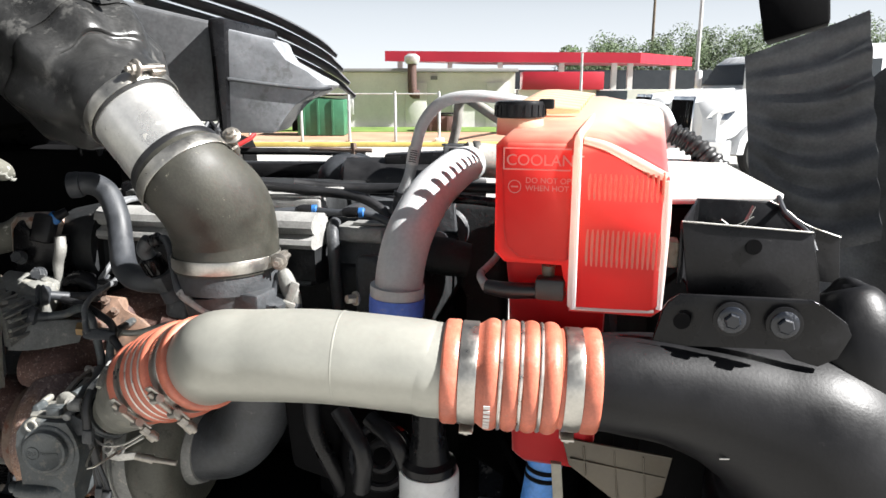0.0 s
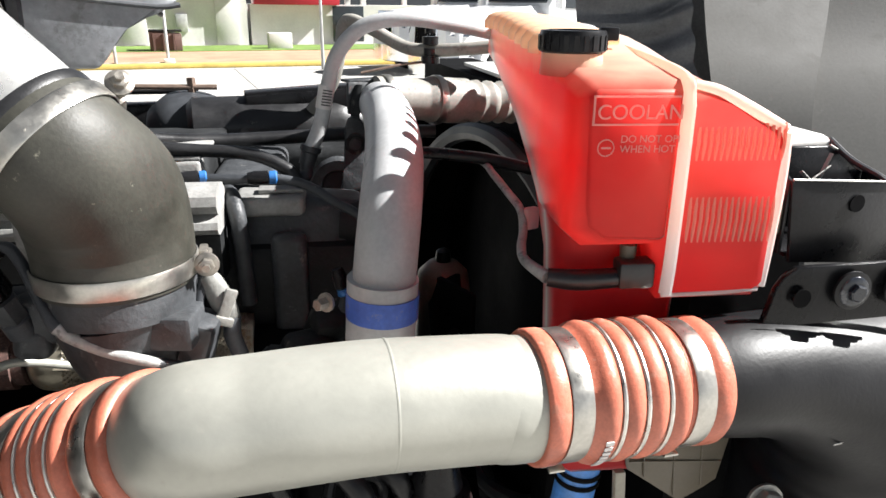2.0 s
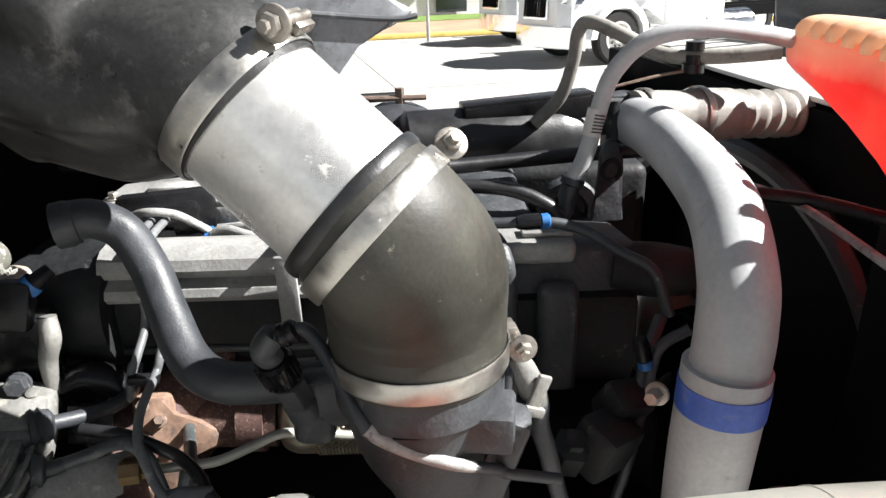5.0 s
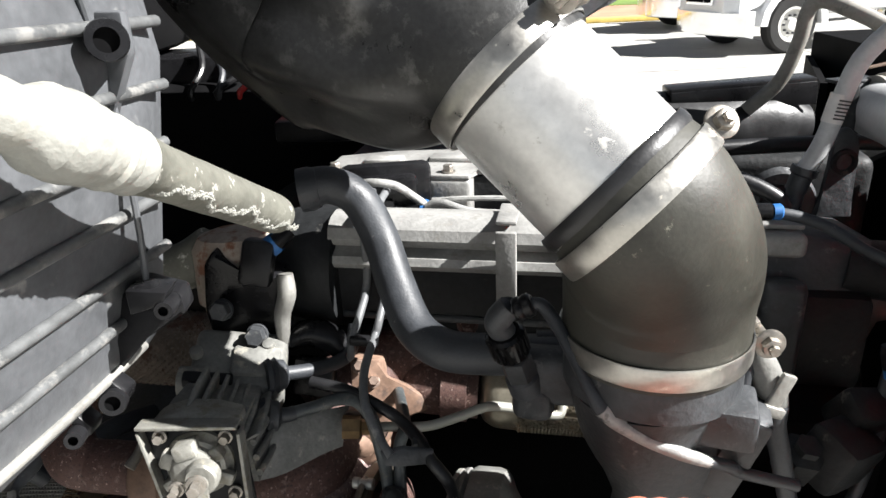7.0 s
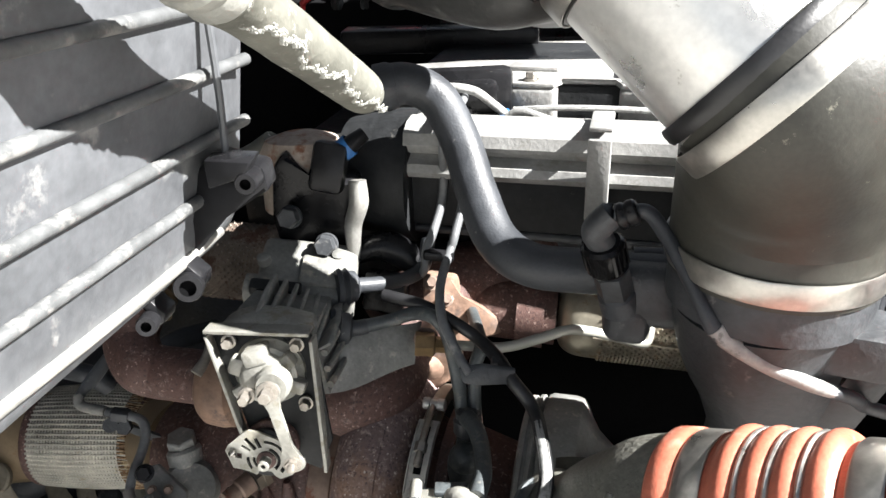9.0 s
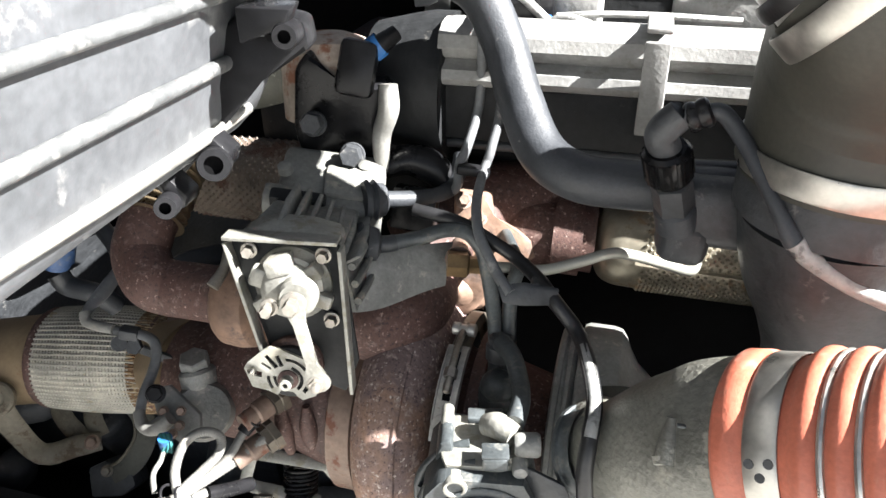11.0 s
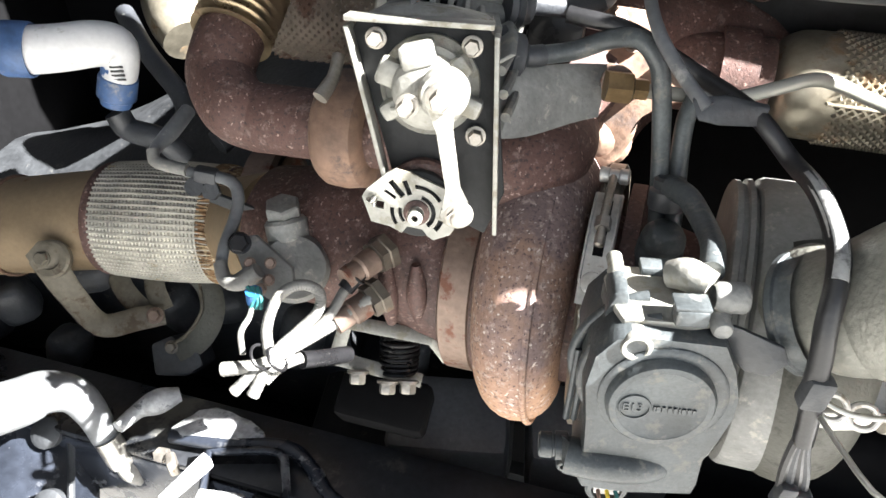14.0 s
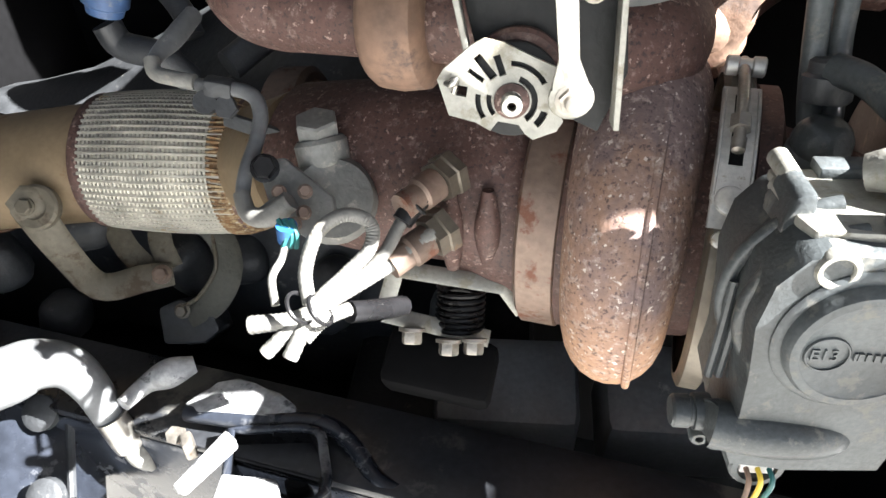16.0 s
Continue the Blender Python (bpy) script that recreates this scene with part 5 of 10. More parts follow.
part("top_plate", bm, M["lit_dust"], vc, "top plate coloured as dusty and sunlit")
for u, w, a, b in ((0.155, 0.050, 0.05, 0.03), (0.215, 0.048, 0.05, 0.03), (0.262, 0.060, 0.03, 0.04), (0.03, 0.075, 0.06, 0.028), (-0.06, 0.062, 0.05, 0.03)):
    bm = B()
    box(bm, ev(u, w, 1.606), (a, b, 0.008), EM, 0.003)
    part("cover_pad", bm, M["lit_dust"], vc)
for u, w in ((-0.115, 0.020), (0.034, 0.016), (0.150, 0.016), (0.284, 0.018)):
    bm = B()
    bolt(bm, ev(u, w, 1.604), (0, 0, 1), 0.0065, 0.008, 1.4)
    part("cover_bolt", bm, M["zinc"], vc)
bm = B()
box(bm, (-0.098, 1.275, 1.475), (0.185, 0.150, 0.140), EM @ Euler((radians(-8), radians(5), 0)).to_matrix(), 0.016, 3)
fc = part("front_cover", bm, M["cast"], engine)
# Top piece is pale for the sun on it.
bm = B()
box(bm, (-0.142, 1.236, 1.546), (0.095, 0.070, 0.028), EM, 0.009, 3)
part("cover_top", bm, M["lit_dust"], fc, "cover top coloured as dusty and sunlit")
bm = B()
box(bm, (-0.128, 1.228, 1.564), (0.060, 0.026, 0.006), EM, 0.002)
part("cover_pad", bm, M["lit_dust"], fc)
bm = B()
sweep(bm, [(-0.196, 1.250, 1.560), (-0.194, 1.216, 1.562), (-0.192, 1.194, 1.550), (-0.190, 1.186, 1.525), (-0.188, 1.186, 1.47), (-0.186, 1.19, 1.42)], 0.011, 12, 5)
part("cover_rib", bm, M["cast"], fc)
bm = B()
box(bm, (-0.128, 1.186, 1.432), (0.048, 0.030, 0.165), EM, 0.012, 4)
part("cover_pillar", bm, M["cast"], fc)
bm = B()
sweep(bm, [(-0.126, 1.188, 1.36), (-0.118, 1.190, 1.32), (-0.09, 1.20, 1.285), (-0.05, 1.22, 1.27)], [0.024, 0.022, 0.02, 0.02], 16, 4)
part("cover_foot", bm, M["cast_dark"], fc)
bm = B()
sweep(bm, [(-0.05, 1.215, 1.515), (0.0, 1.20, 1.510), (0.045, 1.20, 1.502)], [0.030, 0.034, 0.030], 20, 3)
part("cover_nose", bm, M["cast_dark"], fc)
bm = B()
box(bm, (-0.60, 1.645, 1.603), (0.30, 0.05, 0.036), (0, 0, -3), 0.006)
part("rear_beam", bm, M["plastic"], engine)

# white spin-on filter under the pipe
flt = thing("fuel_filter", "white spin-on filter can with a printed label", "filter", (-0.005, 0.90, 1.16))
FP = V((-0.020, 0.907, 1.281))
bm = B()
lathe(bm, FP + V((0, 0, -0.19)), (0, 0, 1), [(0, 0.035), (0.004, 0.043), (0.172, 0.043), (0.178, 0.041)], 32)
part("can", bm, M["filter_white"], flt)
bm = B()
lathe(bm, FP + V((0, 0, -0.012)), (0, 0, 1), [(0, 0.039), (0.012, 0.039), (0.018, 0.03), (0.05, 0.024), (0.14, 0.022)], 28)
part("head", bm, M["plastic"], flt, "black filter head")
bm = B()
for i in range(6):
    box(bm, FP + V((0.012, -0.0435, -0.045 - i * 0.007)), (0.022, 0.001, 0.0026), (0, 0, 12))
part("print_bars", bm, M["ink"], flt)

# ---- radiator side: shroud, rings, straps ----
shroud = thing("fan_shroud", "black plastic fan shroud with a grey round lip", "shroud", (0.3, 1.5, 0.7))
bm = B()
ring(bm, (0.29, 1.48, 1.20), (1, 0.06, 0), 0.375, 0, n=64, tube=0.018)
part("lip", bm, M["hose"], shroud)
bm = B()
lathe(bm, (0.29, 1.48, 1.20), (1, 0.06, 0), [(0.0, 0.375), (0.05, 0.38), (0.10, 0.385), (0.105, 0.375)], 48, caps=False)
part("bell", bm, M["dark"], shroud)
bm = B()
box(bm, (0.185, 1.01, 1.28), (0.02, 0.19, 0.62), (0, 0, -25), 0.004)
part("side_plate", bm, M["dark"], shroud)
# Added dark sheet: hides sunlit ground where shade belongs.
bm = B()
prism(bm, [(0.275, 1.862, 0.62), (0.447, 2.248, 0.62), (0.447, 2.248, 1.60), (0.275, 1.862, 1.60)], (-0.012, 0.006, 0))
part("gap_panel", bm, M["dark"], shroud)
bm = B()
sweep(bm, [(-0.01, 1.14, 1.622), (0.05, 1.15, 1.618), (0.13, 1.12, 1.610), (0.19, 1.05, 1.60)], 0.008, 10, 5)
part("top_edge", bm, M["plastic"], shroud)
oc_ = thing("fluid_can", "olive round can with a black nub behind the coolant pipe", "reservoir", (0.222, 1.515, 1.12))
bm = B()
lathe(bm, (0.222, 1.515, 1.12), (0, 0, 1), [(0, 0.050), (0.01, 0.056), (0.14, 0.056), (0.175, 0.050), (0.195, 0.030), (0.20, 0.0)], 30)
part("can", bm, M["olive_can"], oc_)
bm = B()
lathe(bm, (0.222, 1.515, 1.312), (0, 0, 1), [(0, 0.014), (0.012, 0.016), (0.026, 0.014), (0.032, 0.006)], 18)
part("nub", bm, M["plastic"], oc_, "black nub")
# lower support under the tank: cream bracket, strut and blue hose
supp = thing("tank_bracket", "dull olive plastic bracket with a pale strut under the tank", "bracket", (0.2, 0.84, 1.22))
bm = B()
prism(bm, [(0.149, 0.802, 1.372), (0.286, 0.792, 1.350), (0.276, 0.792, 1.298), (0.262, 0.794, 1.290), (0.232, 0.798, 1.275), (0.159, 0.802, 1.334)], (0.001, 0.004, 0), 0.001)
part("web", bm, M["cream"], supp)
for a, b in (((0.176, 0.799, 1.362), (0.180, 0.799, 1.322)), ((0.214, 0.797, 1.356), (0.222, 0.797, 1.288)), ((0.250, 0.794, 1.350), (0.256, 0.794, 1.294)), ((0.160, 0.800, 1.345), (0.278, 0.792, 1.322))):
    bm = B()
    sweep(bm, [a, lerp(a, b, 0.5), b], 0.0012, 6, 1)
    part("rib", bm, M["cream"], supp)
bm = B()
prism(bm, [(0.134, 0.788, 1.345), (0.147, 0.788, 1.343), (0.172, 0.788, 1.05), (0.158, 0.788, 1.05)], (0.001, 0.008, 0), 0.001)
part("strut", bm, M["strut_pale"], supp, "pale upright strut")
bh = thing("coolant_hose", "blue silicone hose with a black clamp below the tank", "hose", (0.1, 0.86, 1.1))
bm = B()
sweep(bm, [tk(0.062, 0.09, 1.335), tk(0.055, 0.09, 1.28), tk(0.045, 0.09, 1.2), tk(0.035, 0.10, 1.08)], 0.024, 20, 5)
part("hose_body", bm, M["blue_hose"], bh)
bm = B()
ring(bm, tk(0.058, 0.09, 1.300), (0.08, 0, 1), 0.0245, 0.006, 0.0012, 30)
ring(bm, tk(0.0565, 0.09, 1.288), (0.08, 0, 1), 0.0245, 0.006, 0.0012, 30)
part("clamp_band", bm, M["dark"], bh)
bm = B()
bolt(bm, (0.288, 0.735, 1.309), (-0.25, -0.95, 0.1), 0.016, 0.014, 1.25)
solo("frame_bolt", bm, M["cast_alu"], "large grey hex bolt beside the duct", "bolt")
bm = B()
box(bm, (0.308, 0.760, 1.244), (0.06, 0.003, 0.02), (0, 0, -12))
solo("warning_label", bm, M["rust_orange"], "orange-edged label plate low by the duct", "label")

# ---- upper coolant pipe ----
cp = thing("coolant_pipe", "grey painted coolant pipe with a blue hose band", "pipe", (-0.065, 0.95, 1.42))
GP = [(-0.070, 0.958, 1.395), (-0.064, 0.957, 1.51), (-0.058, 0.962, 1.560), (-0.046, 0.985, 1.600), (-0.022, 1.05, 1.638), (0.008, 1.16, 1.655), (0.035, 1.28, 1.660), (0.052, 1.36, 1.656)]
bm = B()
sweep(bm, GP, [0.034] * 8, 36, 8)
part("tube", bm, M["grey_paint"], cp)
bm = B()
sweep(bm, [(-0.072, 0.958, 1.36), (-0.0695, 0.9575, 1.44), (-0.0645, 0.957, 1.527)], [0.036, 0.038, 0.0385], 36, 4)
hs = part("lower_hose", bm, M["grey_paint"], cp, "grey rubber hose end")
bm = B()
lathe(bm, (-0.0665, 0.9573, 1.484), (0.055, 0, 1), [(0, 0.0384), (0.0, 0.0394), (0.0275, 0.0397), (0.0275, 0.0387)], 36, caps=False)
part("blue_band", bm, M["blue"], hs)
bm = B()
bolt(bm, (-0.124, 0.966, 1.504), (-0.8, -0.6, 0.1), 0.007, 0.014, 1.5)
part("bolt", bm, M["zinc"], hs)
bm = B()
box(bm, (0.026, 1.372, 1.665), (0.055, 0.008, 0.05), (0, 0, 20), 0.004)
part("flange", bm, M["cast"], cp)
rh = thing("radiator_hose", "dusty beige upper radiator hose with stepped collars", "hose", (0.18, 1.42, 1.62))
bm = B()
RA, RB = V((0.045, 1.365, 1.664)), V((0.34, 1.40, 1.640))
n = 44
pts, rads = [], []
for i in range(n + 1):
    f = i / n
    pts.append(RA + (RB - RA) * f)
    rads.append(0.0335 + (0.0028 * math.sin(f * 75) if 0.58 < f < 0.95 else 0.0) + (0.0035 if 0.30 < f < 0.55 else 0))
sweep(bm, pts, rads, 28, 1)
part("hose_body", bm, M["hose_beige"], rh)
for f in (0.06, 0.36):
    bm = B()
    ring(bm, lerp(RA, RB, f), RB - RA, 0.0385 if f > 0.1 else 0.0355, 0.012, 0.0015, 40)
    part("clamp_band", bm, M["steel"], rh)
rp = thing("heater_line", "bent grey pipe and black corrugated hose behind the tank", "pipe", (0.410, 1.300, 1.724))
bm = B()
sweep(bm, [(0.314, 1.320, 1.762), (0.358, 1.310, 1.766), (0.395, 1.300, 1.759), (0.410, 1.290, 1.733), (0.416, 1.280, 1.693)], 0.013, 16, 6)
part("bent_pipe", bm, M["grey_paint"], rp)
bm = B()
q = catmull([(0.410, 1.280, 1.719), (0.437, 1.270, 1.706), (0.466, 1.250, 1.682), (0.495, 1.230, 1.648)], 12)
sweep(bm, q, [0.019 + 0.002 * (1 if i % 4 < 2 else -1) for i in range(len(q))], 18, 1)
part("corrugated_hose", bm, M["rubber_black"], rp, "black corrugated hose")

# thin vent hoses over the top
vh = thing("vent_hose", "thin grey vent hose looping to the coolant tank", "hose", (-0.03, 1.27, 1.58))
bm = B()
sweep(bm, [(-0.080, 1.275, 1.60), (-0.062, 1.272, 1.64), (-0.050, 1.27, 1.69), (-0.035, 1.265, 1.738), (0.0, 1.25, 1.775), (0.06, 1.235, 1.785), (0.14, 1.24, 1.775), (0.21, 1.25, 1.762)], 0.0105, 14, 8)
part("hose_body", bm, M["grey_paint"], vh)
bm = B()
lathe(bm, (-0.0565, 1.271, 1.664), (0.2, 0, 1), [(0, 0.0112), (0.032, 0.0112)], 20, caps=False)
lb = part("paper_label", bm, M["print"], vh, "white printed label sleeve")
bm = B()
for i in range(6):
    box(bm, V((-0.0565, 1.271, 1.664)) + V((0.2, 0, 1)).normalized() * (0.006 + 0.004 * i) + V((0.0, -0.0113, 0)), (0.013, 0.001, 0.0017), (0, 10, 0))
part("print_bars", bm, M["ink"], lb)
bm = B()
lathe(bm, (-0.083, 1.275, 1.585), (0.3, 0, 1), [(0, 0.012), (0.018, 0.012), (0.02, 0.015), (0.028, 0.015)], 14)
sweep(bm, [(-0.083, 1.275, 1.59), (-0.085, 1.272, 1.572), (-0.10, 1.262, 1.564), (-0.125, 1.25, 1.565)], 0.010, 10, 5)
part("fitting", bm, M["hose"], vh)
vh2 = thing("vent_hose", "second thin dusty beige vent hose bent in a tight loop", "hose", (0.06, 1.45, 1.6))
bm = B()
sweep(bm, [(-0.02, 1.56, 1.62), (0.015, 1.54, 1.665), (0.03, 1.53, 1.72), (0.035, 1.525, 1.765), (0.047, 1.51, 1.777), (0.075, 1.47, 1.762), (0.12, 1.42, 1.735), (0.17, 1.37, 1.735), (0.24, 1.33, 1.742)], 0.0105, 14, 8)
part("hose_body", bm, M["hose_beige"], vh2)
bm = B()
for dz, r in ((0.035, 0.009), (0.018, 0.013), (0.0, 0.011), (-0.012, 0.015)):
    lathe(bm, V((0.145, 1.385, 1.725)) + V((0, 0, dz)), (0, 0, 1), [(0, r), (0.012, r)], 12)
part("valve", bm, M["plastic"], vh2, "black bleed valve")
bm = B()
sweep(bm, [(0.03, 1.39, 1.70), (0.10, 1.385, 1.713), (0.145, 1.385, 1.716)], 0.0022, 8, 2)
part("rod", bm, M["rust_clamp"], vh2)
br = thing("pipe_bracket", "black stamped bracket holding the coolant pipe", "bracket", (-0.02, 1.36, 1.56))
bm = B()
prism(bm, [(-0.024, 1.33, 1.528), (0.026, 1.33, 1.526), (0.022, 1.33, 1.555), (0.020, 1.33, 1.612), (0.016, 1.33, 1.632), (0.004, 1.33, 1.642), (-0.008, 1.33, 1.639), (-0.014, 1.33, 1.622), (-0.014, 1.33, 1.558)], (0.004, 0.014, 0), 0.003)
plate = part("plate", bm, M["cast"], br)
bm = B()
lathe(bm, (0.003, 1.331, 1.600), (0, -1, 0), [(0, 0.017), (0.005, 0.016), (0.005, 0.011), (0.001, 0.010)], 24, caps=False)
part("boss", bm, M["cast_dark"], plate)
bm = B()
sweep(bm, [(0.006, 1.340, 1.636), (0.010, 1.348, 1.660), (0.018, 1.362, 1.684)], 0.008, 10, 4, flat=0.4)
part("stay", bm, M["cast_dark"], br)
bm = B()
box(bm, (0.03, 1.385, 1.69), (0.06, 0.03, 0.004), (0, 0, 15), 0.001)
part("tab", bm, M["cast"], br)

# far side of the bay: dark cylinder and round cap
ac = thing("air_reservoir", "black ribbed cylinder behind the engine with a round end", "reservoir", (-0.1, 1.62, 1.5))
bm = B()
lathe(bm, (-0.23, 1.62, 1.585), (1, -0.05, 0), [(0, 0.045), (0.01, 0.058), (0.26, 0.060), (0.29, 0.052), (0.33, 0.03)], 30)
part("body", bm, M["rubber_black"], ac)
bm = B()
lathe(bm, (-0.225, 1.70, 1.53), (0.1, -0.4, 1), [(0.03, 0.085), (0.075, 0.08), (0.10, 0.06), (0.115, 0.02)], 30)
part("dome", bm, M["hose"], ac)
bm = B()
sweep(bm, [(-0.32, 1.70, 1.656), (-0.17, 1.69, 1.652)], 0.005, 8, 1)
lathe(bm, (-0.215, 1.695, 1.64), (0, 0, 1), [(0, 0.008), (0.03, 0.008)], 6)
part("rod", bm, M["rust_clamp"], ac)
bm = B()
box(bm, (-0.02, 1.60, 1.652), (0.22, 0.05, 0.012), (0, -3, -4), 0.003)
box(bm, (-0.02, 1.575, 1.635), (0.22, 0.006, 0.035), (0, -3, -4), 0.002)
part("shelf", bm, M["plastic"], ac)
bm = B()
sweep(bm, [(-0.30, 1.40, 1.612), (-0.2, 1.42, 1.60), (-0.05, 1.43, 1.598), (0.06, 1.42, 1.60), (0.16, 1.40, 1.60)], 0.011, 10, 6)
solo("black_hose", bm, M["rubber_black"], "long black hose lying across the engine top", "hose")

# harness along the cover with blue-taped plugs
def plug(parent, p, way, s=1.0):
    w = V(way).normalized()
    bm = B()
    lathe(bm, V(p), w, [(-0.022 * s, 0.0075 * s), (-0.012 * s, 0.0095 * s), (0.004 * s, 0.0095 * s), (0.005 * s, 0.007 * s)], 12)
    part("plug", bm, M["plastic"], parent)
    bm = B()
    lathe(bm, V(p) + w * 0.006 * s, w, [(0, 0.0085 * s), (0.008 * s, 0.009 * s), (0.010 * s, 0.007 * s)], 12)
    part("tape_band", bm, M["blue_tape"], parent, "bright blue tape")


def loom(pts, r, material, label, name="wiring_loom", k=7, plugs=(), category="cable"):
    t = thing(name, label, category, pts[0])
    bm = B()
    sweep(bm, pts, r, 10, k)
    part("sheath", bm, material, t)
    for p, w, s in plugs:
        plug(t, p, w, s)
    return t


loom([(-0.30, 1.22, 1.585), (-0.24, 1.225, 1.588), (-0.19, 1.215, 1.585), (-0.14, 1.20, 1.586), (-0.10, 1.185, 1.577), (-0.07, 1.15, 1.560), (-0.045, 1.12, 1.545), (-0.035, 1.10, 1.50)], 0.0065, M["hose"],
     "grey cable along the cover with blue-taped plugs", plugs=(((-0.152, 1.20, 1.588), (1, -0.1, 0), 1.0), ((-0.237, 1.223, 1.590), (1, 0, 0), 0.9)))
loom([(-0.34, 1.30, 1.622), (-0.24, 1.295, 1.612), (-0.16, 1.28, 1.604), (-0.115, 1.262, 1.585), (-0.10, 1.255, 1.568)], 0.009, M["rubber_black"], "black ribbed loom feeding the vent hose fitting")
loom([(-0.045, 1.10, 1.50), (-0.075, 1.07, 1.475), (-0.095, 1.05, 1.43), (-0.12, 1.04, 1.36)], 0.007, M["hose"], "grey cable dropping behind the coolant pipe", plugs=(((-0.088, 1.055, 1.485), (0.2, -0.2, -1), 0.9),))
loom([(-0.045, 1.045, 1.515), (-0.072, 1.055, 1.49), (-0.085, 1.05, 1.44), (-0.11, 1.03, 1.38), (-0.13, 1.02, 1.33)], 0.006, M["hose"], "thin grey cable dropping behind the coolant pipe")
inj = thing("injector_harness", "black plug block with blue tape on the engine cover", "connector", (-0.56, 1.31, 1.56))
bm = B()
box(bm, (-0.56, 1.325, 1.583), (0.075, 0.03, 0.06), (0, 0, 5), 0.008)
box(bm, (-0.56, 1.335, 1.588), (0.11, 0.02, 0.075), (0, 0, 5), 0.01)
part("block", bm, M["plastic"], inj)
for i in range(3):
    bm = B()
    lathe(bm, (-0.575 + i * 0.014, 1.308, 1.585 - i * 0.008), (0.2, -1, 0.1), [(0, 0.014 - i * 0.002), (0.008, 0.013 - i * 0.002)], 6)
    part("nut", bm, M["plastic"], inj)
plug(inj, (-0.528, 1.32, 1.570), (1, 0, 0), 1.2)
bm = B()
sweep(bm, [(-0.595, 1.315, 1.604), (-0.575, 1.300, 1.611), (-0.548, 1.300, 1.606), (-0.528, 1.312, 1.588), (-0.515, 1.317, 1.576)], 0.0050, 10, 6)
part("cable", bm, M["loom_pale"], inj)
bm = B()
sweep(bm, [(-0.512, 1.314, 1.573), (-0.495, 1.308, 1.579), (-0.46, 1.290, 1.572), (-0.41, 1.282, 1.569), (-0.34, 1.270, 1.567), (-0.26, 1.25, 1.57)], 0.0058, 10, 6)
part("cable", bm, M["loom_pale"], inj)
bm = B()
sweep(bm, [(-0.505, 1.318, 1.580), (-0.46, 1.306, 1.584), (-0.40, 1.296, 1.584), (-0.33, 1.282, 1.582)], 0.0034, 8, 5)
part("cable", bm, M["loom_pale"], inj)

# ---- crankcase hose, sensor and cable on the rail ----
bh2 = thing("breather_hose", "thick grey rubber breather hose bent in an S", "hose", (-0.5, 1.13, 1.45))
bm = B()
sweep(bm, [(-0.635, 1.205, 1.636), (-0.610, 1.21, 1.637), (-0.583, 1.208, 1.621), (-0.562, 1.192, 1.583), (-0.548, 1.165, 1.543), (-0.530, 1.131, 1.509), (-0.502, 1.107, 1.496), (-0.46, 1.098, 1.493), (-0.392, 1.090, 1.493), (-0.35, 1.090, 1.490)], [0.021, 0.0195, 0.0195, 0.0195, 0.0200, 0.0205, 0.0205, 0.0205, 0.0205, 0.0205], 24, 8)
part("hose_body", bm, M["hose"], bh2)
bm = B()
lathe(bm, (-0.642, 1.203, 1.635), (1, 0.1, 0.1), [(0, 0.0225), (0.012, 0.023), (0.020, 0.0205)], 24)
part("end_lip", bm, M["hose"], bh2)
ts = thing("temperature_sensor", "black elbow sensor plug with a grey cable", "sensor", (-0.44, 1.08, 1.49))
S_b, S_n, S_c, S_e, S_r = V((-0.428, 1.066, 1.470)), V((-0.436, 1.058, 1.505)), V((-0.4465, 1.048, 1.536)), V((-0.457, 1.040, 1.563)), V((-0.435, 1.036, 1.574))
SD = (S_e - S_b).normalized()
bm = B()
lathe(bm, S_n, SD, [(-0.014, 0.0155), (0.012, 0.0155), (0.014, 0.0125)], 6)
part("nut", bm, M["cast"], ts)
bm = B()
lathe(bm, S_c - SD * 0.017, SD, [(0, 0.0155), (0.003, 0.0172), (0.026, 0.0172), (0.029, 0.0145)], 30)
collar = part("collar", bm, M["plastic"], ts, "black knurled collar")
su = SD.orthogonal().normalized()
for i in range(18):
    a = i * math.pi / 9
    n = su * math.cos(a) + SD.cross(su) * math.sin(a)
    bm = B()
    box(bm, S_c - SD * 0.002 + n * 0.0174, (0.0024, 0.0016, 0.021), Matrix((SD.cross(n), n, SD)).transposed())
    part("grip", bm, M["plastic"], collar)
bm = B()
sweep(bm, [S_c + SD * 0.010, S_e - SD * 0.004, S_e + SD * 0.010 + V((0.014, 0, 0.002)), lerp(S_e, S_r, 0.55) + V((0, 0, 0.004)), S_r], [0.0112, 0.0115, 0.0110, 0.0092, 0.0085], 18, 6)
part("elbow", bm, M["cast"], ts)
bm = B()
lathe(bm, lerp(S_e, S_r, 0.72), S_r - S_e, [(0, 0.0095), (0.002, 0.0108), (0.006, 0.0108), (0.008, 0.0094), (0.011, 0.0106), (0.015, 0.0102), (0.017, 0.0080)], 20)
part("plug_collar", bm, M["plastic"], ts)
bm = B()
sweep(bm, [S_r - (S_r - S_e) * 0.08, (-0.420, 1.034, 1.577), (-0.408, 1.020, 1.564), (-0.398, 1.000, 1.546), (-0.388, 0.981, 1.526), (-0.380, 0.973, 1.512), (-0.371, 0.970, 1.503), (-0.354, 0.966, 1.492), (-0.337, 0.963, 1.483), (-0.314, 0.957, 1.475), (-0.277, 0.962, 1.458), (-0.260, 0.969, 1.444), (-0.213, 0.966, 1.430)], [0.0062, 0.0060, 0.0058, 0.0056, 0.0056, 0.0068, 0.0060, 0.0056, 0.0054, 0.0054, 0.0054, 0.0054, 0.0052], 12, 7)
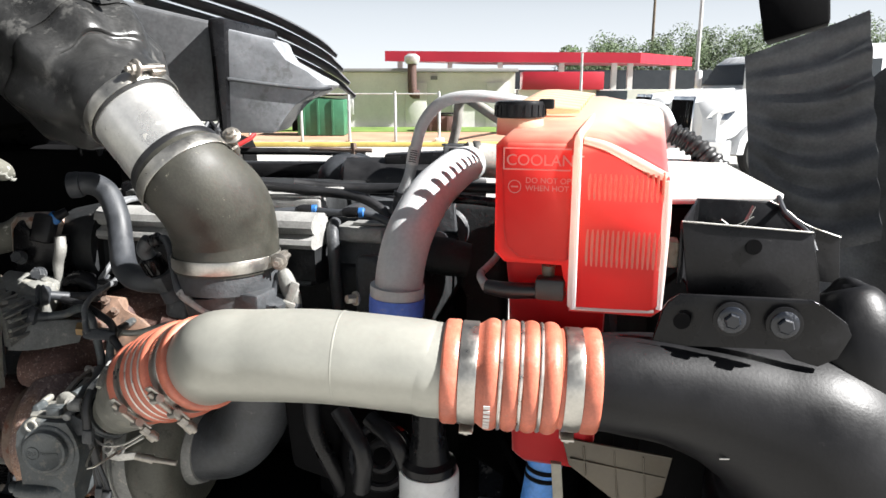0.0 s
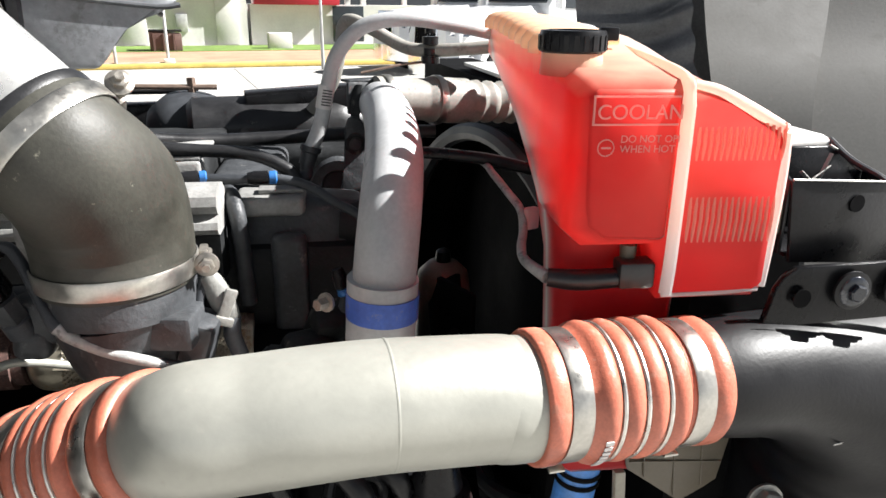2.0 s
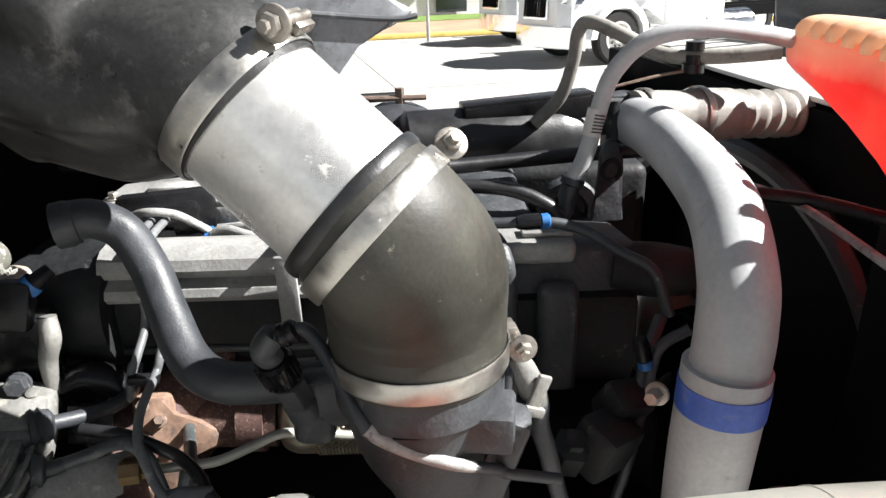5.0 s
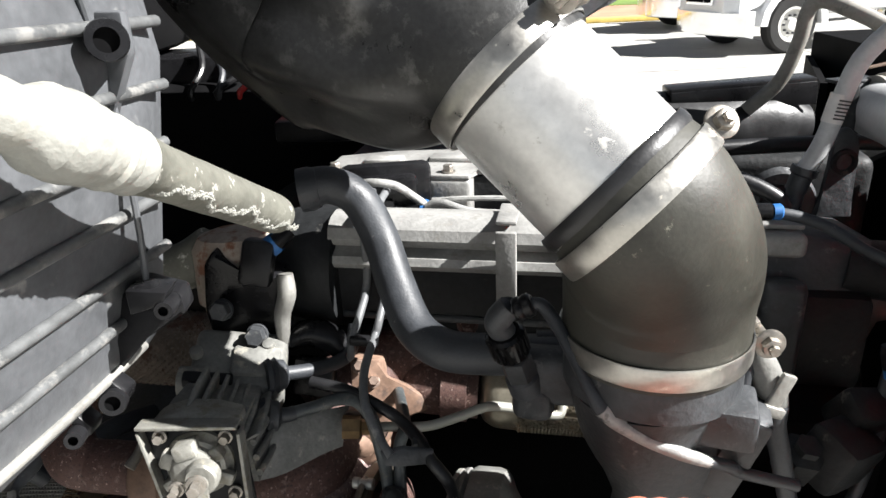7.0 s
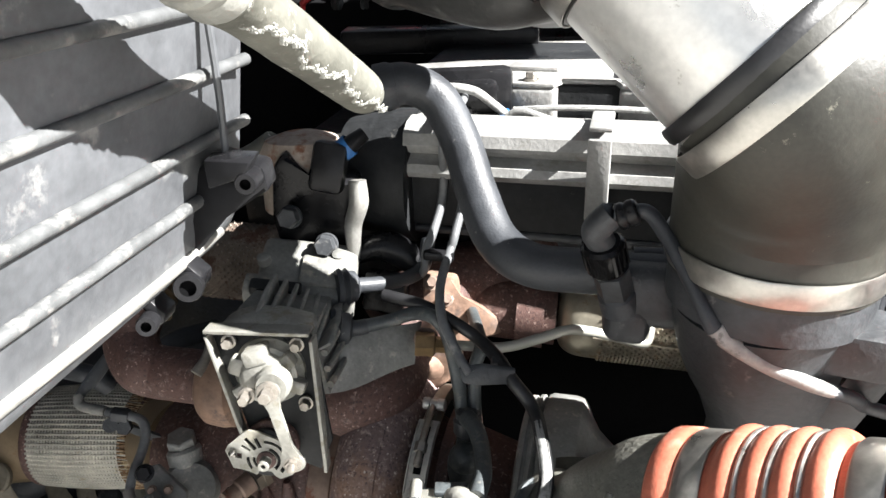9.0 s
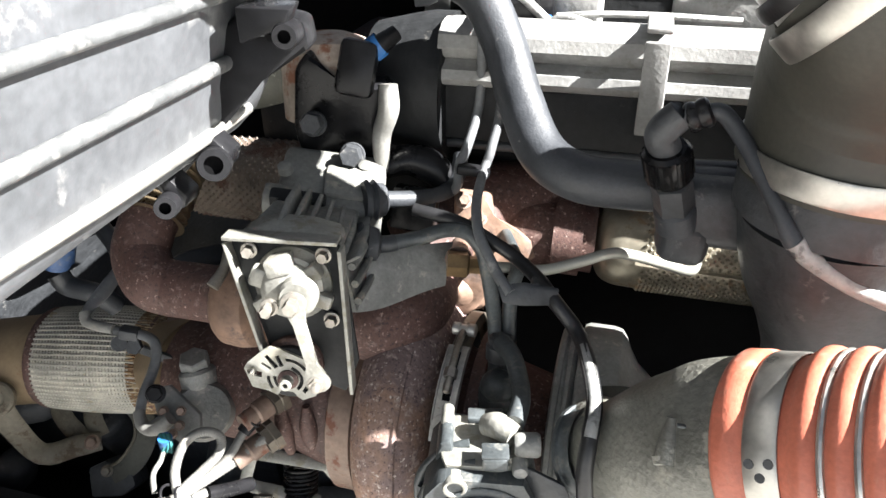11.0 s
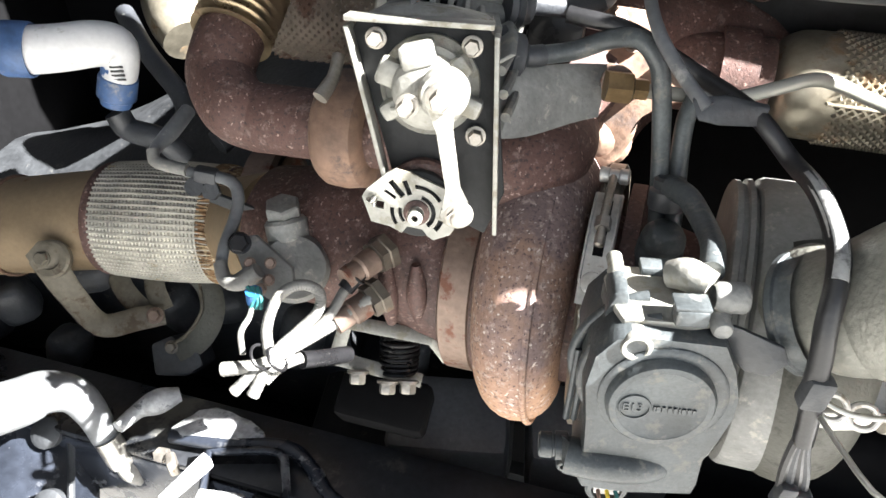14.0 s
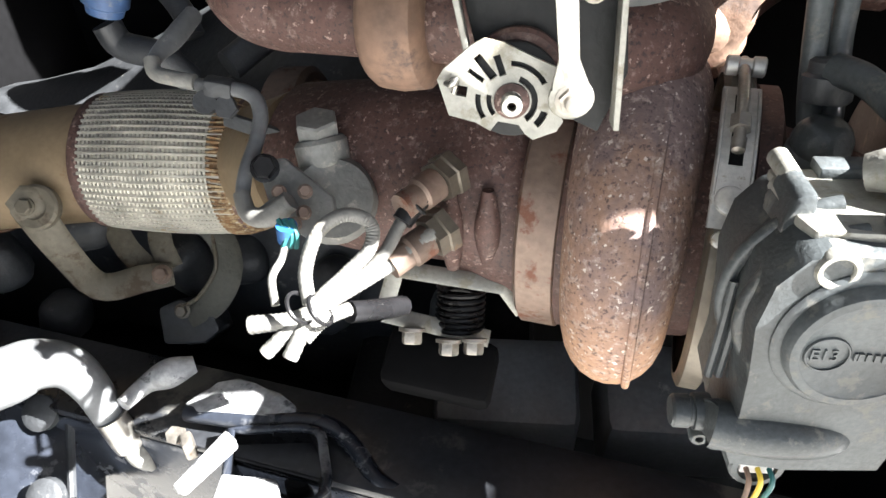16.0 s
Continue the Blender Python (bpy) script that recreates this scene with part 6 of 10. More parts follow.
part("cable", bm, M["hose"], ts)
# Pale sleeve: wear plus the sun on the cable, put into colour.
bm = B()
sweep(bm, [(-0.380, 0.9725, 1.5125), (-0.371, 0.9695, 1.5035), (-0.354, 0.9655, 1.4925), (-0.337, 0.9625, 1.4835), (-0.314, 0.9565, 1.4755), (-0.290, 0.9595, 1.4645)], [0.0070, 0.0064, 0.0059, 0.0058, 0.0057, 0.0053], 12, 7)
part("lit_length", bm, M["loom_pale"], ts, "worn stretch of cable, coloured pale as in sun")
bm = B()
lathe(bm, S_n - SD * 0.034, SD, [(0, 0.0165), (0.018, 0.0160), (0.022, 0.0125)], 22)
part("boss", bm, M["hose"], ts)
bm = B()
box(bm, (-0.397, 1.080, 1.482), (0.078, 0.054, 0.056), (-8, 2, -10), 0.014, 3)
box(bm, (-0.418, 1.074, 1.460), (0.040, 0.044, 0.040), (-8, 6, -10), 0.012, 3)
part("mount", bm, M["cast"], ts, "grey cast sensor mount")
bm = B()
sweep(bm, [(-0.412, 1.098, 1.505), (-0.390, 1.096, 1.505), (-0.366, 1.092, 1.506)], 0.011, 14, 2)
part("side_pipe", bm, M["rubber_black"], ts)
# big connector right of the inlet
cn = thing("harness_connector", "dusty grey two-part harness connector on a bundle", "connector", (-0.211, 1.009, 1.428))
bm = B()
sweep(bm, [(-0.241, 1.012, 1.536), (-0.238, 1.010, 1.530), (-0.231, 1.007, 1.512), (-0.224, 1.004, 1.494), (-0.219, 1.002, 1.482)], [0.004, 0.0105, 0.0130, 0.0120, 0.0085], 14, 4, flat=0.75, ref=(0, 1, 0))
sh = part("shell", bm, M["motor_grey"], cn)
bm = B()
box(bm, (-0.224, 0.996, 1.503), (0.013, 0.006, 0.036), (0, 22, 0), 0.002)
box(bm, (-0.229, 0.994, 1.486), (0.020, 0.008, 0.010), (0, 22, 0), 0.002)
part("latch", bm, M["cast_alu"], sh, "pale dusty latch")
bm = B()
sweep(bm, [(-0.219, 1.003, 1.486), (-0.221, 1.000, 1.466), (-0.214, 0.998, 1.440), (-0.206, 0.994, 1.405), (-0.200, 0.99, 1.38)], [0.0085, 0.0095, 0.0090, 0.0085, 0.008], 12, 5)
part("lead", bm, M["hose"], cn)
bm = B()
sweep(bm, [(-0.240, 1.014, 1.532), (-0.252, 1.004, 1.505), (-0.252, 0.994, 1.470)], 0.006, 10, 5)
part("lead", bm, M["hose"], cn)
bm = B()
lathe(bm, (-0.177, 1.021, 1.419), (0.1, -0.4, 0.9), [(-0.03, 0.02), (0.0, 0.02), (0.004, 0.012), (0.012, 0.012)], 6)
box(bm, (-0.139, 1.031, 1.406), (0.06, 0.05, 0.06), (20, 10, 30), 0.01)
box(bm, (-0.106, 1.057, 1.430), (0.05, 0.04, 0.05), (30, 10, 10), 0.01)
part("mount", bm, M["cast_dark"], cn)

# ---- turbocharger ----
TA = V((0.965, -0.22, 0.02)).normalized()
TC = V((-0.648, 1.125, 1.213))
turbo = thing("turbocharger", "rusty turbocharger with a flaking iron turbine volute", "turbocharger", (-0.62, 1.1, 1.05))
TY = (V((0, 1, 0)) - TA * TA.y).normalized()
TZ = TA.cross(TY)
def around(r, a, s=0.0):
    """A point round the turbo's axis: angle 0 points up, 90 towards the near side."""
    return TC + TA * s + r * (math.cos(radians(a)) * TZ - math.sin(radians(a)) * TY)
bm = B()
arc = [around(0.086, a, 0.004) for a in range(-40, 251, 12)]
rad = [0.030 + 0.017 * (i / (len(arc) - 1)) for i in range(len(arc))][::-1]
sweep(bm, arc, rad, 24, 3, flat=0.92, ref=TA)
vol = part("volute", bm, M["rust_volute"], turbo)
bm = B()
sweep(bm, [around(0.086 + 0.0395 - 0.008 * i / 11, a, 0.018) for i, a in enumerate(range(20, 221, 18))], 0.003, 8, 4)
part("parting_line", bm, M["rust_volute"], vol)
bm = B()
lathe(bm, TC - TA * 0.05, TA, [(0, 0.085), (0.02, 0.088), (0.10, 0.08), (0.12, 0.07)], 40)
part("turbine_core", bm, M["rust"], turbo)
bm = B()
OC = V((-0.792, 1.150, 1.235))
sweep(bm, [TC - TA * 0.03, TC - TA * 0.07, OC + V((0.03, -0.006, 0)), OC - V((0.04, 0, 0)), OC - V((0.10, -0.02, 0.006))], [0.078, 0.074, 0.069, 0.066, 0.060], 40, 6)
part("turbine_outlet", bm, M["rust"], turbo)
for f in (0.02, 0.045):
    bm = B()
    sweep(bm, [OC + V((f, -0.076, 0.03)), OC + V((f, -0.078, 0.0)), OC + V((f, -0.068, -0.04))], [0.004, 0.009, 0.005], 10, 4)
    part("cast_rib", bm, M["rust"], turbo)
# band clamps of the turbine
def vband(name, c, axis, r, w, material, label, near=None):
    bm = B()
    prof = [(-w / 2, r - 0.004), (-w / 2, r), (-w / 2 + 0.003, r + 0.005), (w / 2 - 0.003, r + 0.005), (w / 2, r), (w / 2, r - 0.004)]
    lathe(bm, c, axis, prof, 56, caps=False)
    return part(name, bm, material, turbo, label)
vband("band_clamp", TC - TA * 0.050, TA, 0.084, 0.030, M["rust_clamp"], "rusty band clamp")
vb = vband("band_clamp", TC + TA * 0.058, TA, 0.110, 0.018, M["clamp_tan"], "worn steel V-band clamp")
def arc_strap(bm, a0, a1, r, s, w, th, step=4):
    n = max(2, round(abs(a1 - a0) / step))
    loft(bm, [[around(r, a, s - w / 2), around(r, a, s + w / 2), around(r + th, a, s + w / 2 - 0.0006), around(r + th, a, s - w / 2 + 0.0006)] for a in [a0 + (a1 - a0) * i / n for i in range(n + 1)]])
bm = B()
arc_strap(bm, 10, 48, 0.1145, 0.058, 0.022, 0.0022)
arc_strap(bm, 48, 56, 0.1148, 0.056, 0.017, 0.0020)
arc_strap(bm, 12, 47, 0.1165, 0.0485, 0.0022, 0.0022)
arc_strap(bm, 12, 47, 0.1165, 0.0675, 0.0022, 0.0022)
strap = part("steel_strap", bm, M["strap_steel"], vb, "bright worn steel strap")
bm = B()
lathe(bm, around(0.1165, 48, 0.058), around(1, 48) - TC, [(0, 0.0085), (0.0025, 0.0080), (0.0035, 0.006)], 22)
lathe(bm, around(0.1145, 59, 0.056), around(1, 59) - TC, [(0, 0.0050), (0.0030, 0.0046), (0.0036, 0.003)], 18)
part("spot_weld", bm, M["strap_steel"], strap)
# Dark strip laid on the strap as the shade of a slot.
bm = B()
arc_strap(bm, 14, 38, 0.1168, 0.058, 0.0075, 0.0006)
part("bolt_slot", bm, M["dark"], strap)
bm = B()
lathe(bm, around(0.1205, 1, 0.047), TA, [(0, 0.0050), (0.001, 0.0062), (0.007, 0.0062), (0.008, 0.0048), (0.015, 0.0048), (0.016, 0.0062), (0.022, 0.0062), (0.023, 0.0050)], 18)
part("trunnion", bm, M["strap_steel"], vb)
bm = B()
sweep(bm, [around(0.1205, a, 0.058) for a in (-3, 3, 9, 15, 21, 27, 32)], 0.0034, 12, 2)
p0, p1 = around(0.1205, 21, 0.058), around(0.1205, 32, 0.058)
lathe(bm, lerp(p0, p1, 0.25), p1 - p0, [(0, 0.0062), (0.009, 0.0062)], 6)
lathe(bm, lerp(p0, p1, 0.9), p1 - p0, [(0, 0.0042), (0.008, 0.0038), (0.009, 0.002)], 12)
part("clamp_bolt", bm, M["zinc"], vb)
bm = B()
lathe(bm, TC + TA * 0.072, TA, [(0, 0.10), (0.012, 0.10), (0.02, 0.075), (0.075, 0.06), (0.09, 0.09)], 40)
part("bearing_housing", bm, M["rust"], turbo)
CC = TC + TA * 0.185
comp = thing("compressor_housing", "grey cast aluminium compressor housing", "turbocharger", CC - V((0, 0, 0.14)))
bm = B()
lathe(bm, CC - TA * 0.038, TA, [(0, 0.085), (0.001, 0.111), (0.003, 0.114), (0.007, 0.114), (0.008, 0.1115), (0.011, 0.1115), (0.012, 0.1155), (0.0155, 0.1160), (0.0165, 0.112), (0.019, 0.110), (0.020, 0.09)], 72)
part("backplate", bm, M["sensor_grey"], comp, "ridged grey backplate rim")
bm = B()
lathe(bm, CC - TA * 0.019, TA, [(0, 0.09), (0.0005, 0.112), (0.002, 0.1165), (0.006, 0.1185), (0.030, 0.1185), (0.038, 0.1165), (0.043, 0.110), (0.048, 0.098), (0.056, 0.085), (0.075, 0.068), (0.10, 0.06)], 72)
part("housing_drum", bm, M["sensor_grey"], comp)
bm = B()
sweep(bm, [CC + TA * 0.030 + 0.083 * (math.cos(radians(a)) * TZ - math.sin(radians(a)) * TY) for a in range(20, 221, 12)], [0.034 + 0.012 * i / 16 for i in range(17)][::-1], 28, 3)
part("scroll", bm, M["scroll_olive"], comp, "dirty olive rounded scroll")
bm = B()
CL, CR = V((-0.476, 0.957, 1.338)), HL0 + d0 * 0.03
cv = (CR - CL).normalized()
sweep(bm, [CL + V((-0.012, 0.03, -0.012)), CL - cv * 0.002, CL + cv * 0.014, lerp(CL, HL0, 0.40), lerp(CL, HL0, 0.65), HL0 - cv * 0.012, CR], [0.032, 0.0370, 0.0410, 0.0485, 0.0530, 0.0552, 0.0540], 44, 6)
oc = part("outlet_cone", bm, M["cone_alu"], comp, "dirty grey cast outlet cone")
bm = B()
LP = V((-0.494, 0.966, 1.326))
lathe(bm, LP - cv * 0.006, cv, [(0, 0.030), (0.0, 0.0365), (0.0015, 0.0378), (0.005, 0.0378), (0.006, 0.0360), (0.009, 0.0350), (0.016, 0.036)], 44, caps=False)
part("inlet_lip", bm, M["cast_grey"], oc)
bm = B()
sweep(bm, [lerp(CL, HL0, 0.08) + V((0.0, -0.0455, 0.022)), lerp(CL, HL0, 0.45) + V((0, -0.048, 0.027)), lerp(CL, HL0, 0.9) + V((0, -0.048, 0.030))], 0.0014, 6, 4)
part("cast_seam", bm, M["cone_alu"], oc)
bm = B()
p = V((-0.464, 0.887, 1.403))
pd = V((0.05, -0.62, -0.62)).normalized()
sweep(bm, [p + V((0.004, 0.014, 0.024)), p + V((0.002, 0.006, 0.012)), p], [0.0035, 0.0068, 0.0078], 16, 4)
part("boss", bm, M["cone_alu"], oc)
bm = B()
lathe(bm, p, pd, [(-0.004, 0.0080), (0.001, 0.0076), (0.0018, 0.0060)], 18)
part("boss_face", bm, M["act_white"], oc, "pale machined boss face")
bm = B()
box(bm, V((-0.453, 0.892, 1.428)), (0.014, 0.003, 0.0022), (0, 8, 0), 0.0008)
part("cast_mark", bm, M["cast_grey"], oc)
bm = B()
for dz, k in ((0.0, 1.0), (-0.006, 1.06)):
    sweep(bm, [V((-0.500, 0.918, 1.308 + dz)), V((-0.480, 0.905 / k + 0.002, 1.304 + dz)), V((-0.452, 0.905, 1.307 + dz)), V((-0.428, 0.916, 1.318 + dz))], 0.0017, 8, 5)
part("snap_ring", bm, M["steel"], comp)
cp2 = thing("oil_line_fitting", "bright steel fitting and rod low on the compressor", "fitting", (-0.435, 0.941, 1.252))
for c, r in ((V((-0.483, 0.921, 1.294)), 0.0078), (V((-0.466, 0.918, 1.291)), 0.0074)):
    bm = B()
    ring(bm, c, (-0.25, -0.85, 0.45), r, 0, n=28, tube=0.0020)
    part("eye", bm, M["strap_steel"], cp2)
bm = B()
prism(bm, [(-0.490, 0.926, 1.283), (-0.476, 0.926, 1.284), (-0.470, 0.925, 1.279), (-0.452, 0.925, 1.283), (-0.440, 0.926, 1.280), (-0.440, 0.926, 1.272), (-0.474, 0.926, 1.268), (-0.488, 0.926, 1.272)], (0, 0.004, 0.001), 0.001)
part("plate", bm, M["strap_steel"], cp2, "pale bent clip plate")
bm = B()
sweep(bm, [(-0.448, 0.926, 1.277), (-0.432, 0.928, 1.272), (-0.424, 0.930, 1.269)], [0.0055, 0.006, 0.0072], 12, 3)
sweep(bm, [(-0.428, 0.930, 1.270), (-0.391, 0.932, 1.262)], 0.0042, 10, 1)
part("rod", bm, M["zinc"], cp2)

# electronic actuator of the turbo
AN = V((0.0, -0.998, 0.06)).normalized()
AR = (V((1.0, 0.0, 0.01)) - AN * AN.dot(V((1.0, 0.0, 0.01)))).normalized()
AU = AN.cross(AR)
AC = V((-0.578, 0.923, 1.284))
AM = Matrix((AR, AU, AN)).transposed()
def at(r, u, n=0.0):
    return AC + AR * r + AU * u + AN * n
act = thing("turbo_actuator", "grey cast electronic turbo actuator with approval marks", "actuator", at(0, -0.05, -0.05))
ACT_OUT = ((-0.031, 0.044), (-0.022, 0.0475), (0.014, 0.0445), (0.033, 0.043), (0.042, 0.024), (0.048, 0.002), (0.048, -0.014), (0.043, -0.034), (0.036, -0.055), (0.036, -0.078), (0.034, -0.088), (-0.010, -0.091), (-0.040, -0.088), (-0.044, -0.078), (-0.042, -0.050), (-0.043, -0.024), (-0.046, 0.006), (-0.042, 0.030))
bm = B()
loft(bm, [[at(r * k, u * k, n) for r, u in ACT_OUT] for n, k in ((-0.082, 0.95), (-0.040, 1.0), (-0.011, 1.0), (-0.0065, 0.97))])
soften(bm, 0.0022)
body = part("body", bm, M["cast_grey"], act)
# round cover with its approval marks
bm = B()
lathe(bm, at(0.002, 0.000, -0.014), AN, [(0, 0.0395), (0.0085, 0.0390), (0.0098, 0.0372), (0.0099, 0.0335)], 56)
part("cover_seat", bm, M["cast_grey"], body)
bm = B()
lathe(bm, at(0.0, 0.0, -0.008), AN, [(0, 0.0330), (0.008, 0.0326), (0.0105, 0.0308), (0.0108, 0.0270), (0.0102, 0.0262), (0.0102, 0.0)], 56)
cov = part("round_cover", bm, M["cast_grey"], act, "round cover with raised approval marks")
lettering("lettering", "E13", 0.0085, at(-0.0232, -0.0034, 0.0022), AR, AU, 0.0009, M["cast_grey"], cov)
bm = B()
ring(bm, at(-0.0158, -0.0004, 0.0024), AN, 0.0088, 0.0016, 0.0011, 30)
part("raised_ring", bm, M["cast_grey"], cov)
for i, (dx, w, h) in enumerate(((-0.004, 0.0012, 0.0042), (-0.0018, 0.0022, 0.0042), (0.0014, 0.0020, 0.0042), (0.0050, 0.0022, 0.0040), (0.0082, 0.0020, 0.0040), (0.0108, 0.0012, 0.0040), (0.0132, 0.0022, 0.0038), (0.0164, 0.0022, 0.0038), (0.0194, 0.0020, 0.0036))):
    bm = B()
    box(bm, at(dx, -0.0012 - 0.05 * dx, 0.0026), (w, h, 0.0014), AM)
    part("raised_mark", bm, M["cast_grey"], cov)
# open port, paled in colour as if sunlit, and boss above the cover
bm = B()
lathe(bm, at(-0.0185, 0.0385, -0.016), AN, [(0, 0.0094), (0.010, 0.0094), (0.0118, 0.0086), (0.0118, 0.0066), (0.0105, 0.0060), (0.002, 0.0058)], 30, caps=False)
port = part("port", bm, M["act_white"], body, "open port paled as in sun")
# Port's inner shade is a dark disc.
bm = B()
lathe(bm, at(-0.0185, 0.0385, -0.013), AN, [(0, 0.0060), (0.0008, 0.0060)], 20)
part("port_hole", bm, M["dark"], port)
bm = B()
lathe(bm, at(0.0005, 0.0355, -0.014), AN, [(0, 0.0052), (0.0070, 0.0050), (0.0080, 0.0040), (0.0080, 0.0022), (0.0050, 0.0020)], 20, caps=False)
part("screw_boss", bm, M["cast_grey"], body)
# top ledge with its steps, sunlight put into its pale colour
bm = B()
prism(bm, [at(r, 0.0445, n) for r, n in ((-0.026, -0.018), (0.014, -0.016), (0.030, -0.020), (0.032, -0.075), (-0.030, -0.075), (-0.030, -0.030))], AU * 0.0055, 0.0014)
ledge = part("ledge", bm, M["act_white"], body, "top ledge with the sun's white in its colour")
bm = B()
prism(bm, [at(r, 0.0495, n) for r, n in ((-0.010, -0.064), (0.018, -0.064), (0.018, -0.078), (-0.010, -0.078))], AU * 0.006, 0.0012)
part("step", bm, M["cast_grey"], ledge)
# screw ears down the left flank, the upper ones paled like the sunlit ledge
for r, u, n, q in ((-0.0262, 0.0555, -0.056, 0.0050), (-0.0280, 0.0480, -0.042, 0.0050), (-0.0315, 0.0325, -0.029, 0.0042), (-0.0290, -0.0345, -0.018, 0.0050), (-0.036, 0.012, -0.034, 0.0042)):
    bm = B()
    lathe(bm, at(r, u, n - 0.020), AN, [(0, q * 1.05), (0.020, q), (0.0212, q * 0.86), (0.0212, q * 0.50), (0.014, q * 0.48)], 20, caps=False)
    ear = part("screw_ear", bm, M["act_white"] if u > 0.045 else M["cast_grey"], body)
    bm = B()
    lathe(bm, at(r, u, n - 0.006), AN, [(0, q * 0.5), (0.0015, q * 0.5)], 6)
    part("screw", bm, M["cast"], ear)
bm = B()
prism(bm, [at(r, u, -0.060) for r, u in ((-0.031, 0.058), (-0.022, 0.060), (-0.020, 0.046), (-0.026, 0.020), (-0.036, 0.020), (-0.034, 0.044))], AN * 0.028, 0.003)
part("flank_web", bm, M["cast_grey"], body)
# square fitting, round knob and lead boss on the ledge
bm = B()
box(bm, at(0.0115, 0.0560, -0.018), (0.0190, 0.0110, 0.014), AM, 0.0016)
box(bm, at(0.0115, 0.0622, -0.020), (0.0205, 0.0024, 0.016), AM, 0.0008)
part("fitting", bm, M["cast_grey"], act, "square grey fitting")
bm = B()
sweep(bm, [at(0.004, 0.060, -0.052), at(0.014, 0.064, -0.046), at(0.026, 0.063, -0.036)], [0.0085, 0.0105, 0.0090], 18, 5)
part("lead_boss", bm, M["act_white"], act, "bright lead boss")
bm = B()
lathe(bm, at(0.026, 0.060, -0.030), AR, [(0, 0.0070), (0.003, 0.0092), (0.017, 0.0096), (0.0195, 0.0080), (0.020, 0.0036), (0.017, 0.0034)], 26, caps=False)
kn = part("knob", bm, M["sensor_grey"], act, "round grey end knob")
# Dark disc drawn for the shade inside the knob.
bm = B()
lathe(bm, at(0.0435, 0.060, -0.030), AR, [(0, 0.0036), (0.0006, 0.0036)], 14)
part("knob_hole", bm, M["dark"], kn)
bm = B()
lathe(bm, at(0.030, 0.048, -0.024), AN, [(0, 0.0065), (0.010, 0.0062), (0.012, 0.0050)], 18)
part("plug_stub", bm, M["sensor_grey"], act)
# lower casting: cross barrel, hose stub, boss and plug
bm = B()
sweep(bm, [at(-0.0490, -0.0630, -0.014), at(-0.0478, -0.0632, -0.013), at(-0.020, -0.0655, -0.010), at(0.006, -0.0675, -0.013), at(0.016, -0.068, -0.020)], [0.0118, 0.0128, 0.0126, 0.0110, 0.0060], 28, 4)
part("barrel", bm, M["cast_grey"], act)
bm = B()
lathe(bm, at(-0.0690, -0.0655, -0.023), AR, [(0, 0.0074), (0.0015, 0.0088), (0.0090, 0.0090), (0.0095, 0.0080), (0.0110, 0.0080), (0.0115, 0.0098), (0.0195, 0.0100), (0.0205, 0.0080)], 24)
part("hose_stub", bm, M["cast_grey"], act)
bm = B()
lathe(bm, at(0.0125, -0.0745, -0.0125), AN, [(0, 0.0125), (0.0035, 0.0122), (0.0044, 0.0110), (0.0040, 0.0)], 32)
part("round_boss", bm, M["cast_grey"], act)
for r0, r1 in ((-0.0475, -0.0515), (-0.0425, -0.0465), (-0.0375, -0.0410)):
    bm = B()
    sweep(bm, [at(r0, 0.010, -0.036), at((r0 + r1) / 2, -0.018, -0.032), at(r1, -0.046, -0.030)], 0.0024, 8, 3)
    part("cast_rib", bm, M["cast_grey"], body)
for rr, nn, a0, a1 in ((0.0470, -0.022, 95, 235), (0.0510, -0.040, 100, 230)):
    bm = B()
    sweep(bm, [at(0.001 + rr * math.cos(radians(a)), 0.001 + rr * math.sin(radians(a)), nn) for a in range(a0, a1 + 1, 9)], 0.0038, 12, 2)
    part("shoulder_ring", bm, M["cast_grey"], body)
bm = B()
lathe(bm, at(-0.020, -0.0985, -0.030), AN, [(0, 0.0150), (0.014, 0.0148), (0.0155, 0.0135), (0.0155, 0.0105), (0.010, 0.0105)], 28, caps=False)
cnp = part("connector", bm, M["cast_grey"], act)
bm = B()
box(bm, at(-0.020, -0.0985, -0.018), (0.0185, 0.0105, 0.006), AM, 0.002)
part("connector_insert", bm, M["print"], cnp, "white connector insert")
for i, c in enumerate(("rust_orange", "yellow_wire", "teal")):
    bm = B()
    sweep(bm, [at(-0.026 + i * 0.006, -0.0985, -0.016), at(-0.025 + i * 0.006, -0.104, -0.009), at(-0.024 + i * 0.004, -0.13, -0.012), at(-0.022 + i * 0.003, -0.18, -0.02)], 0.0015, 8, 4)
    part("wire", bm, M[c], cnp)
for r, u, q in ((-0.0410, -0.0900, 0.0058), (-0.0505, -0.0870, 0.0050)):
    bm = B()
    lathe(bm, at(r, u, -0.040), AN, [(0, q), (0.016, q), (0.0175, q * 0.8), (0.0175, q * 0.45), (0.010, q * 0.45)], 18, caps=False)
    part("lower_lug", bm, M["cast_grey"], body)
bm = B()
prism(bm, [at(0.0275, 0.052, -0.020), at(0.040, 0.050, -0.016), at(0.062, 0.046, -0.006), at(0.066, 0.036, -0.004), at(0.058, 0.024, -0.006), at(0.046, 0.022, -0.012), at(0.034, 0.032, -0.018)], AN * 0.003, 0.001)
part("side_bracket", bm, M["cast"], act, "dark stamped side bracket")

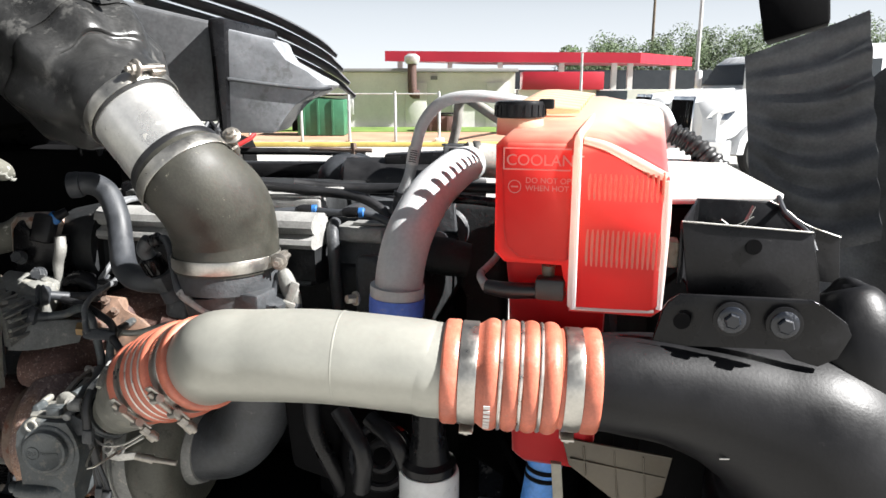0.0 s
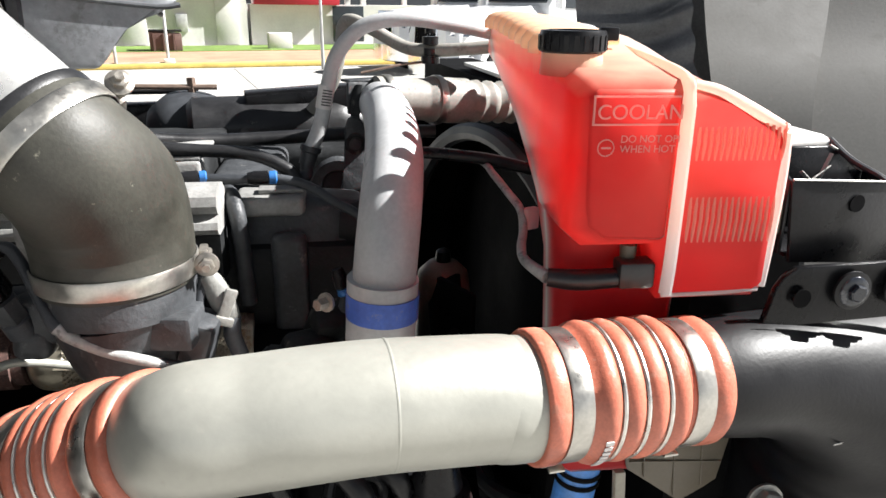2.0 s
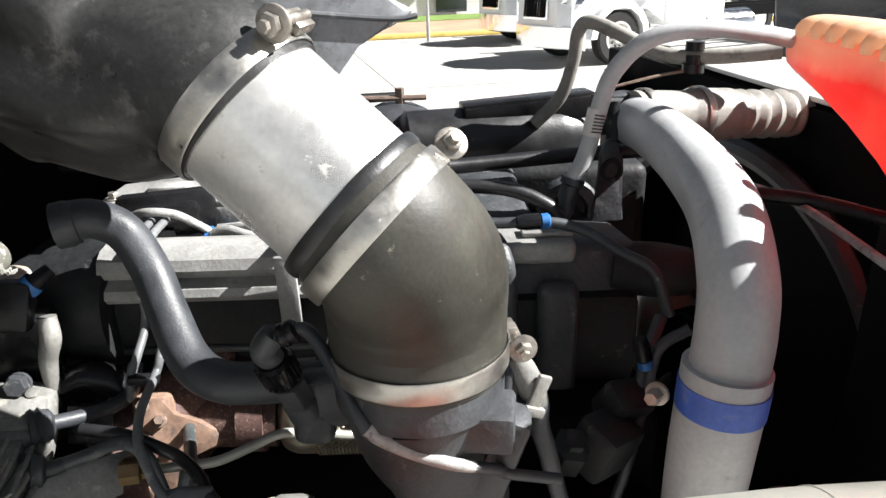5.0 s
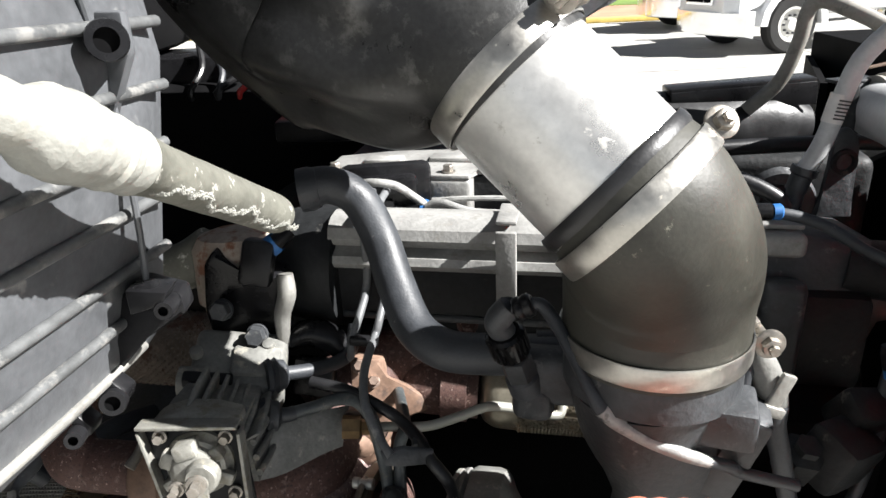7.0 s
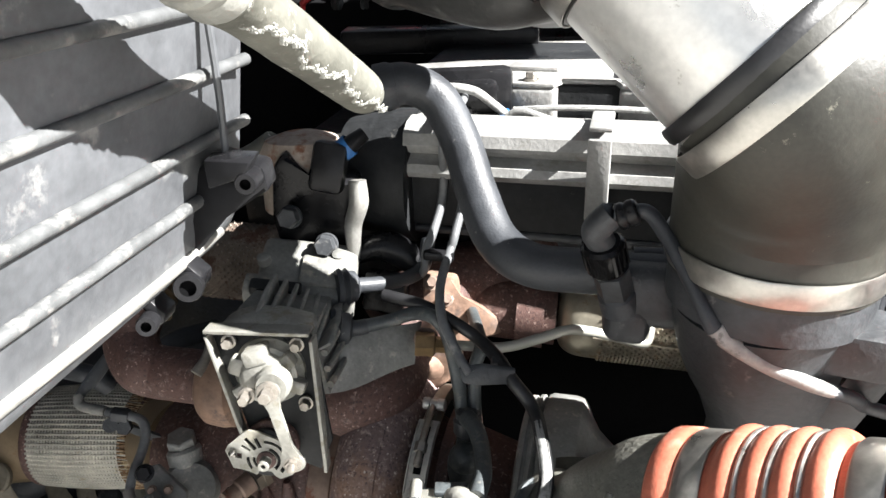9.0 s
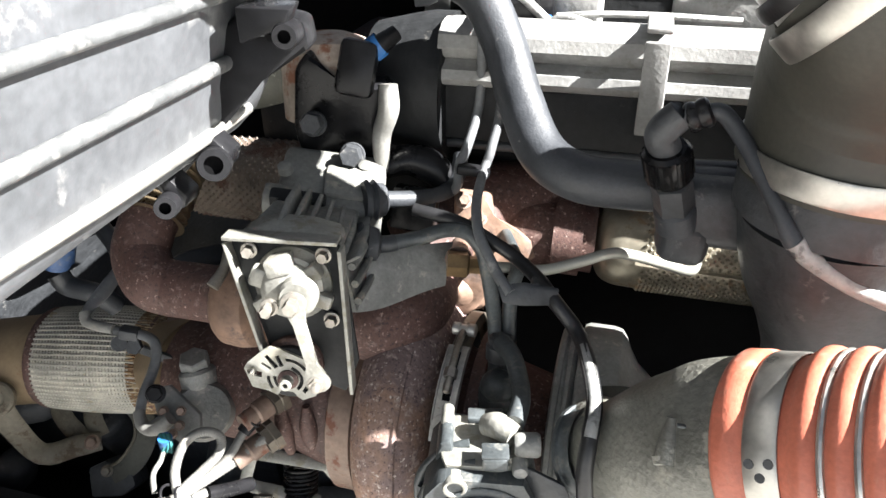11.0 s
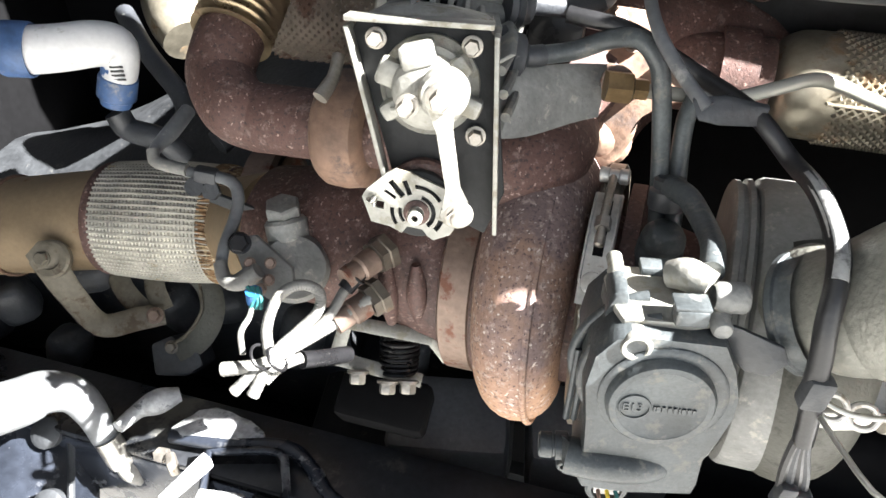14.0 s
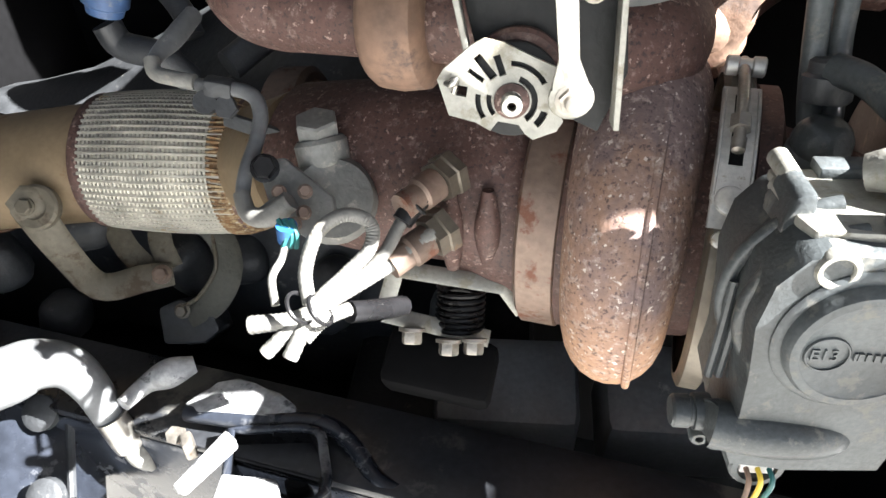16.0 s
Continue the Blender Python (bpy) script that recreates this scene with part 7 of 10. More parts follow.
# plug and twin leads above the actuator
tl = thing("actuator_leads", "grey twin coolant leads with a plug on the actuator", "hose", (-0.566, 1.026, 1.267))
bm = B()
lathe(bm, (-0.563, 1.054, 1.310), (0.05, -0.2, 1), [(-0.020, 0.0165), (-0.002, 0.0170), (0.001, 0.0150), (0.004, 0.0165), (0.010, 0.0155), (0.015, 0.0125), (0.018, 0.0085)], 26)
part("cap", bm, M["cast_grey"], tl)
bm = B()
sweep(bm, [(-0.566, 1.060, 1.312), (-0.565, 1.078, 1.328), (-0.566, 1.090, 1.356), (-0.570, 1.093, 1.388), (-0.574, 1.094, 1.413), (-0.579, 1.097, 1.431), (-0.592, 1.103, 1.444), (-0.611, 1.114, 1.440), (-0.634, 1.118, 1.430), (-0.664, 1.107, 1.429)], 0.0068, 12, 7)
part("lead", bm, M["cast_grey"], tl)
bm = B()
sweep(bm, [(-0.556, 1.062, 1.312), (-0.553, 1.078, 1.334), (-0.553, 1.092, 1.362), (-0.552, 1.100, 1.388), (-0.546, 1.112, 1.402), (-0.548, 1.140, 1.400), (-0.556, 1.20, 1.392)], 0.0066, 12, 7)
part("lead", bm, M["cast_grey"], tl)
bm = B()
lathe(bm, (-0.560, 1.074, 1.340), (0.02, 0.25, 1), [(-0.010, 0.0125), (-0.008, 0.0140), (0.004, 0.0140), (0.006, 0.0115), (0.012, 0.0115), (0.014, 0.009)], 20)
part("joint_collar", bm, M["cast"], tl, "dull black joint collar")
bm = B()
sweep(bm, [(-0.560, 1.070, 1.350), (-0.552, 1.052, 1.352), (-0.547, 1.028, 1.350), (-0.546, 0.998, 1.350), (-0.552, 0.972, 1.349)], [0.0090, 0.0082, 0.0078, 0.0078, 0.0080], 14, 5)
part("branch", bm, M["cast_grey"], tl)
LOOM = [(-0.640, 1.130, 1.452), (-0.600, 1.118, 1.446), (-0.568, 1.108, 1.431), (-0.548, 1.098, 1.421), (-0.531, 1.072, 1.417), (-0.520, 1.045, 1.414), (-0.502, 1.028, 1.396), (-0.498, 0.990, 1.396), (-0.497, 0.955, 1.387), (-0.503, 0.930, 1.378), (-0.506, 0.918, 1.358), (-0.505, 0.913, 1.340), (-0.504, 0.911, 1.322), (-0.500, 0.911, 1.300), (-0.497, 0.911, 1.274)]
bl = loom(LOOM, 0.0062, M["rubber_black"], "shiny black taped loom curving over the compressor")
# Pale overlay paints the sun's highlight along the loom.
bm = B()
worn = catmull(LOOM, 7)[46:64]
sweep(bm, [V(q) + V((-0.0002, -0.0012, 0.0008)) for q in worn], 0.0054, 12, 1)
part("lit_length", bm, M["loom_pale"], bl, "pale stretch added as the sun on the loom")
for c, sz in (((-0.530, 1.066, 1.416), (0.015, 0.013, 0.010)), ((-0.503, 0.909, 1.318), (0.015, 0.012, 0.022))):
    bm = B()
    box(bm, c, sz, (0, 6, 0), 0.003)
    part("clip", bm, M["cast"], bl)
for i, dx in enumerate((-0.0042, -0.0012, 0.0018, 0.0046)):
    bm = B()
    sweep(bm, [(-0.498 + dx * 0.4, 0.911, 1.282), (-0.497 + dx, 0.911, 1.264), (-0.493 + dx * 1.6, 0.911, 1.238), (-0.488 + dx * 1.2, 0.910, 1.200), (-0.484 + dx, 0.91, 1.14)], 0.0030, 8, 5)
    part("strand", bm, M["hose" if i % 2 else "rubber_black"], bl)
for c in ((-0.4965, 0.908, 1.228), (-0.4865, 0.908, 1.222)):
    bm = B()
    box(bm, c, (0.011, 0.010, 0.020), (0, 8, 0), 0.002)
    part("splice_plug", bm, M["cast"], bl)
bm = B()
prism(bm, [(-0.566, 1.040, 1.428), (-0.545, 1.045, 1.428), (-0.516, 1.046, 1.422), (-0.522, 1.040, 1.412), (-0.548, 1.036, 1.414), (-0.562, 1.034, 1.418)], (0, 0.003, 0.002), 0.001)
part("bracket", bm, M["cast"], bl)

# ---- manifold, heat-wrapped crossover and steel line ----
man = thing("exhaust_manifold", "rusty cast iron exhaust manifold with bolted flange", "manifold", (-0.58, 1.25, 1.3))
bm = B()
sweep(bm, [(-0.42, 1.30, 1.375), (-0.48, 1.285, 1.385), (-0.55, 1.265, 1.395), (-0.60, 1.235, 1.385), (-0.645, 1.20, 1.36)], [0.040, 0.042, 0.044, 0.05, 0.05], 20, 5)
part("runner", bm, M["rust"], man)
bm = B()
sweep(bm, [(-0.702, 1.124, 1.341), (-0.666, 1.123, 1.337), (-0.640, 1.154, 1.339), (-0.620, 1.196, 1.341)], [0.040, 0.044, 0.037, 0.022], 24, 6)
part("branch", bm, M["rust"], man)
bm = B()
FLANGE = ((-0.608, 1.184, 1.445), (-0.574, 1.184, 1.441), (-0.571, 1.181, 1.416), (-0.545, 1.190, 1.398), (-0.522, 1.198, 1.378), (-0.524, 1.194, 1.362), (-0.552, 1.184, 1.361), (-0.571, 1.176, 1.358), (-0.572, 1.172, 1.338), (-0.583, 1.170, 1.316), (-0.596, 1.168, 1.306), (-0.626, 1.168, 1.342), (-0.616, 1.170, 1.356), (-0.604, 1.173, 1.366), (-0.608, 1.178, 1.402))
prism(bm, [V(q) + V((0.001, 0.006, -0.003)) for q in FLANGE], (0.006, 0.034, -0.012), 0.004)
fl = part("flange", bm, M["rust_orange"], man, "sunlit orange-rusted flange")
bm = B()
sweep(bm, [(-0.650, 1.160, 1.344), (-0.622, 1.178, 1.338), (-0.600, 1.192, 1.326), (-0.582, 1.206, 1.312)], [0.018, 0.020, 0.020, 0.018], 18, 5)
part("neck", bm, M["rust_orange"], man)
for q in ((-0.597, 1.187, 1.432), (-0.582, 1.187, 1.412)):
    bm = B()
    bolt(bm, q, (0.1, -0.8, 0.6), 0.0058, 0.009, 1.35)
    part("bolt", bm, M["rust_clamp"], fl)
bm = B()
lathe(bm, (-0.600, 1.150, 1.398), (0.0, -0.95, 0.25), [(-0.02, 0.009), (0.024, 0.009), (0.025, 0.0125), (0.030, 0.0125)], 14)
part("stud", bm, M["rust_clamp"], fl)
for x in (-0.515, -0.47):
    bm = B()
    bolt(bm, (x, 1.262, 1.437), (0, -0.7, 0.7), 0.011, 0.01, 1.2)
    part("bolt", bm, M["rust"], man)
bm = B()
sweep(bm, [(-0.591, 1.230, 1.287), (-0.580, 1.239, 1.298), (-0.556, 1.262, 1.316), (-0.520, 1.290, 1.330), (-0.476, 1.320, 1.339)], [0.020, 0.017, 0.013, 0.012, 0.014], 16, 5)
part("arm", bm, M["rust"], man)
bm = B()
box(bm, (-0.470, 1.244, 1.370), (0.045, 0.03, 0.03), (30, 0, 5), 0.006)
part("pad", bm, M["rust"], man)
wrap = thing("heat_shield_pipe", "exhaust crossover in dimpled bronze heat shield", "heat shield", (-0.4, 1.22, 1.33))
bm = B()
W0, W1 = V((-0.448, 1.224, 1.369)), V((-0.184, 1.184, 1.356))
WD = (W1 - W0).normalized()
WU = (V((0, 0, 1)) - WD * WD.z).normalized()
WS = WD.cross(WU)
sweep(bm, [W0 - WD * 0.010, W0 - WD * 0.006, W0, W0 + WD * 0.012, lerp(W0, W1, 0.14), lerp(W0, W1, 0.5), W1], [0.026, 0.034, 0.040, 0.0445, 0.0455, 0.0465, 0.0465], 40, 4)
slv = part("sleeve", bm, M["wrap"], wrap)
bm = B()
sweep(bm, [lerp(W0, W1, 0.08) + V((0, -0.047, 0.004)), lerp(W0, W1, 0.5) + V((0, -0.049, 0.004)), W1 + V((0, -0.049, 0.004))], 0.0055, 10, 3, flat=0.25, ref=(0, 0.2, 1))
part("seam_lip", bm, M["wrap"], slv)
bm = B()
sweep(bm, [W0 - WD * 0.012, W0 - WD * 0.11], [0.036, 0.034], 28, 1)
lathe(bm, W0 - WD * 0.055, WD, [(0, 0.034), (0.0, 0.041), (0.030, 0.041), (0.030, 0.034)], 30, caps=False)
part("iron_neck", bm, M["rust"], wrap, "rusty iron pipe neck")
rnd = random.Random(5)
bm = B()
for i in range(56):
    for j in range(22):
        f = i / 56
        c = lerp(W0, W1, 0.14 + 0.84 * f)
        a = radians(-70 + j * 9 + (4.5 if i % 2 else 0))
        nrm = (-WS if WS.y > 0 else WS) * math.cos(a) + WU * math.sin(a)
        q = c + nrm * 0.0460
        s = 0.0026
        vs = [bm.verts.new(q + nrm * 0.0024)] + [bm.verts.new(q + s * (math.cos(b) * WD + math.sin(b) * WD.cross(nrm))) for b in (0, 1.57, 3.14, 4.71)]
        for k in range(4):
            bm.faces.new((vs[0], vs[1 + k], vs[1 + (k + 1) % 4]))
ob = part("dimple", bm, M["wrap"], wrap)
tagged(ob, kind="stuff")
bm = B()
sweep(bm, [(-0.437, 1.270, 1.388), (-0.442, 1.232, 1.367), (-0.437, 1.222, 1.334)], 0.004, 8, 4)
part("end_hem", bm, M["wrap"], wrap)
sl = thing("steel_line", "bent bright steel oil line with a brass nut", "pipe", (-0.60, 1.112, 1.39))
bm = B()
sweep(bm, [(-0.592, 1.113, 1.404), (-0.563, 1.118, 1.400), (-0.523, 1.122, 1.395), (-0.489, 1.126, 1.402), (-0.460, 1.132, 1.408), (-0.437, 1.140, 1.401), (-0.408, 1.150, 1.387), (-0.379, 1.155, 1.376), (-0.371, 1.163, 1.383), (-0.368, 1.180, 1.398)], 0.0052, 14, 8)
part("tube", bm, M["alu_pipe"], sl)
bm = B()
lathe(bm, (-0.610, 1.112, 1.407), (1, 0.05, -0.1), [(0, 0.012), (0.018, 0.012), (0.020, 0.008), (0.030, 0.008)], 6)
part("nut", bm, M["brass"], sl)

# ---- EGR valve with its lever ----
egr = thing("egr_valve", "grey EGR valve with a white oxidised lever plate", "valve", (-0.70, 1.08, 1.36))
EG = Matrix((V((0.985, 0.05, -0.16)).normalized(), V((-0.02, 0.93, 0.36)).normalized(), V((0.17, -0.36, 0.92)).normalized())).transposed()
bm = B()
box(bm, (-0.721, 1.166, 1.449), (0.098, 0.078, 0.046), EG, 0.010, 3)
body = part("motor_body", bm, M["motor_grey"], egr)
bm = B()
box(bm, (-0.699, 1.152, 1.466), (0.050, 0.038, 0.010), EG, 0.005, 2)
part("label_plate", bm, M["motor_grey"], body)
bm = B()
lathe(bm, V((-0.778, 1.136, 1.458)), (1, 0.05, -0.16), [(0, 0.008), (0.002, 0.015), (0.030, 0.016), (0.034, 0.012)], 22)
part("end_boss", bm, M["motor_grey"], body)
# Dark box stands for the shade of a recess.
bm = B()
box(bm, (-0.744, 1.128, 1.459), (0.050, 0.014, 0.020), EG, 0.003)
part("recess", bm, M["cast_dark"], body)
for q in ((-0.758, 1.150, 1.482), (-0.688, 1.170, 1.474)):
    bm = B()
    lathe(bm, q, (0.0, -0.3, 0.95), [(-0.004, 0.007), (0.004, 0.0065), (0.005, 0.004)], 14)
    part("screw_boss", bm, M["motor_grey"], body)
bm = B()
loft(bm, [[(-0.760, 1.118, 1.466), (-0.692, 1.128, 1.452), (-0.680, 1.122, 1.412), (-0.752, 1.112, 1.418)], [(-0.764, 1.080, 1.470), (-0.690, 1.090, 1.460), (-0.676, 1.082, 1.410), (-0.756, 1.076, 1.416)], [(-0.768, 1.046, 1.466), (-0.692, 1.048, 1.462), (-0.682, 1.044, 1.400), (-0.760, 1.044, 1.406)]])
soften(bm, 0.006)
neck = part("neck", bm, M["motor_grey"], egr)
for k in range(7):
    f = k / 6
    a, b = lerp((-0.742, 1.124, 1.478), (-0.684, 1.122, 1.448), f), lerp((-0.742, 1.048, 1.476), (-0.680, 1.046, 1.452), f)
    up = lerp((-0.05, 0.05, 1.0), (0.85, 0.0, 0.5), f)
    bm = B()
    prism(bm, [a - up * 0.012, a + up * 0.003, lerp(a, b, 0.5) + up * 0.005, b + up * 0.002, b - up * 0.012], V((0.0036, 0, -0.0012)), 0.0010)
    part("fin", bm, M["motor_grey"], neck)
for k in range(3):
    bm = B()
    q = lerp((-0.676, 1.112, 1.440), (-0.672, 1.104, 1.412), k / 2)
    sweep(bm, [q, q + V((-0.004, -0.034, -0.002)), q + V((-0.008, -0.062, 0.0))], 0.0034, 8, 2)
    part("side_fin", bm, M["motor_grey"], neck)
P0, P1, P2, P3 = V((-0.774, 1.030, 1.474)), V((-0.688, 1.030, 1.470)), V((-0.685, 1.012, 1.346)), V((-0.766, 1.012, 1.375))
PN = (P1 - P0).cross(P3 - P0).normalized()
PN = PN if PN.y < 0 else -PN
def on_plate(a, b, o=0.0):
    return P0 + (P1 - P0) * a + (P3 - P0) * b + PN * o
bm = B()
prism(bm, [on_plate(a, b, -0.006) for a, b in ((0, 0.03), (0.04, -0.02), (0.95, -0.02), (1, 0.03), (1.02, 1.0), (0.85, 1.3), (0.2, 1.05))], -PN * 0.004, 0.001)
plate = part("back_plate", bm, M["cast_dark"], egr)
bm = B()
prism(bm, [on_plate(0.0, 0.0, 0.006), on_plate(0.0, 0.0, -0.012), on_plate(0.17, 1.06, -0.008), on_plate(0.17, 1.06, 0.004)], (P0 - P1).normalized() * 0.003, 0.0006)
part("side_flange", bm, M["act_white"], plate, "pale flange edge")
bm = B()
prism(bm, [P1 + PN * 0.010, P1 - PN * 0.008, P2 - PN * 0.004, P2 + PN * 0.012], (P1 - P0).normalized() * 0.003, 0.0006)
part("side_flange", bm, M["act_white"], plate, "pale flange edge")
bm = B()
prism(bm, [on_plate(-0.02, -0.03, 0.008), on_plate(-0.02, -0.03, -0.012), on_plate(1.0, -0.03, -0.012), on_plate(1.0, -0.03, 0.008)], V((0, 0, 0.0035)), 0.0008)
part("top_flange", bm, M["act_white"], plate, "pale flange edge")
bm = B()
prism(bm, [on_plate(0.06, -0.02, -0.006), on_plate(0.12, -0.07, -0.012), on_plate(0.35, -0.11, -0.018), on_plate(0.68, -0.10, -0.018), on_plate(0.98, -0.06, -0.012), on_plate(1.0, -0.02, -0.006)], -PN * 0.03, 0.005)
part("shoulder", bm, M["act_white"], egr, "white oxidised casting")
for a, b in ((0.17, 0.07), (0.84, 0.08), (0.83, 0.62)):
    bm = B()
    bolt(bm, on_plate(a, b, -0.003), PN, 0.0048, 0.008, 1.35)
    part("bolt", bm, M["zinc"], plate)
DC = on_plate(0.52, 0.33)
bm = B()
lathe(bm, DC - PN * 0.008, PN, [(0, 0.031), (0.006, 0.0305), (0.009, 0.027), (0.014, 0.0255), (0.016, 0.022), (0.024, 0.0205), (0.027, 0.016), (0.029, 0.0)], 36)
dome = part("dome", bm, M["act_white"], egr, "white oxidised stepped dome")
u, w = (P1 - P0).normalized(), (P3 - P0).normalized()
for a, r0, wd, hh in ((-100, 0.021, 0.020, 0.022), (-35, 0.024, 0.014, 0.014), (150, 0.026, 0.012, 0.016), (200, 0.024, 0.016, 0.012), (20, 0.026, 0.012, 0.012)):
    c = radians(a)
    d = u * math.cos(c) + w * math.sin(c)
    bm = B()
    box(bm, DC + d * r0 + PN * hh * 0.45, (0.014, wd, hh), Matrix((d, PN.cross(d), PN)).transposed(), 0.003, 2)
    part("cast_lug", bm, M["act_white"], dome)
bm = B()
sweep(bm, [DC + u * -0.022 + w * 0.012 + PN * 0.016, DC + u * -0.004 + w * 0.006 + PN * 0.0215, DC + u * 0.014 + w * -0.004 + PN * 0.020], 0.0018, 8, 3)
part("cast_line", bm, M["act_white"], dome)
bm = B()
lathe(bm, V((-0.715, 0.991, 1.4475)), PN, [(-0.012, 0.0150), (-0.002, 0.0145), (0.0, 0.0125), (0.001, 0.0)], 26)
part("pivot_boss", bm, M["act_white"], dome)
bm = B()
bolt(bm, V((-0.735, 0.990, 1.442)), PN, 0.0050, 0.011, 1.35)
bolt(bm, V((-0.715, 0.984, 1.450)), PN, 0.0058, 0.012, 1.5)
part("bolt", bm, M["zinc"], dome)
L0, L1 = V((-0.716, 0.988, 1.448)), V((-0.707, 0.993, 1.369))
bm = B()
LD = (L1 - L0).normalized()
LS = LD.cross(PN).normalized()
LE = [L1 + 0.0105 * (math.cos(radians(d)) * LD + math.sin(radians(d)) * LS) for d in range(-140, 141, 20)]
LT = [L0 + 0.0098 * (-math.cos(radians(d)) * LD + math.sin(radians(d)) * LS) for d in range(140, -141, -28)]
prism(bm, LE + [lerp(L0, L1, 0.76) + LS * 0.0034, lerp(L0, L1, 0.25) + LS * 0.0037] + LT + [lerp(L0, L1, 0.25) - LS * 0.0037, lerp(L0, L1, 0.76) - LS * 0.0034], PN * 0.0045, 0.0010)
lev = part("lever", bm, M["act_white"], egr, "pale forged link")
bm = B()
lathe(bm, L1 + PN * 0.004, PN, [(0, 0.0074), (0.0022, 0.0074), (0.0026, 0.0062)], 28)
lathe(bm, L1 + PN * 0.0062, PN, [(0, 0.0060), (0.004, 0.0058)], 6)
lathe(bm, L1 + PN * 0.0100, PN, [(0, 0.0036), (0.004, 0.0034), (0.0046, 0.0026)], 18)
part("bolt", bm, M["zinc"], lev)
K = V((-0.735, 1.004, 1.369))
ku = (P1 - P0).normalized()
kw = (V((0, 0, -1)) - PN * PN.dot(V((0, 0, -1)))).normalized()
def kp(a, b, o=0.0):
    return K + ku * a + kw * b + PN * o
KC = (0.0013, 0.0061)
def kring(r, deg, o=0.003):
    return kp(KC[0] + r * math.cos(radians(deg)), KC[1] + r * math.sin(radians(deg)), o)
def arc_slot(r, d0, d1, w):
    """A curved slot round the hub."""
    m = 7
    return [kring(r + w / 2, d0 + (d1 - d0) * i / m) for i in range(m + 1)] + [kring(r - w / 2, d1 + (d0 - d1) * i / m) for i in range(m + 1)]
def ray_slot(deg, r0, r1, w):
    """A straight slot pointing at the hub."""
    d = math.degrees(w / 2 / r0), math.degrees(w / 2 / r1)
    return [kring(r0, deg - d[0]), kring(r1, deg - d[1]), kring(r1, deg + d[1]), kring(r0, deg + d[0])]
bm = B()
lathe(bm, kp(0.004, -0.002, -0.024), PN, [(0, 0.024), (0.016, 0.024), (0.018, 0.022)], 36)
part("lower_hub", bm, M["rust"], egr)
bm = B()
lathe(bm, kp(0.002, 0.002, -0.007), PN, [(0, 0.0225), (0.006, 0.0225), (0.007, 0.021)], 36)
part("stop_disc", bm, M["cast_dark"], egr)
bm = B()
pierced(bm, [kp(a, b, 0.003) for a, b in ((-0.034, -0.002), (-0.031, -0.007), (-0.018, -0.0185), (-0.012, -0.022), (-0.003, -0.0206), (0.011, -0.0147), (0.023, -0.010), (0.022, 0.004), (0.026, 0.015), (0.023, 0.020), (0.012, 0.0247), (0.008, 0.022), (0.005, 0.0177), (-0.005, 0.0164), (-0.0086, 0.0214), (-0.016, 0.0175), (-0.0286, 0.0148), (-0.032, 0.004))],
        [arc_slot(0.0175, -92, -30, 0.0026), arc_slot(0.0110, -72, 52, 0.0030), arc_slot(0.0160, 188, 146, 0.0026), arc_slot(0.0108, 192, 140, 0.0024), arc_slot(0.0163, 44, 16, 0.0034), ray_slot(213, 0.016, 0.0245, 0.0024), ray_slot(230, 0.0135, 0.0262, 0.0042), ray_slot(250, 0.0125, 0.0222, 0.0034), ray_slot(188, 0.0215, 0.0265, 0.0050)], PN, 0.0026)
sector = part("sector_plate", bm, M["act_white"], egr, "pale slotted stop plate")
bm = B()
lathe(bm, kring(0, 0, 0.002), PN, [(0, 0.0085), (0.0022, 0.0085), (0.0026, 0.0078)], 30)
part("hub_washer", bm, M["rust"], sector, "rusty hub washer")
bm = B()
lathe(bm, kring(0, 0, 0.003), PN, [(0.0, 0.0050), (0.010, 0.0050), (0.011, 0.0044), (0.011, 0.0022), (0.004, 0.0022)], 24, caps=False)
part("bush", bm, M["act_white"], sector, "pale hollow spacer bush")
bm = B()
sweep(bm, [kp(-0.030, -0.001, 0.005), kp(-0.0265, -0.002, 0.009), kp(-0.0245, -0.004, 0.008), kp(-0.026, 0.003, 0.004)], [0.0012, 0.0020, 0.0016, 0.0016], 10, 4)
part("split_pin", bm, M["steel"], sector)
bm = B()
sweep(bm, [(-0.795, 1.078, 1.437), (-0.797, 1.065, 1.426), (-0.804, 1.052, 1.417)], [0.0045, 0.0045, 0.0055], 12, 3)
part("pin", bm, M["zinc"], egr)
for k, (q0, q1, q2, q3, q4, q5) in enumerate((((-0.686, 1.134, 1.458), (-0.670, 1.141, 1.456), (-0.642, 1.160, 1.448), (-0.618, 1.182, 1.443), (-0.605, 1.197, 1.449), (-0.600, 1.215, 1.470)),
                                             ((-0.690, 1.100, 1.434), (-0.672, 1.104, 1.430), (-0.668, 1.106, 1.4295), (-0.664, 1.107, 1.429), (-0.660, 1.108, 1.429), (-0.656, 1.110, 1.429)))):
    bm = B()
    lathe(bm, V(q0), V(q1) - V(q0), [(0, 0.017), (0.004, 0.019), (0.007, 0.016), (0.010, 0.019), (0.013, 0.016), (0.019, 0.015), (0.022, 0.010)], 20)
    part("plug", bm, M["hose"], egr)
    bm = B()
    sweep(bm, [q1, q2, q3, q4, q5], 0.0078, 12, 7)
    part("cable", bm, M["hose"], egr)
bm = B()
box(bm, (-0.644, 1.178, 1.428), (0.044, 0.020, 0.042), (-12, 6, -10), 0.003)
sweep(bm, [(-0.676, 1.196, 1.462), (-0.650, 1.206, 1.468), (-0.624, 1.206, 1.456), (-0.610, 1.200, 1.436)], [0.010, 0.016, 0.016, 0.010], 14, 4)
part("connector_block", bm, M["plastic"], egr)
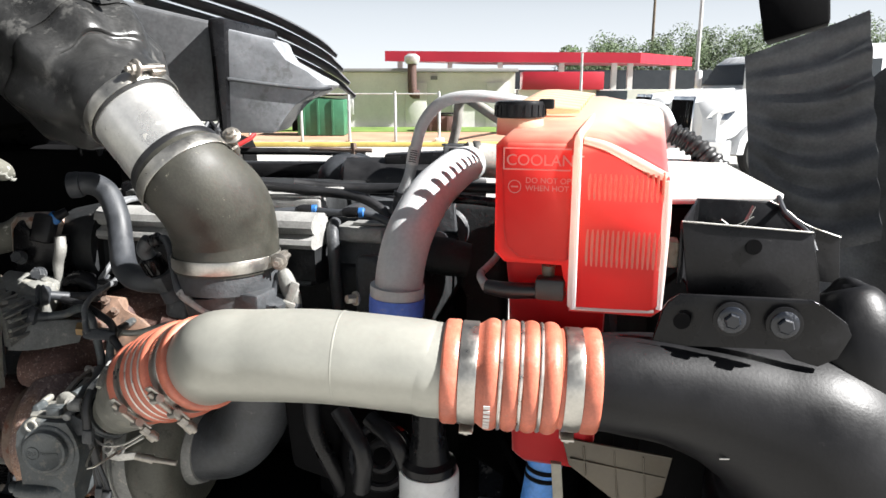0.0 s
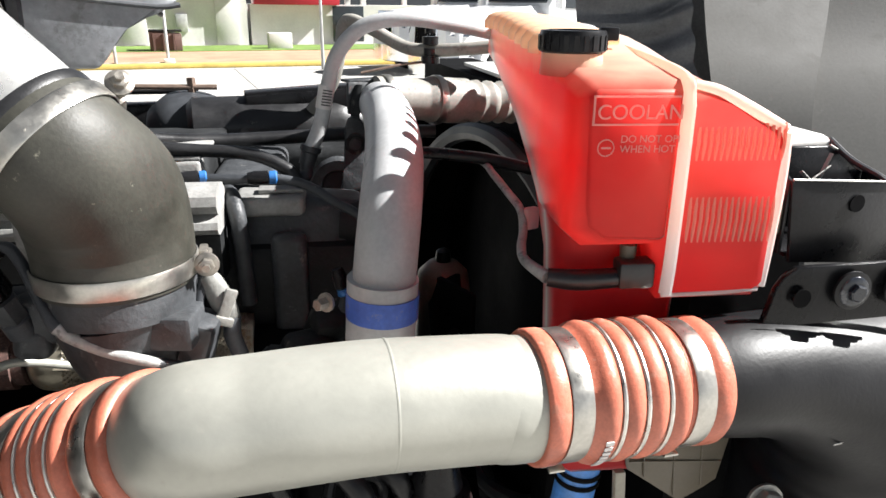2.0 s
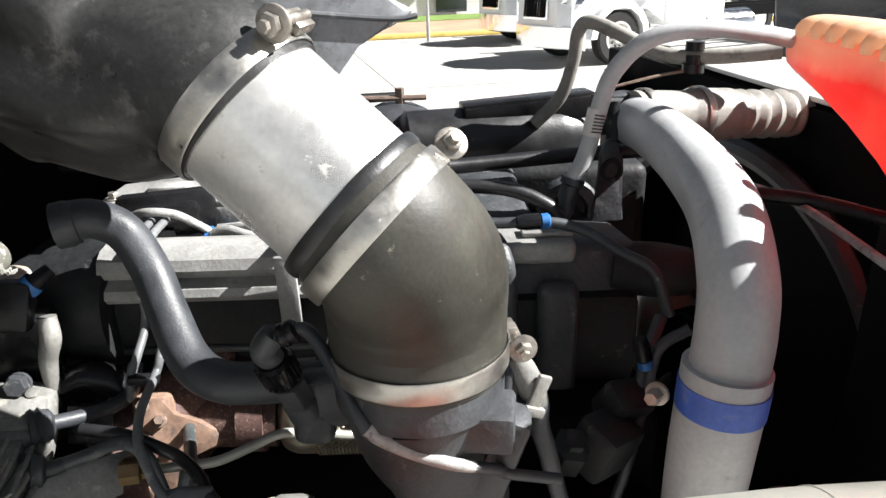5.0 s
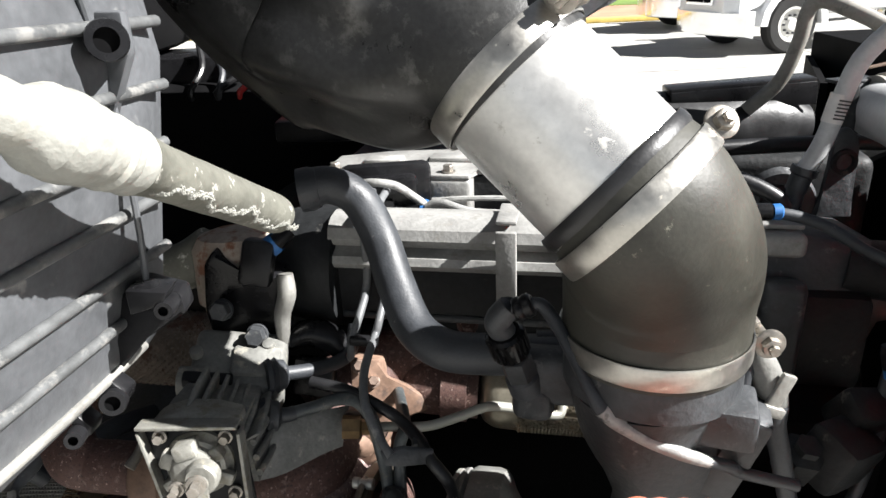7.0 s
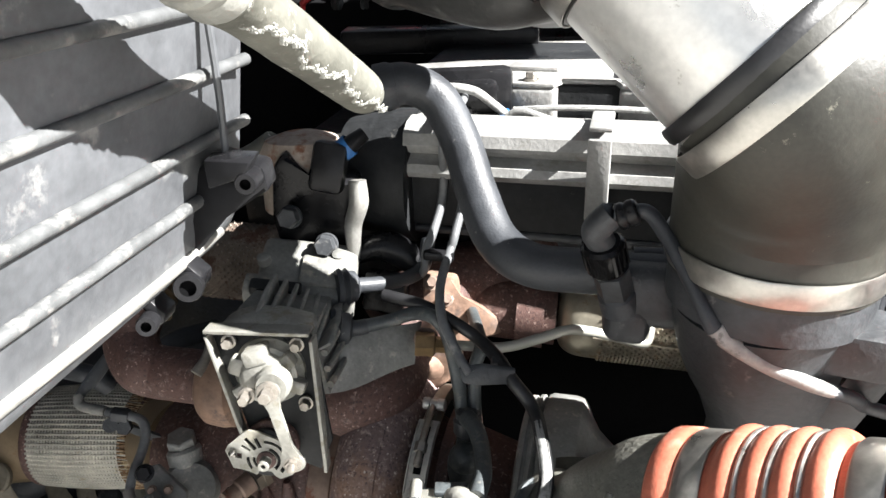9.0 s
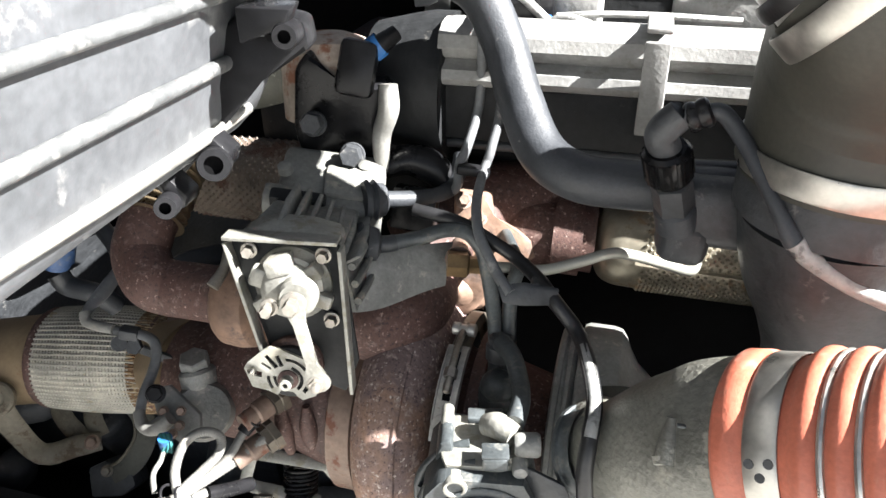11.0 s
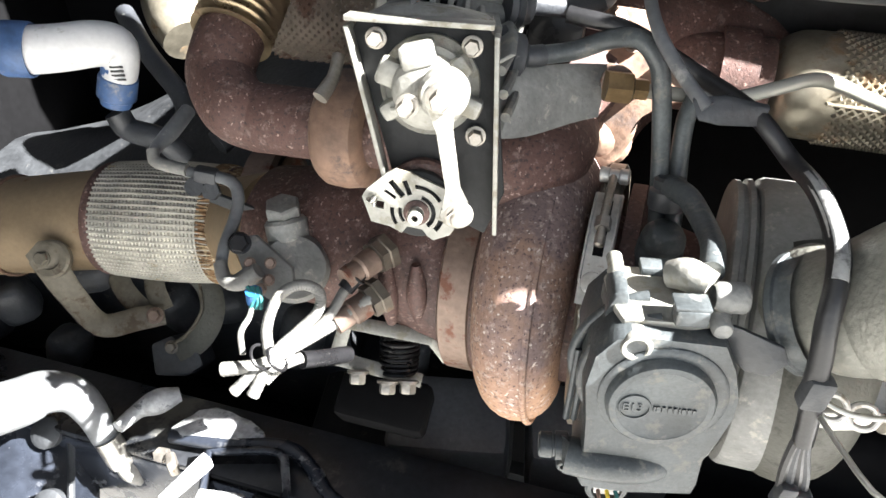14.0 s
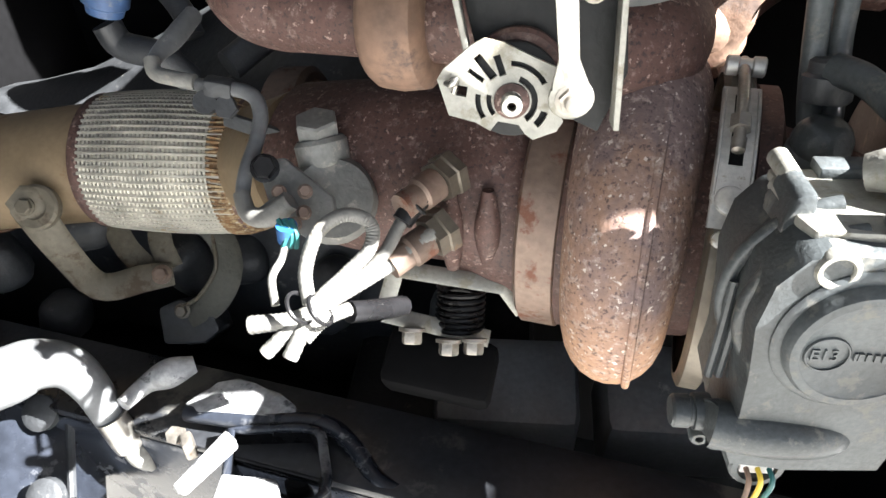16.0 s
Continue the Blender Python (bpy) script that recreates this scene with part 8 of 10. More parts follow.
bm = B()
rows_h = []
for k in range(9):
    f = k / 8
    a = lerp((-0.698, 1.080, 1.424), (-0.606, 1.146, 1.410), f) + V((0, 0, 0.004 * math.sin(3.1 * f)))
    b = lerp((-0.696, 1.056, 1.390), (-0.612, 1.112, 1.382), f) + V((0, -0.004 * math.sin(6 * f), -0.004 * math.sin(3.1 * f)))
    mid = lerp(a, b, 0.5) + V((0, -0.006, 0.006))
    rows_h.append([a, mid, b, b + V((0, 0.004, 0.002)), mid + V((0, 0.004, -0.001)), a + V((0, 0.003, -0.003))])
loft(bm, rows_h)
part("heat_plate", bm, M["sensor_grey"], egr, "bent grey heat plate")
# cable comb above the manifold
cb = thing("cable_bracket", "black stamped bracket carrying two cables", "bracket", (-0.584, 1.259, 1.426))
bm = B()
prism(bm, [(-0.601, 1.264, 1.435), (-0.570, 1.267, 1.436), (-0.562, 1.258, 1.421), (-0.598, 1.258, 1.425)], (0, 0.01, 0.004), 0.002)
part("plate", bm, M["cast_dark"], cb)
for a in (((-0.574, 1.339, 1.595), (-0.580, 1.217, 1.598), (-0.583, 1.227, 1.520), (-0.593, 1.199, 1.487), (-0.601, 1.187, 1.471), (-0.604, 1.183, 1.449), (-0.620, 1.205, 1.430), (-0.648, 1.194, 1.433)), ((-0.557, 1.339, 1.595), (-0.567, 1.217, 1.597), (-0.562, 1.229, 1.519), (-0.571, 1.198, 1.483), (-0.577, 1.186, 1.468), (-0.584, 1.130, 1.462), (-0.582, 1.090, 1.452), (-0.572, 1.066, 1.439), (-0.563, 1.048, 1.430), (-0.556, 1.040, 1.424))):
    bm = B()
    sweep(bm, a, 0.0046, 12, 6)
    part("cable", bm, M["plastic_dusty"], cb)
bm = B()
box(bm, (-0.588, 1.183, 1.467), (0.032, 0.013, 0.010), (0, 8, 0), 0.003)
part("cable_clip", bm, M["plastic"], cb)

# ---- exhaust: elbow, bellows, tan downpipe ----
xe = thing("egr_crossover", "rusty elbow with a bronze bellows joint", "pipe", (-0.95, 1.22, 1.28))
BL0, BL1 = V((-0.891, 1.279, 1.480)), V((-0.908, 1.172, 1.415))
bm = B()
n = 112
bd = (BL1 - BL0)
prof = [(bd.length * i / n, 0.0302 + 0.0034 * math.cos(i / n * 2 * math.pi * 14.0)) for i in range(n + 1)]
lathe(bm, BL0, bd, prof, 40)
part("bellows", bm, M["bellows"], xe, "bronze-coloured bellows", angle=70)
bm = B()
XH = V((-0.855, 1.119, 1.367))
sweep(bm, [BL1 - bd.normalized() * 0.004, BL1 + bd.normalized() * 0.012, (-0.912, 1.146, 1.391), (-0.896, 1.125, 1.375), XH - TA * 0.024, XH, XH + TA * 0.11], 0.0275, 32, 8)
part("elbow", bm, M["rust"], xe)
bm = B()
lathe(bm, XH + TA * 0.040, TA, [(0, 0.0272), (0.0, 0.034), (0.003, 0.041), (0.008, 0.0445), (0.022, 0.0455), (0.036, 0.043), (0.040, 0.037), (0.040, 0.0272)], 40, caps=False)
part("flange_clamp", bm, M["rust_orange"], xe, "orange-rusted band clamp")
# Rear pipe and its dimples take the shaded copy.
bm = B()
sweep(bm, [(-0.92, 1.36, 1.38), (-0.82, 1.33, 1.385), (-0.72, 1.30, 1.39)], 0.05, 28, 3)
wpp = part("wrapped_pipe", bm, M["wrap_shade"], xe, "dimpled heat-shielded pipe")
bm = B()
for i in range(40):
    for j in range(18):
        c = lerp((-0.92, 1.36, 1.38), (-0.72, 1.30, 1.39), i / 40)
        a = radians(-70 + j * 10 + (5 if i % 2 else 0))
        nrm = V((-0.28 * math.cos(a), -0.96 * math.cos(a), math.sin(a))).normalized()
        q = c + nrm * 0.0495
        u = V((0.96, -0.28, 0.04)).normalized()
        vs = [bm.verts.new(q + nrm * 0.0026)] + [bm.verts.new(q + 0.0028 * (math.cos(b) * u + math.sin(b) * u.cross(nrm))) for b in (0, 1.57, 3.14, 4.71)]
        for k in range(4):
            bm.faces.new((vs[0], vs[1 + k], vs[1 + (k + 1) % 4]))
tagged(part("dimple", bm, M["wrap_shade"], wpp), kind="stuff")
dp = thing("exhaust_pipe", "heat-tanned exhaust downpipe with a woven steel flex sleeve", "exhaust pipe", (-1.1, 1.22, 1.1))
X0, X1, X2, X3 = V((-0.885, 1.170, 1.226)), V((-0.965, 1.233, 1.185)), V((-1.104, 1.239, 1.182)), V((-1.348, 1.241, 1.148))
bm = B()
sweep(bm, [X0, lerp(X0, X1, 0.5), X1], [0.060, 0.055, 0.053], 36, 3)
sweep(bm, [X2, lerp(X2, X3, 0.5), X3], [0.056, 0.055, 0.055], 36, 3)
part("tube", bm, M["tan_pipe"], dp)
FD = X1 - X2
bm = B()
prof = [(0, 0.0575), (0.006, 0.060)]
for i in range(1, 12):
    prof.append((FD.length * (0.06 + 0.88 * i / 12), 0.0612 + 0.0034 * math.sin(math.pi * i / 12)))
prof += [(FD.length - 0.006, 0.060), (FD.length, 0.0575)]
lathe(bm, X2, FD, prof, 48)
sleeve = part("flex_sleeve", bm, M["weave"], dp, "woven bright steel flex sleeve")
fdn = FD.normalized()
fs = fdn.orthogonal().normalized()
fu = fdn.cross(fs)
bm = B()
for i in range(34):
    f = 0.03 + 0.94 * i / 33
    ring(bm, X2 + FD * f, fdn, 0.0612 + 0.0033 * math.sin(math.pi * f), 0, n=40, tube=0.0016)
for j in range(66):
    a = 2 * math.pi * j / 66
    nrm = fs * math.cos(a) + fu * math.sin(a)
    sweep(bm, [X2 + FD * f + nrm * (0.0617 + 0.0033 * math.sin(math.pi * f)) for f in (0.01, 0.25, 0.5, 0.75, 0.985)], 0.0018, 5, 2)
ob = part("weave_strand", bm, M["weave"], sleeve)
tagged(ob, kind="stuff")
for c, w in ((X2, 0.010), (X1, 0.012)):
    bm = B()
    ring(bm, c - fdn * 0.003, fdn, 0.0600, w, 0.003, 48)
    part("rust_ring", bm, M["rust"], dp, "rusty weld ring")
bm = B()
lathe(bm, V((-0.930, 1.258, 1.186)) - fdn * 0.018, fdn, [(0, 0.066), (0.003, 0.075), (0.006, 0.076), (0.032, 0.077), (0.036, 0.072), (0.036, 0.066)], 44, caps=False)
part("band_clamp", bm, M["rust_clamp"], dp)
rnd = random.Random(21)
bm = B()
lathe(bm, X1 - fdn * 0.018, fdn, [(0, 0.0622), (0.003, 0.0640), (0.014, 0.0636), (0.026, 0.0608), (0.034, 0.0580), (0.036, 0.0540)], 56, caps=False)
part("rust_fringe", bm, M["fringe"], dp, "rust-brown fringe of the flex sleeve")
bm = B()
for j in range(90):
    a = 2 * math.pi * j / 90
    nrm = fs * math.cos(a) + fu * math.sin(a)
    tang = fdn.cross(nrm)
    q = X1 - fdn * 0.012
    sweep(bm, [q - fdn * 0.006 + nrm * 0.0644, q + fdn * 0.006 + nrm * 0.0638 + tang * rnd.uniform(-0.002, 0.002), q + fdn * rnd.uniform(0.010, 0.022) + nrm * 0.0600 + tang * rnd.uniform(-0.003, 0.003)], 0.0014, 5, 2)
tagged(part("frayed_wire", bm, M["fringe"], sleeve, "rust-brown frayed wire ends"), kind="stuff")
bm = B()
ring(bm, lerp(X2, X3, 0.52), fdn, 0.0558, 0.004, 0.003, 44)
part("weld_ring", bm, M["rust_orange"], dp)
bm = B()
a0, a1, a2, a3 = V((-1.149, 1.163, 1.180)), V((-1.134, 1.159, 1.138)), V((-1.121, 1.170, 1.084)), V((-1.063, 1.202, 1.076))
sweep(bm, [a0 + V((-0.01, 0, 0.012)), a0, a1, a2, lerp(a2, a3, 0.6), a3], [0.010, 0.016, 0.0145, 0.0135, 0.0135, 0.012], 12, 6, flat=0.25, ref=(0.2, -0.7, 0.6))
lathe(bm, a0 + V((0.004, 0.004, -0.004)), (0.1, -0.8, 0.6), [(-0.004, 0.020), (0.004, 0.0205), (0.006, 0.018), (0.006, 0.011), (0.002, 0.011)], 30)
strap = part("support_arm", bm, M["arm_dirty"], dp, "dirty brown steel support arm")
bm = B()
bolt(bm, lerp(a2, a3, 0.86) + V((0.001, -0.003, 0.003)), (0.15, -0.7, 0.65), 0.007, 0.007, 1.4)
part("end_bolt", bm, M["rust_clamp"], strap)
bm = B()
bolt(bm, a0 + V((0, -0.004, 0.002)), (0.1, -0.8, 0.6), 0.007, 0.005, 1.2)
part("bolt", bm, M["arm_dirty"], strap)

# curved hanger under the downpipe and its foot on the gearbox
hg = thing("pipe_hanger", "dirty grey curved strap hanger under the exhaust pipe", "bracket", (-1.05, 1.18, 1.03))
FACE = V((0.10, -0.80, 0.60))
bm = B()
sweep(bm, [(-1.066, 1.262, 1.128), (-1.040, 1.238, 1.122), (-1.015, 1.226, 1.098), (-1.010, 1.208, 1.073), (-1.024, 1.189, 1.050), (-1.048, 1.178, 1.040)], [0.011, 0.012, 0.0135, 0.0145, 0.0145, 0.013], 14, 7, flat=0.22, ref=FACE + V((0.35, 0, 0.1)))
hoop = part("curved_strap", bm, M["scroll_olive"], hg)
bm = B()
sweep(bm, [(-1.030, 1.240, 1.118), (-1.020, 1.214, 1.094), (-1.020, 1.203, 1.079), (-1.034, 1.186, 1.061), (-1.050, 1.178, 1.053)], 0.0022, 8, 6)
part("rolled_edge", bm, M["arm_dirty"], hoop)
bm = B()
prism(bm, [(-1.078, 1.180, 1.048), (-1.056, 1.188, 1.056), (-1.022, 1.181, 1.042), (-1.016, 1.172, 1.028), (-1.034, 1.164, 1.016), (-1.072, 1.160, 1.018)], (-0.010, 0.050, -0.040), 0.004)
foot = part("foot", bm, M["cast"], hg, "dark cast foot")
bm = B()
sweep(bm, [(-1.055, 1.205, 1.005), (-1.085, 1.250, 0.955), (-1.137, 1.316, 0.892)], [0.022, 0.020, 0.026], 14, 3)
part("leg", bm, M["cast"], hg)
bm = B()
bolt(bm, (-1.050, 1.176, 1.050), FACE, 0.006, 0.006, 1.3)
part("bolt", bm, M["clamp_tan"], foot)
for pts, w in ((((-1.131, 1.235, 1.126), (-1.112, 1.216, 1.095), (-1.086, 1.203, 1.074)), 0.0125), (((-1.080, 1.242, 1.124), (-1.078, 1.222, 1.100), (-1.066, 1.207, 1.078)), 0.012)):
    bm = B()
    sweep(bm, pts, w, 12, 5, flat=0.22, ref=FACE)
    part("strap", bm, M["arm_dirty"], hg)

# ---- sensors, wires and brackets round the outlet ----
ps = thing("pressure_sensor", "grey round sensor body with a black nut", "sensor", (-0.86, 1.1, 1.22))
bm = B()
lathe(bm, V((-0.848, 1.069, 1.259)), (0.25, -0.75, 0.6), [(-0.03, 0.030), (-0.008, 0.030), (0.0, 0.026), (0.002, 0.0)], 26)
lathe(bm, (-0.854, 1.088, 1.250), V((-0.862, 1.103, 1.289)) - V((-0.854, 1.088, 1.250)), [(0, 0.0165), (0.020, 0.0165), (0.022, 0.0180), (0.036, 0.0180), (0.039, 0.0155)], 26)
part("body", bm, M["sensor_grey"], ps)
bm = B()
prism(bm, [(-0.898, 1.074, 1.282), (-0.880, 1.078, 1.284), (-0.844, 1.054, 1.270), (-0.840, 1.040, 1.260), (-0.856, 1.032, 1.252), (-0.881, 1.046, 1.258)], (0.0, 0.006, -0.004), 0.001)
part("flange", bm, M["sensor_grey"], ps)
bm = B()
lathe(bm, V((-0.862, 1.103, 1.289)), (0, -0.1, 1), [(-0.006, 0.0150), (0.010, 0.0150), (0.0115, 0.0135)], 6)
part("nut", bm, M["sensor_grey"], ps)
for q in ((-0.861, 1.054, 1.274), (-0.861, 1.045, 1.264), (-0.878, 1.054, 1.273), (-0.866, 1.038, 1.260)):
    bm = B()
    bolt(bm, q, (0.25, -0.75, 0.6), 0.004, 0.005, 1.2)
    part("bolt", bm, M["rust_clamp"], ps)
bm = B()
bolt(bm, (-0.890, 1.069, 1.281), (0.25, -0.75, 0.6), 0.0078, 0.010, 1.2)
part("bolt", bm, M["plastic"], ps)
wl_ = thing("sensor_tube", "black sensor tube bent in a loop, its white lengths toned for sun", "pipe", (-0.980, 1.138, 1.321))
bm = B()
sweep(bm, [(-0.974, 1.199, 1.335), (-0.979, 1.168, 1.328), (-0.985, 1.145, 1.322), (-0.979, 1.134, 1.316), (-0.949, 1.128, 1.311), (-0.912, 1.119, 1.310), (-0.901, 1.108, 1.302), (-0.901, 1.092, 1.289), (-0.904, 1.070, 1.277), (-0.903, 1.054, 1.264), (-0.892, 1.045, 1.259), (-0.874, 1.049, 1.269)], [0.0070, 0.0074, 0.0050, 0.0046, 0.0048, 0.0052, 0.0052, 0.0052, 0.0050, 0.0050, 0.0060, 0.0064], 12, 7)
part("tube", bm, M["plastic_dusty"], wl_)
# White lengths hold the sunlight on the tube in their colour.
bm = B()
sweep(bm, [(-0.984, 1.139, 1.325), (-0.980, 1.132, 1.318), (-0.967, 1.128, 1.316), (-0.950, 1.126, 1.314)], 0.0054, 12, 5)
part("lit_end", bm, M["white_wire"], wl_, "white length toned for sun")
bm = B()
sweep(bm, [(-0.904, 1.056, 1.270), (-0.897, 1.045, 1.262), (-0.883, 1.041, 1.263), (-0.868, 1.045, 1.273)], [0.0054, 0.0060, 0.0068, 0.0068], 12, 5)
part("lit_end", bm, M["white_wire"], wl_, "white length toned for sun")
bm = B()
box(bm, (-0.932, 1.122, 1.312), (0.020, 0.013, 0.013), (0, 10, 0), 0.003)
lathe(bm, (-0.942, 1.117, 1.303), (0.2, -0.8, 0.5), [(-0.006, 0.008), (0.004, 0.008)], 14)
lathe(bm, (-0.928, 1.116, 1.300), (0.2, -0.8, 0.5), [(-0.006, 0.008), (0.004, 0.008)], 6)
box(bm, (-0.915, 1.135, 1.273), (0.06, 0.004, 0.012), (0, 10, -15), 0.001)
part("clip", bm, M["cast"], wl_)

def exhaust_sensor(p, way, label):
    w = V(way).normalized()
    t = thing("exhaust_sensor", label, "sensor", p)
    bm = B()
    lathe(bm, V(p), w, [(-0.004, 0.016), (0.003, 0.016), (0.004, 0.0145), (0.011, 0.0145)], 6)
    part("hex_nut", bm, M["clamp_tan"], t, "bronzed hex nut")
    bm = B()
    lathe(bm, V(p) + w * 0.012, w, [(0, 0.011), (0.014, 0.011), (0.016, 0.009), (0.030, 0.009)], 16)
    part("sleeve", bm, M["rust_clamp"], t)
    return t
exhaust_sensor((-0.772, 1.073, 1.277), (-0.6, -0.75, -0.1), "bronzed exhaust sensor with a black and white lead")
exhaust_sensor((-0.775, 1.052, 1.249), (-0.7, -0.65, -0.2), "second exhaust sensor with a white corrugated lead")
wires = thing("sensor_wires", "bundle of white corrugated wires tied with black ties", "cable", (-0.856, 0.985, 1.230))
S = ([(-0.787, 1.056, 1.273), (-0.799, 1.040, 1.262), (-0.809, 1.023, 1.249), (-0.827, 1.006, 1.238), (-0.848, 0.988, 1.234), (-0.874, 0.972, 1.213)],
     [(-0.779, 1.042, 1.254), (-0.798, 1.028, 1.245), (-0.817, 1.014, 1.239), (-0.838, 0.996, 1.235), (-0.856, 0.985, 1.230), (-0.884, 0.982, 1.226)],
     [(-0.848, 0.990, 1.237), (-0.851, 1.002, 1.253), (-0.844, 1.016, 1.271), (-0.829, 1.024, 1.278), (-0.815, 1.026, 1.271), (-0.815, 1.017, 1.259), (-0.830, 1.006, 1.246), (-0.844, 0.991, 1.237), (-0.858, 0.968, 1.214)],
     [(-0.828, 1.002, 1.224), (-0.841, 0.989, 1.226), (-0.851, 0.978, 1.221)],
     [(-0.868, 0.988, 1.237), (-0.872, 1.001, 1.247), (-0.868, 1.013, 1.253), (-0.867, 1.024, 1.260)])
for i, p in enumerate(S):
    bm = B()
    r0 = (0.0042, 0.0050, 0.0043, 0.0044, 0.0025)[i]
    path = catmull(p, 16)
    m = len(path)
    sweep(bm, [q for q in path], [(r0 + (0.0002 * (1 if j % 2 else -1) if i < 4 else 0)) * (1.12 - 0.12 * min(1.0, (m - 1 - j) * 0.06)) for j in range(m)], 12, 1)
    part("wire", bm, M["white_wire"], wires)
bm = B()
sweep(bm, [(-0.785, 1.054, 1.276), (-0.792, 1.046, 1.270), (-0.798, 1.038, 1.264)], [0.0078, 0.0072, 0.0066], 14, 4)
part("lead_sleeve", bm, M["plastic"], wires, "black lead sleeve")
for q, d in (((-0.852, 0.985, 1.239), (0.6, 0, 0.5)), ((-0.841, 0.987, 1.236), (0.7, 0.1, 0.5)), ((-0.792, 1.048, 1.272), (0.6, 0.4, 0.5))):
    bm = B()
    ring(bm, q, d, 0.0098, 0, n=20, tube=0.0013)
    part("cable_tie", bm, M["plastic"], wires)
bm = B()
lathe(bm, (-0.866, 1.024, 1.264), (0.1, -0.1, 1), [(-0.006, 0.0065), (0.006, 0.0065)], 12)
part("tape_band", bm, M["blue_tape"], wires)
bm = B()
for k in range(3):
    sweep(bm, [V((-0.871, 1.026, 1.268)) + V((0.004 * k, 0, 0.004)), V((-0.865, 1.020, 1.266)) + V((0.003 * k, 0, 0)), V((-0.868, 1.018, 1.257)) + V((0.004 * k, 0, 0))], 0.0018, 6, 4)
part("teal_wire", bm, M["teal"], wires)
bm = B()
sweep(bm, [(-0.829, 1.004, 1.219), (-0.813, 1.022, 1.206), (-0.802, 1.039, 1.194)], 0.007, 10, 3)
part("stub", bm, M["plastic"], wires)
# wastegate spring bracket
sb = thing("spring_bracket", "pale stamped bracket round a black spring", "bracket", (-0.776, 1.074, 1.135))
Q = [V((-0.814, 1.084, 1.189)), V((-0.735, 1.076, 1.183)), V((-0.721, 1.074, 1.161)), V((-0.745, 1.067, 1.138)), V((-0.824, 1.071, 1.156))]
for a, b, nm in ((0, 1, "top_strip"), (4, 3, "bottom_strip"), (0, 4, "side_strip"), (1, 2, "end_strip")):
    bm = B()
    sweep(bm, [Q[a], lerp(Q[a], Q[b], 0.5), Q[b]], 0.0065, 8, 2, flat=0.22, ref=(0, -0.6, 0.8))
    part(nm, bm, M["act_white"], sb)
bm = B()
sp0, sp1 = V((-0.767, 1.092, 1.167)), V((-0.768, 1.077, 1.139))
sd = (sp1 - sp0).normalized()
s1 = sd.orthogonal().normalized()
sweep(bm, [sp0 + (sp1 - sp0) * (i / 112) + 0.017 * (math.cos(i * math.pi / 8) * s1 + math.sin(i * math.pi / 8) * sd.cross(s1)) for i in range(113)], 0.0021, 8, 1)
part("spring", bm, M["plastic"], sb, "black coil spring")
for q in ((-0.801, 1.059, 1.154), (-0.774, 1.057, 1.146), (-0.756, 1.059, 1.146)):
    bm = B()
    bolt(bm, q, (0, -0.6, -0.7), 0.0075, 0.010, 1.3)
    part("bolt", bm, M["zinc"], sb)
bm = B()
box(bm, (-0.785, 1.085, 1.085), (0.09, 0.05, 0.04), (30, 5, -8), 0.008)
part("support", bm, M["dark"], sb)

# ---- left side: blue-capped pipe and far fittings ----
wp = thing("heater_pipe", "heater pipe, sunlit white in its colour, with a blue threaded cap", "pipe", (-1.039, 1.200, 1.376))
bm = B()
sweep(bm, [(-1.164, 1.173, 1.406), (-1.110, 1.183, 1.395), (-1.081, 1.196, 1.392), (-1.056, 1.215, 1.390), (-1.042, 1.224, 1.384), (-1.043, 1.224, 1.366), (-1.047, 1.221, 1.354)], [0.0215, 0.0212, 0.021, 0.0205, 0.019, 0.0165, 0.0155], 24, 6)
part("pipe", bm, M["pale_pipe"], wp)
bm = B()
ring(bm, (-1.108, 1.183, 1.395), (0.9, 0.2, -0.1), 0.0222, 0.024, 0.002, 30)
part("hose_band", bm, M["blue_cap"], wp, "dull blue hose end")
bm = B()
for i in range(4):
    box(bm, V((-1.038, 1.208, 1.371)) + V((0.0, 0, -0.004 * i)), (0.012, 0.001, 0.0018), (20, 0, 5))
part("print_bars", bm, M["ink"], wp)
ts2 = thing("pipe_cover", "beige dusty pipe sleeve behind the bellows", "pipe", (-1.100, 1.459, 1.334))
bm = B()
sweep(bm, [(-1.127, 1.515, 1.366), (-1.118, 1.498, 1.358), (-1.096, 1.461, 1.337), (-1.073, 1.431, 1.317)], [0.012, 0.033, 0.036, 0.030], 22, 5)
part("sleeve", bm, M["wrap"], ts2)
bm = B()
lathe(bm, V((-1.047, 1.223, 1.357)), V((-1.060, 1.219, 1.318)) - V((-1.047, 1.223, 1.357)), [(-0.012, 0.016), (0.0, 0.016), (0.002, 0.018), (0.022, 0.018), (0.024, 0.015), (0.03, 0.014)], 20)
part("threaded_cap", bm, M["blue_cap"], wp, "dull blue cap")
bm = B()
sweep(bm, [(-1.059, 1.221, 1.320), (-1.051, 1.221, 1.302), (-1.019, 1.218, 1.294), (-1.004, 1.227, 1.270)], 0.012, 14, 5)
part("drain_hose", bm, M["hose"], wp)
for i, (pts, r) in enumerate((([(-1.133, 1.410, 1.357), (-1.088, 1.358, 1.328), (-1.043, 1.319, 1.301), (-1.029, 1.304, 1.278)], 0.011),
                              ([(-0.987, 1.270, 1.264), (-0.955, 1.310, 1.278), (-0.913, 1.358, 1.268)], 0.014))):
    bm = B()
    sweep(bm, pts, r, 12, 5)
    solo("engine_hose", bm, M["hose"], ("grey hose running down behind the downpipe", "black hose behind the downpipe clamp")[i], "hose")
